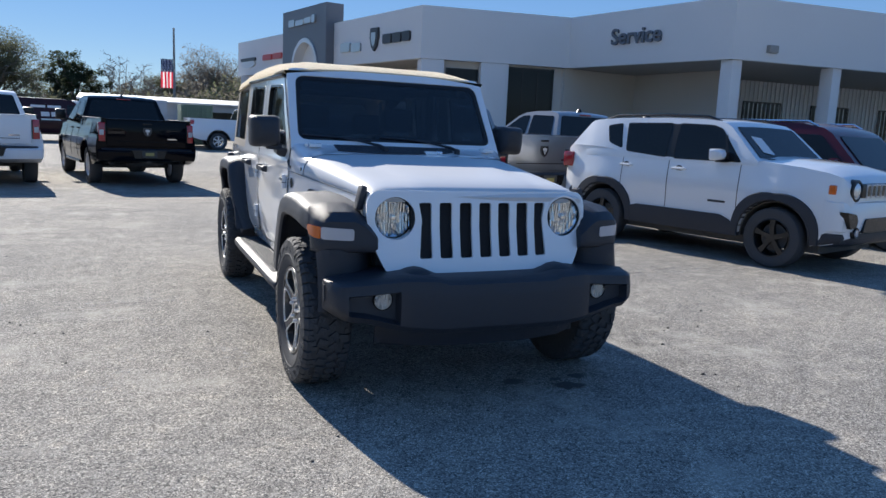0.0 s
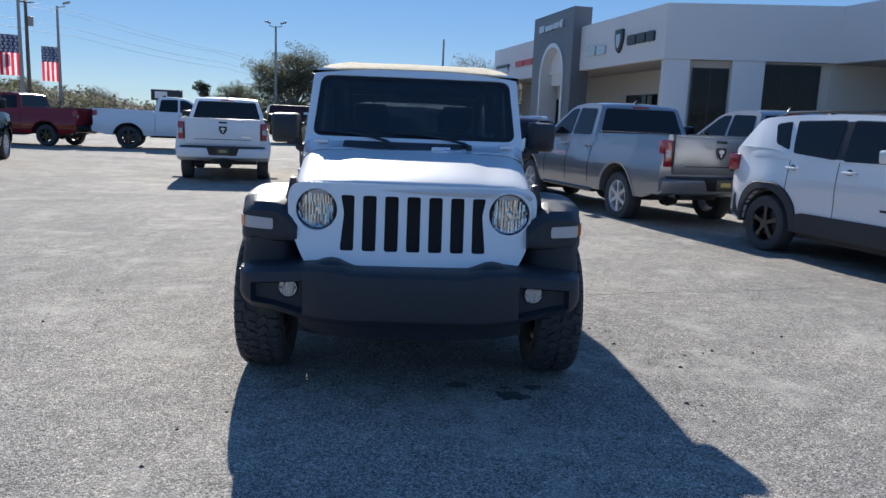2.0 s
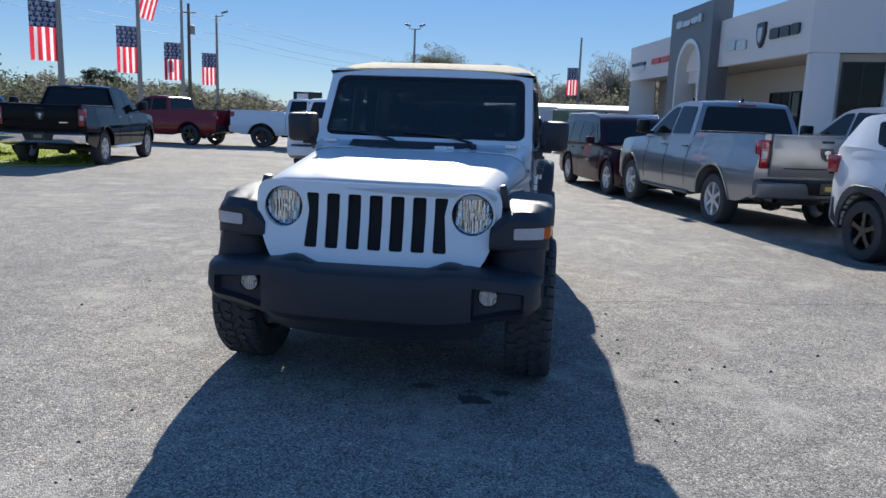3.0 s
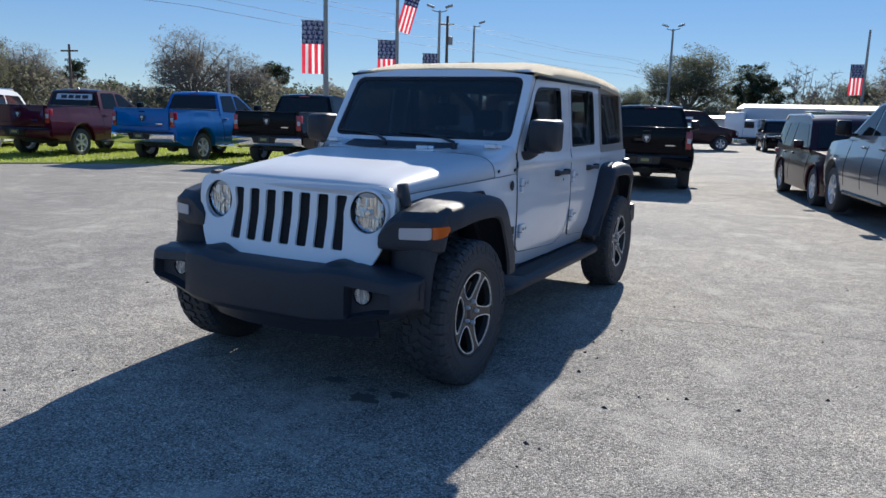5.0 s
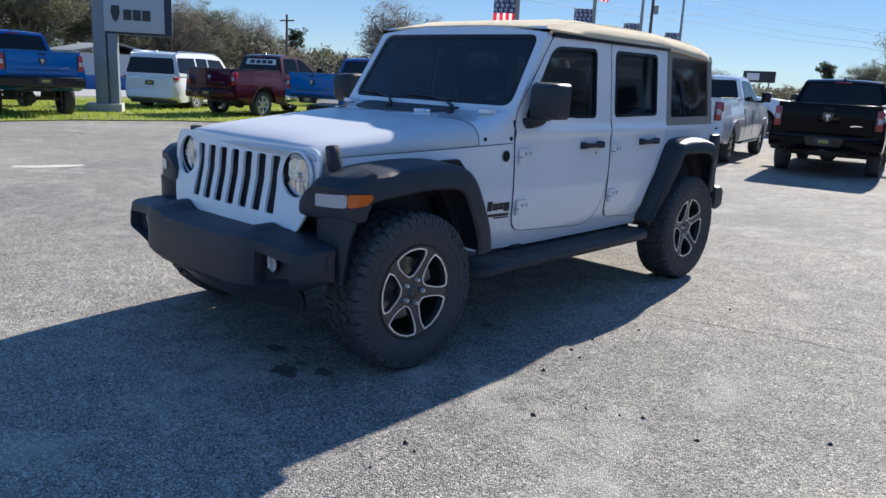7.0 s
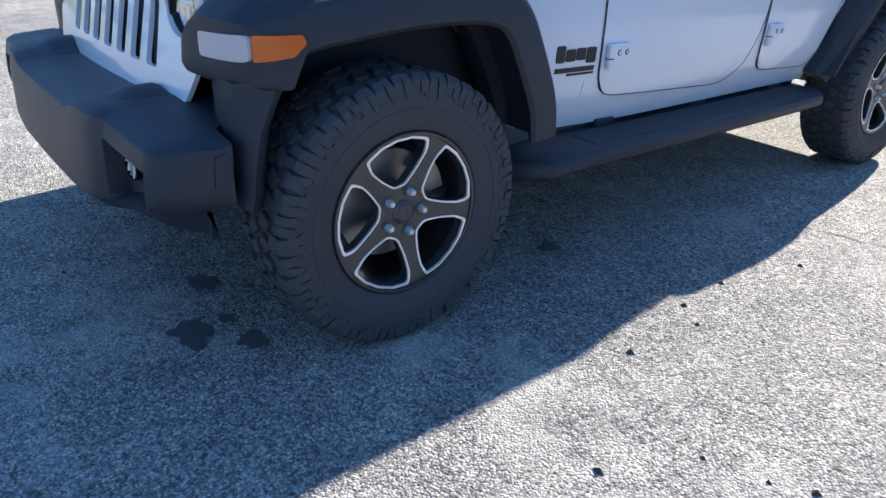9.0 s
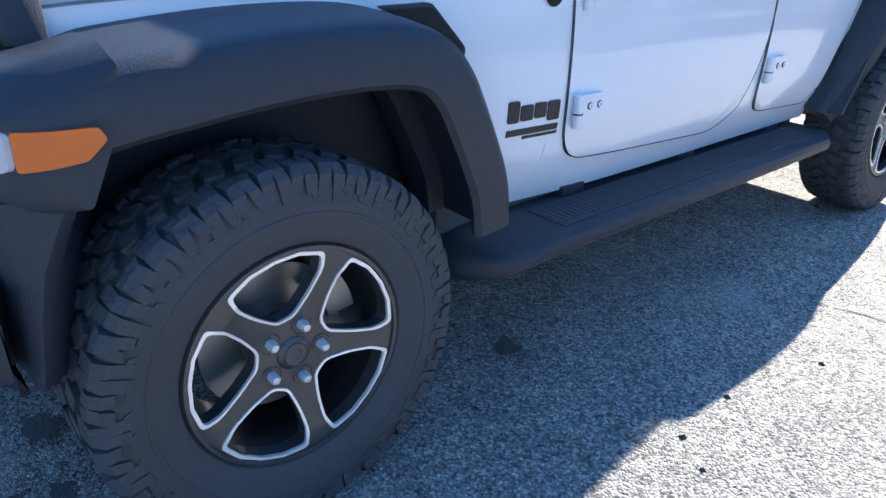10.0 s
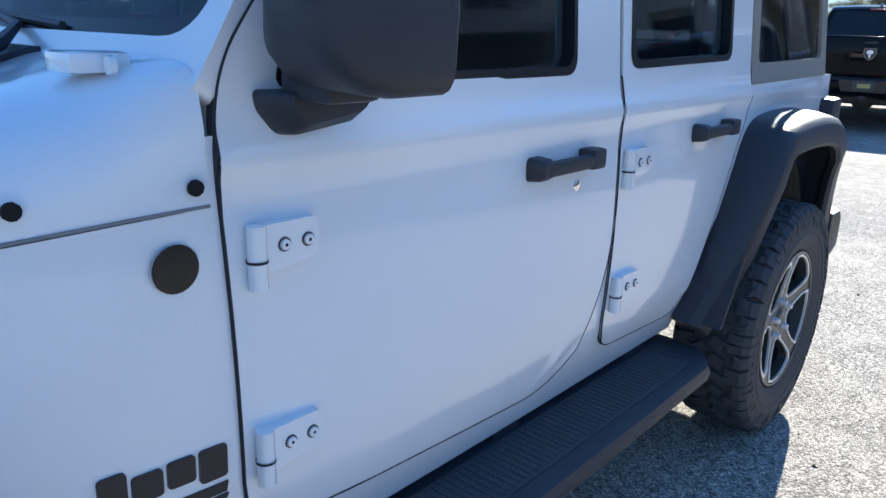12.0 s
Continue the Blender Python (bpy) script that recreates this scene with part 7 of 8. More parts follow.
    part("window", plate(grow(q_win, 0.004), [], lambda u, v: (sx * (jw(u, v) - 0.004 + 0.004 * math.sin(9 * u + 5 * v)), u, v), lambda u, v: (sx * (jw(u, v) - 0.008 + 0.004 * math.sin(9 * u + 5 * v)), u, v), [('u', y) for y in steps(1.3, 1.98, 9)] + [('v', z) for z in steps(1.24, 1.7, 5)]), "jeep_window", qp)
    # mirror
    mir = part("mirror", loft([[(sx * x, y, z) for x, z in rounded([(0.812 + i, 1.268 + i * 1.8), (1.005 - i, 1.262 + i * 1.4), (1.012 - i, 1.470 - i * 0.6), (0.818 + i, 1.474 - i * 0.6)], 0.035)] for y, i in ((-0.555, 0.05), (-0.535, 0.02), (-0.50, 0.004), (-0.46, 0.0), (-0.375, 0.0), (-0.365, 0.008))]), "plastic", jeep, "black plastic door mirror")
    part("mirror_glass", loft([[(sx * x, y, z) for x, z in rounded([(0.832, 1.283), (0.988, 1.28), (0.995, 1.456), (0.838, 1.458)], 0.025)] for y in (-0.368, -0.362)]), "chrome", mir)
    arm = loft([[(sx * x, y, z) for y, z in rounded([(-0.487 + e, 1.198 + f), (-0.37, 1.212 + f), (-0.355, 1.258), (-0.517 + e, 1.262), (-0.512 + e, 1.235)], 0.012)] for x, e, f in ((0.775, 0.0, 0.0), (0.815, 0.004, 0.004), (0.838, 0.02, 0.02))])
    part("mirror_arm", arm, "plastic", mir)
    part("mirror_neck", box(sx * 0.80, sx * 0.90, -0.49, -0.40, 1.25, 1.29, 0.01), "plastic", mir)
    # running board
    s_r = []
    for y, x0, x1, zt in ((-1.00, 0.62, 0.80, 0.425), (-0.985, 0.62, 0.835, 0.43), (-0.90, 0.62, 0.920, 0.440), (-0.885, 0.62, 0.928, 0.443), (-0.76, 0.62, 0.940, 0.455), (0.5, 0.62, 0.940, 0.455), (0.86, 0.62, 0.935, 0.455), (0.94, 0.62, 0.89, 0.45), (0.98, 0.62, 0.80, 0.44)):
        s_r.append([(sx * x0, y, zt), (sx * (x1 - 0.03), y, zt), (sx * (x1 - 0.008), y, zt - 0.012), (sx * x1, y, zt - 0.03), (sx * (x1 - 0.006), y, zt - 0.055), (sx * (x1 - 0.03), y, zt - 0.072), (sx * x0, y, zt - 0.06)])
    board = part("running_board", loft(s_r), "plastic", jeep, sharp=35)
    part("step_pad", box(sx * 0.755, sx * 0.895, -0.66, 0.80, 0.453, 0.4585, 0.002), "step_pad", board)
    ribs = bmesh.new()
    for k in range(72):
        y = -0.65 + k * 0.02
        add_box(ribs, sx * 0.765, sx * 0.885, y, y + 0.012, 0.4575, 0.4600)
    part("tread_ribs", ribs, "step_pad", board)
    for y in (-0.45, 0.15, 0.75):
        part("bracket", box(sx * 0.50, sx * 0.745, y - 0.05, y + 0.05, 0.44, 0.485, 0.006), "plastic", board)
    part("rocker", box(sx * 0.44, sx * 0.70, -0.95, 1.0, 0.40, 0.56, 0.01), "well", jeep)
    # badge of plain bars, side vent, blanking plug
    for y0, y1, z0, z1 in ((-0.765, -0.728, 0.722, 0.780), (-0.722, -0.680, 0.724, 0.766), (-0.674, -0.634, 0.726, 0.768), (-0.628, -0.586, 0.714, 0.768)):
        part("badge_bar", plate(rounded([(y0, z0), (y1, z0), (y1, z1), (y0, z1)], 0.007), [], lambda u, v: (sx * (jw(u, v) + 0.004), u, v), lambda u, v: (sx * (jw(u, v) - 0.002), u, v)), "badge_print", jeep)
    for y0, y1, z0, z1 in ((-0.766, -0.588, 0.686, 0.703), (-0.71, -0.588, 0.674, 0.682)):
        part("badge_bar", plate([(y0, z0), (y1, z0), (y1 + 0.003, z1), (y0 + 0.003, z1)], [], lambda u, v: (sx * (jw(u, v) + 0.003), u, v), lambda u, v: (sx * (jw(u, v) - 0.002), u, v)), "badge_print", jeep)
    vent = rounded([(-1.15, 1.035), (-1.015, 1.037), (-0.918, 0.930), (-0.938, 0.872), (-1.04, 0.985)], 0.012)
    vt = part("fender_vent", plate(vent, [], lambda u, v: (sx * (jw(u, v) + 0.014), u, v), lambda u, v: (sx * (jw(u, v) - 0.006), u, v)), "plastic", jeep)
    part("vent_mesh", plate(grow(vent, -0.012), [], lambda u, v: (sx * (jw(u, v) + 0.0155), u, v), lambda u, v: (sx * (jw(u, v) + 0.012), u, v)), "mesh_insert", vt)
    part("blanking_plug", lathe([(0.0, 0.0), (0.030, 0.0), (0.033, 0.003), (0.0, 0.004)], 24, 'X', (sx * (jw(-0.641, 1.041) + (0.002 if sx > 0 else 0.006)), -0.641, 1.041)), "trim", jeep)
    # windscreen hinges and tail lamps
    part("windscreen_hinge", box(sx * 0.585, sx * 0.665, -0.70, -0.62, 1.278, 1.306, 0.010), "jeep_paint", jeep)
    tl = part("tail_lamp", box(sx * 0.66, sx * 0.835, 2.04, 2.16, 0.90, 1.12, 0.025), "plastic", jeep)
    part("lens", box(sx * 0.69, sx * 0.81, 2.15, 2.17, 0.925, 1.095, 0.015), "red_lamp", tl)

# windscreen frame, glass, wipers
WS0, WS1 = Vector((0, -0.585, 1.255)), Vector((0, -0.235, 1.80))
ws_dir = (WS1 - WS0).normalized()
ws_n = Vector((0, ws_dir.z, -ws_dir.y)) * -1


def on_screen(u, v, o):
    p = WS0 + ws_dir * v + ws_n * o
    return (u, p.y - 0.035 * (1 - (u / 0.78) ** 2), p.z)


L_ = (WS1 - WS0).length
fr = rounded([(-0.765, 0), (0.765, 0), (0.735, L_), (-0.735, L_)], [0.02, 0.02, 0.06, 0.06], 5)
gl = rounded([(-0.712, 0.075), (0.712, 0.075), (0.682, L_ - 0.058), (-0.682, L_ - 0.058)], 0.075, 6)
cutsw = [('u', x) for x in steps(-0.76, 0.76, 9)]
wsf = part("windscreen_frame", plate(fr, [gl], lambda u, v: on_screen(u, v, 0.012), lambda u, v: on_screen(u, v, -0.05), cutsw), "jeep_paint", jeep, sharp=40)
part("windscreen_border", plate(grow(gl, 0.003), [grow(gl, -0.030)], lambda u, v: on_screen(u, v, 0.004), lambda u, v: on_screen(u, v, -0.006), cutsw), "trim", wsf)
part("windscreen", plate(grow(gl, -0.002), [], lambda u, v: on_screen(u, v, 0.001), lambda u, v: on_screen(u, v, -0.004), cutsw), "windscreen", wsf)
for xb, yb in ((-0.16, -0.735), (0.375, -0.715)):
    tip = on_screen(xb - 0.32, 0.105, 0.014)
    mid = on_screen(xb - 0.15, 0.075, 0.022)
    w = part("wiper", tube([(xb, yb, 1.285), (xb - 0.03, yb + 0.05, 1.305), mid, tip], [0.014, 0.011, 0.008, 0.006], 6), "plastic", jeep)
    part("pivot", lathe([(0.0, 1.255), (0.022, 1.26), (0.02, 1.295), (0.0, 1.302)], 12, 'Z', (xb, yb, 0)), "plastic", w)
    part("blade", tube([on_screen(xb - 0.02, 0.085, 0.010), on_screen(xb - 0.25, 0.10, 0.012), on_screen(xb - 0.52, 0.115, 0.010)], 0.007, 6), "plastic", w)
part("windscreen_sticker", plate([(0.50, 0.12), (0.57, 0.12), (0.57, 0.15), (0.50, 0.15)], [], lambda u, v: on_screen(u, v, -0.006), lambda u, v: on_screen(u, v, -0.008)), "paper", wsf, "small white paper sticker")
for x in (-0.68, 0.68):
    part("frame_bolt", lathe([(0.0, 0.0), (0.012, 0.0), (0.012, 0.008), (0.0, 0.009)], 12, 'Y', (x, -0.66, 1.29)), "jeep_paint", wsf)

# soft top
roof_rings = []
R_Z = smooth_curve([(-0.275, 1.806), (-0.24, 1.820), (-0.1, 1.848), (0.1, 1.870), (0.4, 1.882), (0.7, 1.884), (1.3, 1.868), (1.75, 1.840), (1.95, 1.806), (2.04, 1.765), (2.09, 1.70)])
for y in [-0.275, -0.262, -0.24, -0.18, -0.1, 0.0, 0.1, 0.2, 0.3, 0.5, 0.7, 0.9, 1.1, 1.2, 1.3, 1.4, 1.5, 1.6, 1.7, 1.78, 1.85, 1.92, 1.98, 2.04, 2.07, 2.09]:
    z = R_Z(y)
    wob = 0.006 * math.sin(7 * y) + 0.004 * math.sin(17 * y + 1)
    sag = 0.012 * math.sin(3.2 * y + 0.5) if 0.1 < y < 1.9 else 0
    hw = 0.742 if y < 1.9 else 0.742 - 0.05 * (y - 1.9) / 0.19
    edge = line_curve([(-0.275, 1.775), (0.4, 1.765), (1.15, 1.755), (1.5, 1.735), (2.09, 1.69)])(y)
    half_ring = [(hw + 0.012, edge), (hw + 0.016, edge + 0.012), (hw - 0.006 + wob, z - 0.062 + 0.2 * wob), (hw - 0.045 + 0.5 * wob, z - 0.030), (hw - 0.10, z - 0.012 + 0.4 * wob), (hw * 0.7, z + 0.004 + wob), (hw * 0.35, z + 0.008 + sag * 0.3), (0, z + 0.01 + sag * 0.4)]
    full = [(x, y, zz) for x, zz in half_ring] + [(-x, y, zz) for x, zz in reversed(half_ring[:-1])]
    roof_rings.append(full + [(-hw, y, edge), (-hw * 0.5, y, edge + 0.02), (hw * 0.5, y, edge + 0.02), (hw, y, edge)])
top_ob = part("soft_top", loft(roof_rings), "soft_top", jeep, "tan canvas soft top with slight sag", sharp=50)
for sx in (-1, 1):
    part("roof_seal", box(sx * 0.728, sx * 0.7595, -0.22, 1.245, 1.744, 1.7655, 0.004), "trim", jeep)
    part("roof_piping", tube([(sx * 0.66, y, R_Z(y) - 0.017) for y in (-0.24, 0.1, 0.5, 0.9, 1.3, 1.7, 1.95)], 0.006, 6), "soft_top", top_ob)
rear_pts = [(-0.72, 1.20), (0.72, 1.20), (0.70, 1.72), (-0.70, 1.72)]
part("rear_curtain", plate(rear_pts, [rounded([(-0.58, 1.27), (0.58, 1.27), (0.55, 1.64), (-0.55, 1.64)], 0.05)], lambda u, v: (u, 2.10 - 0.02 * (v - 1.2), v), lambda u, v: (u, 2.09 - 0.02 * (v - 1.2), v)), "soft_side", jeep)
part("rear_window", plate(rounded([(-0.59, 1.26), (0.59, 1.26), (0.56, 1.65), (-0.56, 1.65)], 0.05), [], lambda u, v: (u, 2.094 - 0.02 * (v - 1.2), v), lambda u, v: (u, 2.090 - 0.02 * (v - 1.2), v)), "jeep_window", jeep)
rb = [[(x, 2.14 + d - c, z) for z, d in ((0.50, 0.05), (0.53, 0.14), (0.64, 0.14), (0.68, 0.10), (0.68, 0.0), (0.50, 0.0))] for x, c in ((-0.90, 0.10), (-0.84, 0.02), (-0.5, 0.0), (0.5, 0.0), (0.84, 0.02), (0.90, 0.10))]
part("rear_bumper", loft(rb), "plastic", jeep)

# cabin
part("dashboard", loft([[(x, y, z) for y, z in ((-0.60, 1.0), (-0.60, 1.20), (-0.45, 1.235), (-0.25, 1.20), (-0.20, 1.12), (-0.24, 0.85))] for x in (-0.70, -0.3, 0.3, 0.70)]), "plastic", jeep)
sw = bmesh.new()
add_lathe(sw, [(0.175, -0.014), (0.189, 0.0), (0.175, 0.014), (0.161, 0.0)], 28, 'Z', closed=True)
add_box(sw, -0.17, 0.17, -0.02, 0.02, -0.02, 0.0)
add_box(sw, -0.02, 0.02, -0.17, 0.0, -0.02, 0.0)
add_lathe(sw, [(0.0, -0.03), (0.06, -0.03), (0.055, 0.012), (0.0, 0.018)], 18, 'Z')
bmesh.ops.transform(sw, matrix=Matrix.Translation((0.37, -0.08, 1.16)) @ pose(0, 0, 0, 62, 0, 0), verts=sw.verts)
part("steering_wheel", sw, "trim", jeep)
for x in (-0.36, 0.36):
    seat_row(jeep, 0.42, x, 0.86, 0.50)
    seat_row(jeep, 1.32, x, 0.86, 0.46)
for sx in (-1, 1):
    part("roll_bar", tube([(sx * 0.60, -0.25, 1.70), (sx * 0.62, 0.30, 1.73), (sx * 0.62, 0.45, 1.73), (sx * 0.64, 0.50, 1.3), (sx * 0.66, 0.52, 0.8)], 0.04, 10), "plastic", jeep)
    part("roll_bar", tube([(sx * 0.62, 0.45, 1.73), (sx * 0.62, 1.2, 1.73), (sx * 0.64, 1.7, 1.55), (sx * 0.66, 1.9, 1.2)], 0.04, 10), "plastic", jeep)
part("roll_bar", tube([(-0.62, 0.45, 1.73), (0.62, 0.45, 1.73)], 0.04, 10), "plastic", jeep)
part("roll_bar", tube([(-0.62, 1.3, 1.72), (0.62, 1.3, 1.72)], 0.035, 10), "plastic", jeep)
part("headliner", box(-0.70, 0.70, -0.18, 1.98, 1.748, 1.758, 0.003), "seat", jeep)
part("interior_mirror", box(-0.12, 0.12, -0.30, -0.27, 1.62, 1.69, 0.015), "trim", jeep)
part("sun_visor", box(-0.62, -0.15, -0.24, -0.10, 1.735, 1.75, 0.005), "seat", jeep)
part("sun_visor", box(0.15, 0.62, -0.24, -0.10, 1.735, 1.75, 0.005), "seat", jeep)


# ---- wheels of the off-road car ----
def rim_hole(mid, n=6):
    """One of the five rounded openings of the alloy, in wheel-plane (a, b)."""
    def pol(r, deg):
        a = radians(mid + deg)
        return (r * math.cos(a), r * math.sin(a))
    pts = [pol(0.086, -12), pol(0.133, -25), pol(0.183, -28.5), pol(0.2215, -26.5)] + [pol(0.2255, d) for d in (-13, 0, 13)] + [pol(0.2215, 26.5), pol(0.183, 28.5), pol(0.133, 25), pol(0.086, 12)]
    return rounded(pts, [0.012, 0.02, 0.01, 0.012, 0, 0, 0, 0.012, 0.01, 0.02, 0.012], 4)


def off_road_wheel():
    """Mud-terrain tyre with shoulder and tread lugs on a grey five-spoke alloy with machined edges. Outer face towards +x."""
    prof = [(0.232, -0.085), (0.250, -0.110), (0.285, -0.124), (0.330, -0.127), (0.365, -0.122), (0.385, -0.113), (0.3945, -0.098), (0.3955, 0.098), (0.385, 0.113), (0.365, 0.122), (0.330, 0.127), (0.285, 0.124), (0.250, 0.110), (0.232, 0.085)]
    wheel = link_mesh("wheel", lathe(prof, 56, 'X', closed=True), "tyre", 30)
    lugs = bmesh.new()
    rng = random.Random(11)
    n = 42
    for k in range(n):
        a0 = math.tau * k / n
        for side in (-1, 1):
            a = a0 + (0.5 * math.tau / n if side < 0 else 0) + rng.uniform(-0.010, 0.010)
            m = Matrix.Rotation(a, 4, 'X')
            pitch = math.tau * 0.39 / n
            for half in (0, 1):
                # two uneven blocks a pitch, wrapping over the shoulder to different depths
                c0 = (half - 0.5) * 0.5 * pitch + rng.uniform(-0.002, 0.002)
                w = pitch * 0.222 * rng.uniform(0.88, 1.08)
                foot = (0.338, 0.358)[(k + half) % 2] + rng.uniform(-0.007, 0.007)
                inn = (0.060, 0.082)[(k + half) % 2] + rng.uniform(-0.006, 0.006)
                top = 0.4065 - rng.uniform(0.0, 0.002)
                zig = rng.uniform(0.003, 0.009) * (1 if half else -1)
                kink = {0: 0.0, 1: 0.0, 2: zig, 3: zig * 0.2, 4: -zig * 0.8, 5: -zig * 0.8}
                prof_l = [(inn, 0.384), (inn, top), (0.106, top - 0.003), (0.1245, 0.386), (0.1300 - rng.uniform(0, 0.002), foot), (0.116, foot - 0.004)]
                add_loft(lugs, [[m @ Vector((side * x, c0 + s * w * (1 - 0.12 * (i > 3)) + kink[i], z)) for i, (x, z) in enumerate(prof_l)] for s in (-1, -0.8, 0.8, 1)])
            # small biter between the blocks, lower on the sidewall
            z0 = rng.uniform(0.328, 0.338)
            add_loft(lugs, [[m @ Vector((side * x, s * 0.011 + q, z)) for x, z, q in ((0.120, z0, 0.004), (0.1275, z0 + 0.003, 0.004), (0.1275, z0 + 0.017, -0.004), (0.120, z0 + 0.020, -0.004))] for s in (-1, 1)])
        for off, ph, ww, sl in ((-0.030, 0.25, 0.021, 0.5), (0.030, 0.75, 0.021, -0.5)):
            m = Matrix.Rotation(a0 + ph * math.tau / n, 4, 'X')
            c, s_ = math.cos(sl), math.sin(sl)
            quad = [(-0.022, -ww), (0.024, -ww * 0.7), (0.020, ww), (-0.026, ww * 0.8)]
            add_loft(lugs, [[m @ Vector((off + x * c - y * s_, x * s_ + y * c, z)) for x, y in quad] for z in (0.388, 0.4072)])
    tread = link_mesh("tread", lugs, "rubber", 30)
    tread.parent = wheel
    part("sidewall_ring", lathe([(0.306, 0.1225), (0.309, 0.1280), (0.314, 0.1282), (0.317, 0.1250)], 56, 'X'), "tyre", wheel)
    holes = [rim_hole(100 + 72 * k) for k in range(5)]

    def dish(u, v, o=0.0):
        r = math.hypot(u, v)
        return (0.106 + o - 0.034 * max(0.0, 1 - r / 0.20) ** 0.8 * (1 if r > 0.05 else 1), u, v)
    circle = [(0.2345 * math.cos(math.tau * k / 48), 0.2345 * math.sin(math.tau * k / 48)) for k in range(48)]
    rim = part("rim", plate(circle, holes, lambda u, v: dish(u, v), lambda u, v: (dish(u, v)[0] - 0.035, u * 0.985, v * 0.985)), "rim_grey", wheel, "dark grey five-spoke alloy rim", sharp=40)
    for h in holes:
        cx, cy = sum(p[0] for p in h) / len(h), sum(p[1] for p in h) / len(h)
        inner = [(cx + (x - cx) * 0.985, cy + (y - cy) * 0.985) for x, y in h]
        outer_h = [(cx + (x - cx) * 1.08, cy + (y - cy) * 1.07) for x, y in h]
        part("machined_edge", plate(outer_h, [inner], lambda u, v: dish(u, v, 0.0035), lambda u, v: dish(u, v, -0.004)), "machined", rim)
    part("rim_lip", lathe([(0.2315, 0.106), (0.2335, 0.112), (0.241, 0.112), (0.246, 0.101), (0.2335, 0.086)], 56, 'X', closed=True), "rim_grey", rim)
    part("barrel", lathe([(0.229, 0.095), (0.218, 0.05), (0.205, -0.08), (0.222, -0.09)], 40, 'X'), "rim_black", rim)
    part("brake_disc", lathe([(0.0, 0.02), (0.07, 0.022), (0.075, 0.0), (0.165, 0.0), (0.165, -0.024), (0.0, -0.024)], 36, 'X'), "disc", rim)
    cal = bmesh.new()
    add_loft(cal, [[(x, r * math.cos(a), r * math.sin(a)) for a in [radians(8 + 6 * k) for k in range(9)] for r in (0.185,)] + [(x, 0.12 * math.cos(a), 0.12 * math.sin(a)) for a in [radians(56 - 6 * k) for k in range(9)]] for x in (-0.05, 0.03)])
    part("brake_caliper", cal, "disc", rim)
    part("centre_cap", lathe([(0.0, 0.092), (0.012, 0.092), (0.014, 0.094), (0.024, 0.094), (0.026, 0.091), (0.034, 0.089), (0.039, 0.083), (0.041, 0.062), (0.0, 0.06)], 28, 'X'), "rim_grey", rim)
    for k in range(5):
        a = radians(70 + 72 * k)
        part("lug_nut", lathe([(0.0, 0.108), (0.008, 0.107), (0.0120, 0.100), (0.0120, 0.066), (0.0, 0.064)], 6, 'X', (0, 0.0635 * math.cos(a), 0.0635 * math.sin(a))), "rim", rim)
        part("nut_seat", lathe([(0.012, 0.080), (0.0225, 0.0850), (0.0240, 0.078)], 18, 'X', (0, 0.0635 * math.cos(a), 0.0635 * math.sin(a))), "rim_black", rim)
    return wheel


first = off_road_wheel()
first.parent = jeep
first.matrix_basis = pose(0.83, FW, WR, 0, 0, 0)
for x, y, rx, rz in ((0.83, RW, 31, 0), (-0.83, FW, 12, 180), (-0.83, RW, 50, 180)):
    copy_thing(first, pose(x, y, WR, 0, 0, rz) @ pose(0, 0, 0, rx, 0, 0))
jeep.matrix_basis = pose(2.165, 5.713, 0)

# ---- trees and distance ----
def limb(bm, a, b, r0, r1, rng, bend=0.12):
    a, b = Vector(a), Vector(b)
    d = b - a
    mid = a + d * 0.5 + Vector((rng.uniform(-1, 1), rng.uniform(-1, 1), rng.uniform(-0.3, 0.8))) * d.length * bend
    rings = []
    for t, r in ((0, r0), (0.5, (r0 + r1) / 2), (1, r1)):
        p = a * (1 - t) ** 2 + mid * 2 * t * (1 - t) + b * t * t
        s = d.cross(Vector((0, 0, 1)))
        s = s.normalized() if s.length > 1e-3 else Vector((1, 0, 0))
        u = s.cross(d).normalized()
        rings.append([p + r * (math.cos(k * math.tau / 5) * s + math.sin(k * math.tau / 5) * u) for k in range(5)])
    add_loft(bm, rings)


def leaf_cloud(name, centres, n, size, rng, mat, flat=0.6):
    """Small bent leaf sprays scattered round the twig ends."""
    vs, fs = [], []
    for i in range(n):
        c, r = centres[i % len(centres)]
        while True:
            o = Vector((rng.uniform(-1, 1), rng.uniform(-1, 1), rng.uniform(-1, 1)))
            if 0.15 < o.length < 1:
                break
        p = Vector(c) + Vector((o.x * r, o.y * r, o.z * r * flat))
        ax = Vector((rng.uniform(-1, 1), rng.uniform(-1, 1), rng.uniform(-0.6, 0.6))).normalized()
        bx = ax.cross(Vector((rng.uniform(-1, 1), rng.uniform(-1, 1), 1))).normalized()
        s = size * rng.uniform(0.5, 1.3)
        k = len(vs)
        vs += [tuple(p - ax * s), tuple(p + bx * s * 0.45), tuple(p + ax * s), tuple(p - bx * s * 0.45)]
        fs.append((k, k + 1, k + 2, k + 3))
    me = bpy.data.meshes.new(name)
    me.from_pydata(vs, [], fs)
    me.materials.append(M[mat])
    return new(name, me)


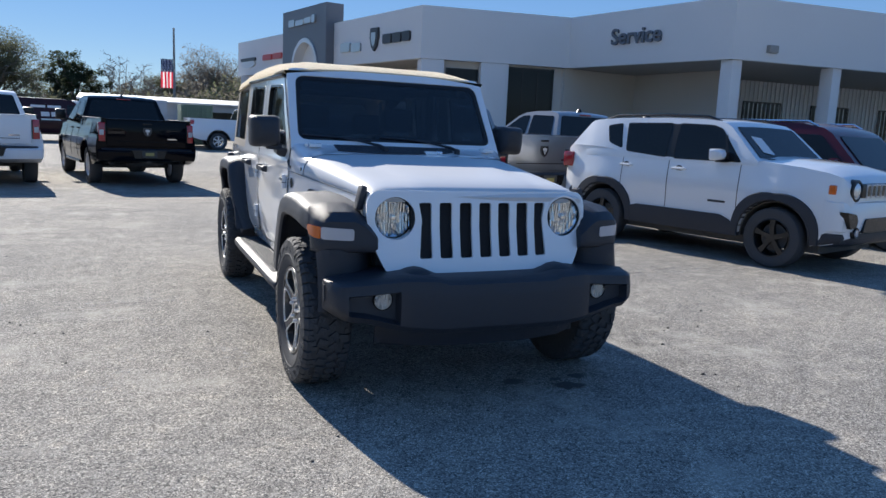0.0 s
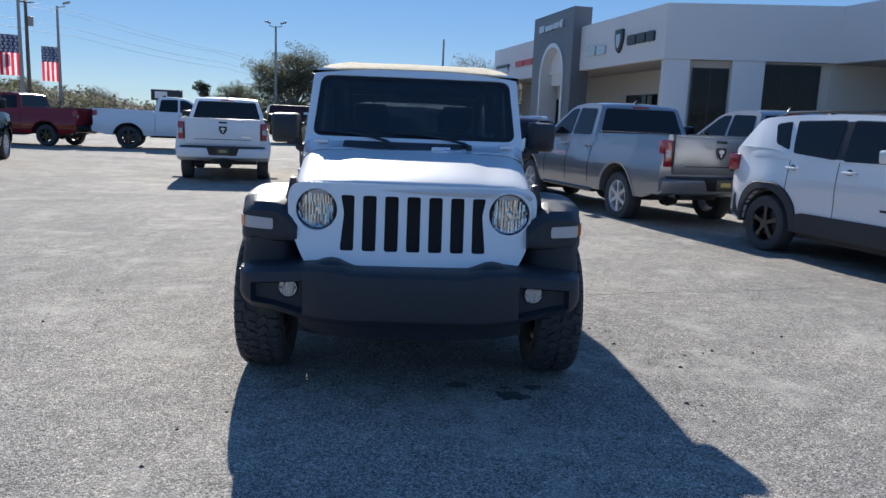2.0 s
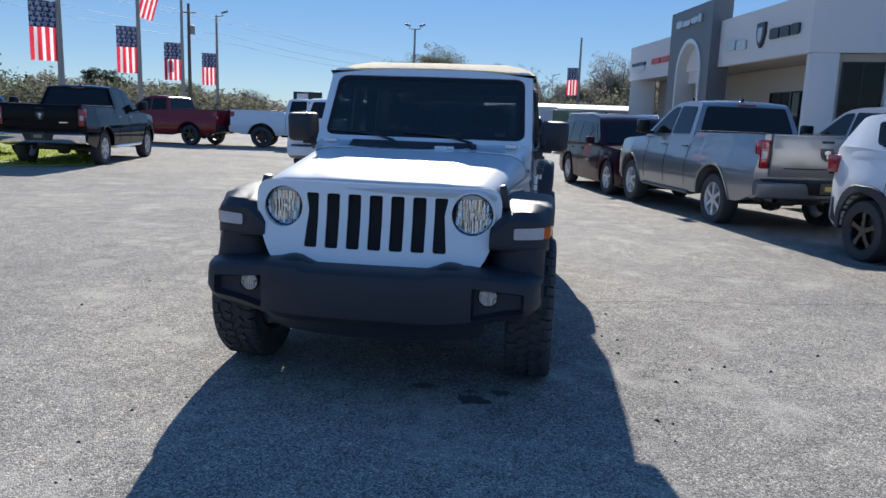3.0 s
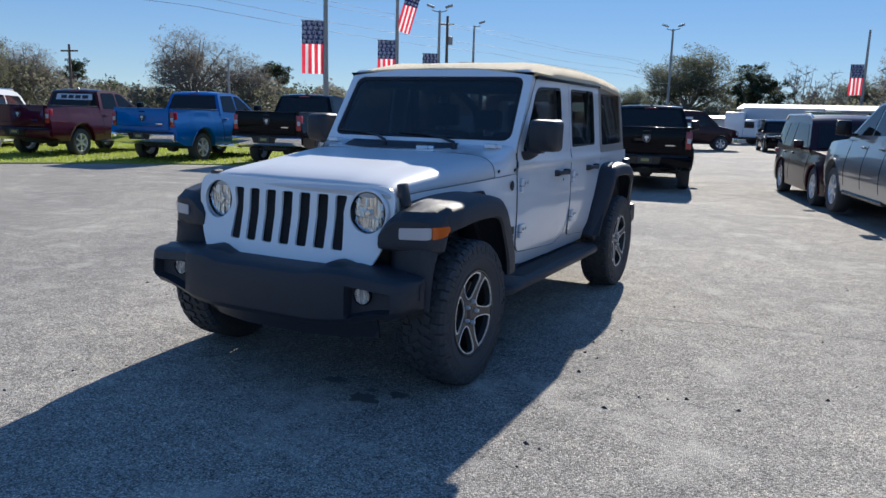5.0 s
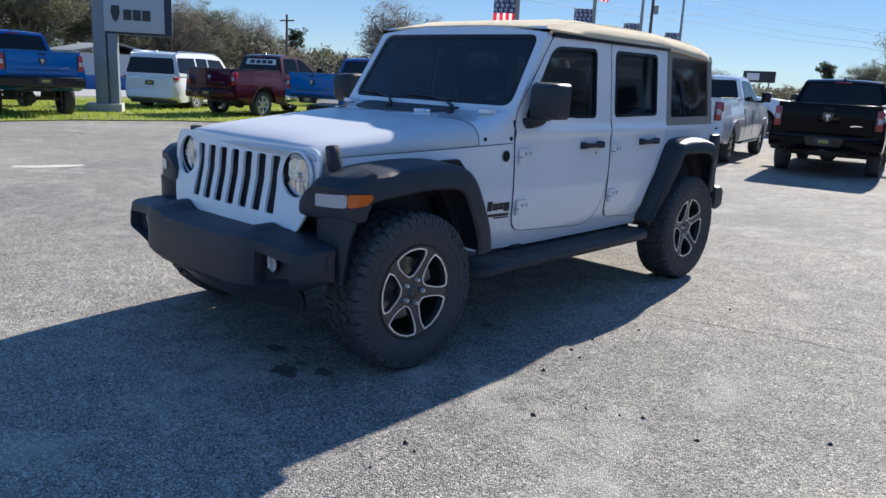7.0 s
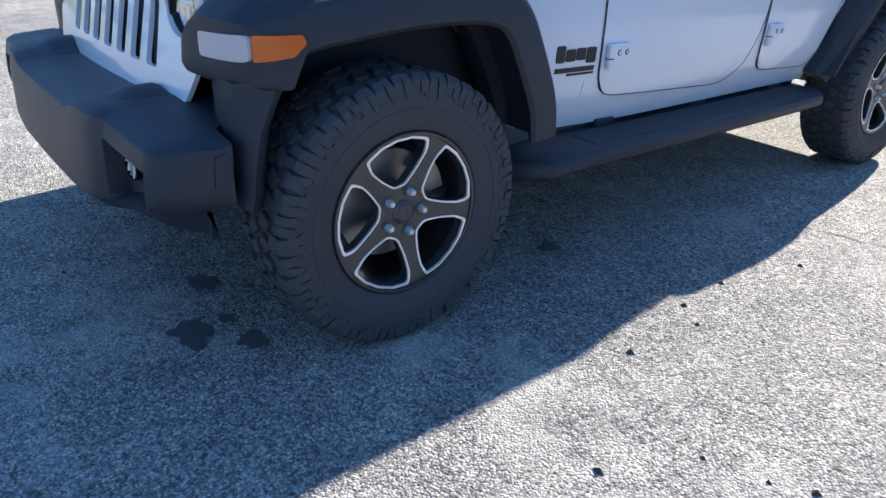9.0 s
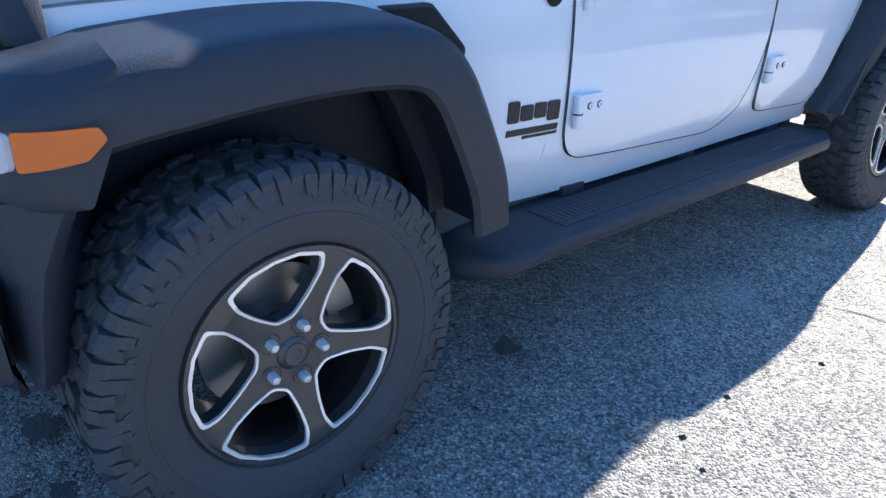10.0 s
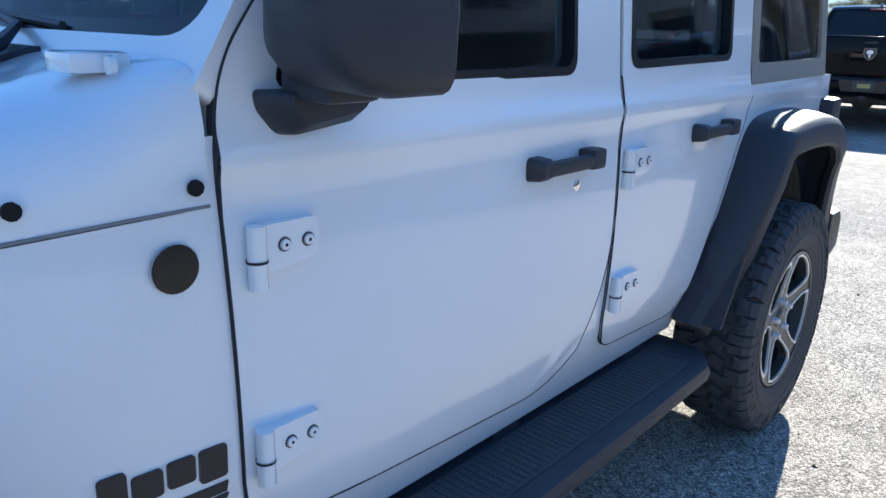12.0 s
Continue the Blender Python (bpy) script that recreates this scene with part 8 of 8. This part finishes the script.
def tree(label, height, width, leaf, seed, density=2600, kind="oak", leaf_size=0.28):
    """Tapered trunk, forking limbs and a ragged crown of leaf sprays."""
    rng = random.Random(seed)
    t = thing("tree", label, "tree", "trees round the lot")
    bm = bmesh.new()
    fork = height * (0.28 if kind != "pine" else 0.62)
    limb(bm, (0, 0, -0.1), (rng.uniform(-0.2, 0.2), rng.uniform(-0.2, 0.2), fork), height * 0.035, height * 0.024, rng, 0.04)
    tips = []
    n1 = {"oak": 22, "bare": 14, "cedar": 16, "pine": 9}[kind]
    for k in range(n1):
        a = k * 2.399 + rng.uniform(-0.25, 0.25)
        up = (k + 0.5) / n1
        if kind == "pine":
            zz, reach = height * rng.uniform(0.70, 0.97), width * 0.4 * rng.uniform(0.45, 0.95)
        elif kind == "cedar":
            zz = height * (0.25 + 0.72 * up)
            reach = width * 0.5 * math.sin(math.pi * (0.22 + 0.70 * up)) * rng.uniform(0.75, 1.0)
        else:
            # a broad dome: low limbs reach out, high ones stand up
            rise = up ** 0.75
            zz = height * (0.34 + 0.60 * rise) * rng.uniform(0.94, 1.03)
            reach = width * 0.46 * math.sqrt(max(0.05, 1 - rise ** 2.2)) * rng.uniform(0.72, 1.05)
        e = Vector((reach * math.cos(a), reach * math.sin(a), zz))
        base = Vector((0, 0, fork * rng.uniform(0.8, 1.0)))
        limb(bm, base, e, height * (0.013 if kind != "bare" else 0.008), height * (0.005 if kind != "bare" else 0.003), rng, 0.18)
        for q in range(7):
            f = base.lerp(e, rng.uniform(0.45, 1.0))
            g = f + Vector((rng.uniform(-1, 1), rng.uniform(-1, 1), rng.uniform(-0.35, 0.8))) * width * 0.12
            limb(bm, f, g, height * 0.005, height * 0.0018, rng, 0.3)
            tips.append((tuple(g), width * rng.uniform(0.05, 0.11)))
            for w in range(4 if kind != "bare" else 7):
                h = g + Vector((rng.uniform(-1, 1), rng.uniform(-1, 1), rng.uniform(-0.3, 0.9))) * width * 0.085
                limb(bm, g, h, height * 0.0022, height * 0.0007, rng, 0.3)
                tips.append((tuple(h), width * rng.uniform(0.035, 0.085)))
    tips.append(((0, 0, height * 0.9), width * 0.16))
    part("trunk", bm, "bark", t)
    if kind != "bare":
        crown = leaf_cloud("crown", tips, density, leaf_size, rng, leaf, 0.75)
        crown.parent = t
    return t


TREES = {
    "oak": tree("broad oak with thin olive-brown winter crown", 10, 14, "leaf_olive", 3, 40000, "oak", 0.12),
    "oak_b": tree("tall oak with sparse grey-brown winter crown", 10, 13, "leaf_brown", 8, 24000, "oak", 0.10),
    "cedar": tree("dense dark green rounded cedar", 8, 6.4, "leaf_dark", 5, 34000, "cedar", 0.12),
    "bare": tree("leafless winter tree with fine grey twigs", 8.5, 7, "leaf_brown", 6, 0, "bare"),
    "pine": tree("tall thin pine with a high tufted crown", 8, 4.2, "leaf_dark", 9, 6000, "pine", 0.12),
}
used = set()
rng = random.Random(21)
for key, x, y, s in (
        ("oak", -13.0, 99, 1.0), ("cedar", -4.6, 95, 1.0), ("bare", -0.1, 95, 1.0), ("bare", 2.4, 97, 0.9), ("pine", -26.8, 107, 0.75), ("oak_b", 11.8, 109, 1.08),
        ("oak", 6.0, 112, 0.72), ("oak_b", -64, 65.8, 1.03), ("oak_b", -60.5, 71, 0.8), ("pine", -60, 77, 0.95), ("pine", -68.3, 83.3, 1.02), ("oak", -73, 45, 0.8),
        ("oak_b", -76, 53, 0.82), ("oak", -72, 34, 0.85), ("oak", -70, 26, 0.95), ("oak_b", -66, 18, 1.0), ("oak", -64, 8, 1.0), ("pine", -80, 62, 0.9), ("oak_b", 18, 116, 1.0),
        ("pine", -57, 92, 0.8), ("oak", -47, 98, 0.5), ("oak_b", -40, 105, 0.45), ("cedar", -55, 94, 0.75), ("oak", -24.5, 118, 0.62), ("oak_b", -70, 40, 0.85)):
    m = pose(x, y, 0, 0, 0, rng.uniform(0, 360)) @ Matrix.Scale(s, 4)
    if key not in used:
        used.add(key)
        TREES[key].matrix_basis = m
        TREES[key].scale = (s, s, s)
    else:
        c = copy_thing(TREES[key], pose(x, y, 0, 0, 0, rng.uniform(0, 360)))
        c.scale = (s, s, s)


def far_woods():
    """The belt of mixed scrub and trees round the lot, one ragged mass of leaf sprays; behind the camera it is added,
    unseen, to darken reflections.
    """
    rng = random.Random(77)
    top = line_curve([(-180, 10), (-60, 11), (-30, 11), (-12, 10), (-6, 9.5), (-2, 6.5), (4, 5.0), (12, 4.6), (17, 2.6), (21, 2.6), (24, 4.6), (30, 6.2), (40, 6.4), (46, 5.2), (54, 6.0), (58, 9.0), (64, 11.5), (70, 13), (90, 13), (180, 10)])
    for mat, count, name in (("leaf_olive", 120000, "far_woods"), ("leaf_brown", 120000, "far_thicket"), ("leaf_dark", 50000, "far_evergreens")):
        vs, fs = [], []
        for i in range(count):
            # sprays past 82 degrees stand out of view, added to dim the reflected horizon
            az = rng.uniform(-14, 82) if rng.random() < 0.72 else rng.uniform(82, 346)
            if az > 180:
                az -= 360
            r = rng.uniform(84, 128)
            wave = 0.72 + 0.34 * noise.noise(Vector((az * 0.45, {"leaf_olive": 1.0, "leaf_brown": 5.0, "leaf_dark": 9.0}[mat], 0)))
            h = top(az) * wave * (0.8 + 0.3 * (r - 84) / 44)
            z = h * (rng.random() ** 0.8)
            a = radians(az)
            lump = noise.noise_vector(Vector((az * 2.2, z * 0.6, r * 0.2))) * 1.4
            p = Vector((3 - r * math.sin(a), 3 + r * math.cos(a), z)) + lump
            if p.z < 0:
                p.z = 0.1
            ax = Vector((rng.uniform(-1, 1), rng.uniform(-1, 1), rng.uniform(-0.8, 0.8))).normalized()
            bx = ax.cross(Vector((rng.uniform(-1, 1), rng.uniform(-1, 1), 1))).normalized()
            s = rng.uniform(0.10, 0.30)
            k = len(vs)
            vs += [tuple(p - ax * s), tuple(p + bx * s * 0.5), tuple(p + ax * s), tuple(p - bx * s * 0.5)]
            fs.append((k, k + 1, k + 2, k + 3))
        me = bpy.data.meshes.new(name)
        me.from_pydata(vs, [], fs)
        me.materials.append(M[mat])
        tagged(new(name, me), {"leaf_olive": "olive-green scrub and trees beyond the lot", "leaf_brown": "brown leafless thicket beyond the lot", "leaf_dark": "dark evergreens among the far trees"}[mat], "trees", kind="stuff")


far_woods()

# low white shed, box trailer and lorry at the far end
shed = thing("shed", "long low white metal shed at the far end of the lot", "shed")
part("wall", box(-2.4, 9.4, 62, 70, 0, 2.45), "shed", shed)
part("low_wing", box(-9.5, -2.4, 63, 69, 0, 1.70), "shed", shed)
part("low_roof", loft([[(-9.8, y, z), (-2.4, y, z), (-2.4, y, z + 0.1), (-9.8, y, z + 0.1)] for y, z in ((62.7, 1.70), (66, 1.95), (69.3, 1.70))]), "pole", shed)
part("roof", loft([[(-2.7, y, z), (9.7, y, z), (9.7, y, z + 0.12), (-2.7, y, z + 0.12)] for y, z in ((61.6, 2.46), (66, 2.9), (70.4, 2.46))]), "shed", shed)
for x0, x1 in ((6.6, 8.4), (0.2, 1.6)):
    part("window", box(x0, x1, 61.93, 62.02, 0.5, 1.95), "shopfront", shed)
crate = thing("storage_container", "dark green ribbed storage container near the far shed", "container")
part("body", box(3.05, 4.55, 39.6, 42.4, 0.12, 2.10, 0.03), "sign_green", crate)
for k in range(7):
    part("rib", box(3.12 + 0.22 * k, 3.20 + 0.22 * k, 39.56, 39.62, 0.2, 2.0, 0.01), "sign_green", crate)
for x in (3.1, 4.4):
    part("foot", box(x, x + 0.12, 39.7, 42.3, 0.0, 0.13), "well", crate)
trailer = thing("box_trailer", "long white box trailer parked at the far end", "trailer")
part("body", box(-1.9, 3.4, 59.2, 60.9, 0.65, 2.62, 0.03), "shed", trailer)
part("skirt", box(-1.7, 3.2, 59.4, 60.8, 0.35, 0.66), "well", trailer)
for x in (-1.2, -0.4, 2.6):
    for y in (59.4, 60.7):
        part("wheel", lathe([(0.0, -0.12), (0.36, -0.12), (0.38, 0.0), (0.36, 0.12), (0.0, 0.12)], 18, 'Y', (x, y, 0.38)), "tyre", trailer)
lorry = thing("lorry", "white bonneted lorry cab at the far end", "lorry")
part("sleeper", box(-4.3, -3.0, 56.6, 58.3, 0.5, 2.25, 0.12), "paint_white", lorry)
part("cab", box(-3.1, -2.1, 56.7, 58.2, 0.5, 1.75, 0.1), "paint_white", lorry)
part("bonnet", box(-2.2, -0.9, 56.8, 58.1, 0.5, 1.2, 0.12), "paint_white", lorry)
part("window", box(-2.95, -2.3, 56.68, 56.72, 1.15, 1.6, 0.01), "window", lorry)
part("chassis", box(-5.4, -0.9, 57.0, 57.9, 0.35, 0.55), "well", lorry)
for x in (-1.5, -4.2, -5.0):
    for y in (56.8, 58.1):
        part("wheel", lathe([(0.0, -0.12), (0.36, -0.12), (0.4, 0.0), (0.36, 0.12), (0.0, 0.12)], 18, 'Y', (x, y, 0.40)), "tyre", lorry)
lorry.matrix_basis = pose(1.4, 0.8, 0)
fence = thing("low_wall", "low bright blue painted wall along the street", "wall")
part("panel", box(-37.2, -37.0, -20, 40, 0, 0.75, 0.01), "blue_wall", fence)
house = thing("shed", "small pale shed beyond the blue wall", "shed")
part("wall", box(-48, -43, 20, 25, 0, 2.0), "shed", house)
part("roof", loft([[(-48.3, y, z), (-42.7, y, z), (-42.7, y, z + 0.1), (-48.3, y, z + 0.1)] for y, z in ((19.7, 2.0), (22.5, 2.6), (25.3, 2.0))]), "pole", house)
board = thing("billboard", "small dark and white roadside billboard", "sign")
part("board", box(-17.2, -14.9, 57.3, 57.45, 2.3, 3.1, 0.02), "sign_dark", board)
part("panel", box(-16.9, -16.0, 57.26, 57.31, 2.45, 2.95, 0.01), "paper", board)
for x in (-16.8, -15.3):
    part("post", tube([(x, 57.4, 0), (x, 57.4, 2.4)], 0.06, 6), "pole", board)

# ---- marks and litter on the asphalt ----
M["oil"] = material("oil_stain", (0.085, 0.083, 0.080), 0.6, vary=0.3, scale=20, bump=0.4, bump_scale=120)
M["white_line"] = material("worn_white_line", (0.62, 0.57, 0.50), 0.8, vary=0.3, scale=12, bump=0.3, bump_scale=100)
M["pebble"] = material("dark_grit", (0.05, 0.048, 0.045), 0.9, spread=0.5)


def blot(x, y, r, seed):
    rng = random.Random(seed)
    bm = bmesh.new()
    pts = []
    for k in range(26):
        a = math.tau * k / 26
        q = r * (0.75 + 0.5 * noise.noise(Vector((math.cos(a) * 1.6 + seed, math.sin(a) * 1.6, 0.3))) + rng.uniform(-0.1, 0.1))
        pts.append((x + q * math.cos(a) * 1.25, y + q * math.sin(a)))
    bm.faces.new([bm.verts.new((a, b, 0.004)) for a, b in pts])
    tagged(link_mesh("oil_stain", bm, "oil"), "small dark oil stain on the asphalt", "stain", "oil stains")


for i, (x, y, r) in enumerate(((2.858, 3.811, 0.055), (2.733, 3.676, 0.085), (2.90, 5.03, 0.06), (2.435, 3.826, 0.06), (2.705, 3.80, 0.035), (2.55, 3.95, 0.025))):
    blot(x, y, r, i + 1)
bm = bmesh.new()
bm.faces.new([bm.verts.new((x, y, 0.004)) for x, y in ((-5.78, 5.03), (-5.62, 4.96), (-5.46, 5.15), (-5.38, 5.4), (-5.36, 5.62), (-5.40, 5.84), (-5.54, 5.88), (-5.62, 5.62), (-5.66, 5.3))])
tagged(link_mesh("paint_mark", bm, "white_line"), "short worn pale paint mark on the asphalt", "paint mark")


M["crack"] = material("dark_crack", (0.09, 0.088, 0.085), 0.9, vary=0.3, scale=20, bump_scale=60)


def crack(points, width, seed):
    """A thin ragged crack that lies in the asphalt."""
    rng = random.Random(seed)
    bm = bmesh.new()
    rows = []
    for (xa, ya), (xb, yb) in zip(points, points[1:]):
        n = max(2, int(math.hypot(xb - xa, yb - ya) / 0.06))
        for k in range(n):
            t = k / n
            x, y = xa + (xb - xa) * t + rng.uniform(-0.012, 0.012), ya + (yb - ya) * t + rng.uniform(-0.012, 0.012)
            w = width * rng.uniform(0.15, 1.0)
            rows.append((bm.verts.new((x, y - w, 0.002)), bm.verts.new((x, y + w, 0.002))))
    for a, b in zip(rows, rows[1:]):
        bm.faces.new((a[0], b[0], b[1], a[1]))
    tagged(link_mesh("crack", bm, "crack"), "thin ragged crack in the worn asphalt", "crack", "cracks in the asphalt")


crack([(3.35, 6.08), (4.2, 6.32), (5.1, 6.50), (6.2, 6.82)], 0.009, 3)
crack([(-1.9, 5.2), (-1.2, 5.9), (-0.9, 6.8), (-0.5, 7.4)], 0.008, 4)
crack([(-3.5, 9.4), (-1.8, 9.9), (0.4, 10.1), (1.6, 10.6)], 0.010, 5)


M["scuff"] = material("pale_scuffed_asphalt", (0.50, 0.475, 0.43), 0.9, vary=0.2, scale=14, bump=0.4, bump_scale=150)
nt = M["scuff"].node_tree
where = nt.nodes.new("ShaderNodeTexCoord")
worn = nt.nodes.new("ShaderNodeTexNoise")
worn.inputs["Scale"].default_value, worn.inputs["Detail"].default_value, worn.inputs["Roughness"].default_value = 11.0, 9, 0.75
gate_ramp = nt.nodes.new("ShaderNodeValToRGB")
gate_ramp.color_ramp.elements[0].position, gate_ramp.color_ramp.elements[1].position = 0.50, 0.66
gate_ramp.color_ramp.elements[1].color = (0.75, 0.75, 0.75, 1)
bare = nt.nodes.new("ShaderNodeBsdfTransparent")
blend = nt.nodes.new("ShaderNodeMixShader")
linked(nt, where.outputs["Object"], worn.inputs["Vector"])
linked(nt, worn.outputs[0], gate_ramp.inputs[0])
linked(nt, gate_ramp.outputs[0], blend.inputs[0])
linked(nt, bare.outputs[0], blend.inputs[1])
linked(nt, nt.nodes["Principled BSDF"].outputs[0], blend.inputs[2])
linked(nt, blend.outputs[0], nt.nodes["Material Output"].inputs[0])


def scuff(points, width, seed):
    """A ragged pale streak where the surface has worn down to its stones."""
    rng = random.Random(seed)
    rows = []
    for (xa, ya), (xb, yb) in zip(points, points[1:]):
        n = max(3, int(math.hypot(xb - xa, yb - ya) / 0.15))
        d = Vector((xb - xa, yb - ya)).normalized()
        for k in range(n):
            t = k / n
            x, y = xa + (xb - xa) * t, ya + (yb - ya) * t
            u, v = width * rng.uniform(0.35, 1.0), width * rng.uniform(0.35, 1.0)
            rows.append(((x - d.y * u, y + d.x * u), (x + d.y * v, y - d.x * v)))
    bm = bmesh.new()
    outline = [points[0]] + [r[0] for r in rows] + [points[-1]] + [r[1] for r in reversed(rows)]
    bm.faces.new([bm.verts.new((x, y, 0.003)) for x, y in outline])
    tagged(link_mesh("scuff", bm, "scuff"), "pale ragged scuff worn into the grey asphalt", "scuff", "scuffs on the asphalt")


scuff([(3.45, 5.95), (4.36, 6.30), (5.2, 6.56), (6.1, 6.50), (7.2, 6.9)], 0.17, 1)
scuff([(1.06, 4.45), (0.98, 4.85), (0.88, 5.25)], 0.10, 2)
scuff([(0.20, 4.15), (0.34, 4.60), (0.42, 4.95)], 0.07, 3)
scuff([(0.10, 6.25), (0.45, 6.35), (0.85, 6.30)], 0.12, 4)
scuff([(0.25, 5.68), (0.62, 5.74)], 0.09, 5)
scuff([(-0.75, 11.0), (-0.45, 12.5), (-0.33, 16.0)], 0.22, 6)
scuff([(5.3, 6.55), (5.75, 6.75), (6.3, 6.75)], 0.16, 7)
scuff([(-2.6, 6.2), (-1.6, 6.9), (-0.9, 7.9)], 0.22, 8)
scuff([(4.3, 5.0), (4.7, 5.2), (5.3, 5.2)], 0.10, 9)


def litter():
    rng = random.Random(5)
    vs, fs = [], []
    spots = [(3.86, 4.24), (3.67, 3.62), (4.21, 4.6), (4.48, 4.58), (4.89, 5.0), (3.56, 5.72), (3.49, 5.09), (3.57, 4.71), (3.47, 5.34), (3.59, 5.02), (2.94, 7.02), (-0.32, 4.89)]
    spots += [(rng.uniform(-4, 9), rng.uniform(1.0, 11)) for _ in range(420)]
    for i, (x, y) in enumerate(spots):
        s = rng.uniform(0.008, 0.016) if i < 12 else rng.uniform(0.003, 0.011)
        k = len(vs)
        ring = []
        for q in range(5):
            a = math.tau * q / 5 + rng.uniform(-0.3, 0.3)
            ring.append((x + s * rng.uniform(0.7, 1.5) * math.cos(a), y + s * rng.uniform(0.6, 1.1) * math.sin(a), 0.0))
        vs += ring + [(x, y, s * 0.9)]
        fs += [(k + q, k + (q + 1) % 5, k + 5) for q in range(5)]
    me = bpy.data.meshes.new("grit")
    me.from_pydata(vs, [], fs)
    me.materials.append(M["pebble"])
    tagged(new("grit", me), "dark grit and bits of bark scattered on the asphalt", "grit", kind="stuff")


litter()
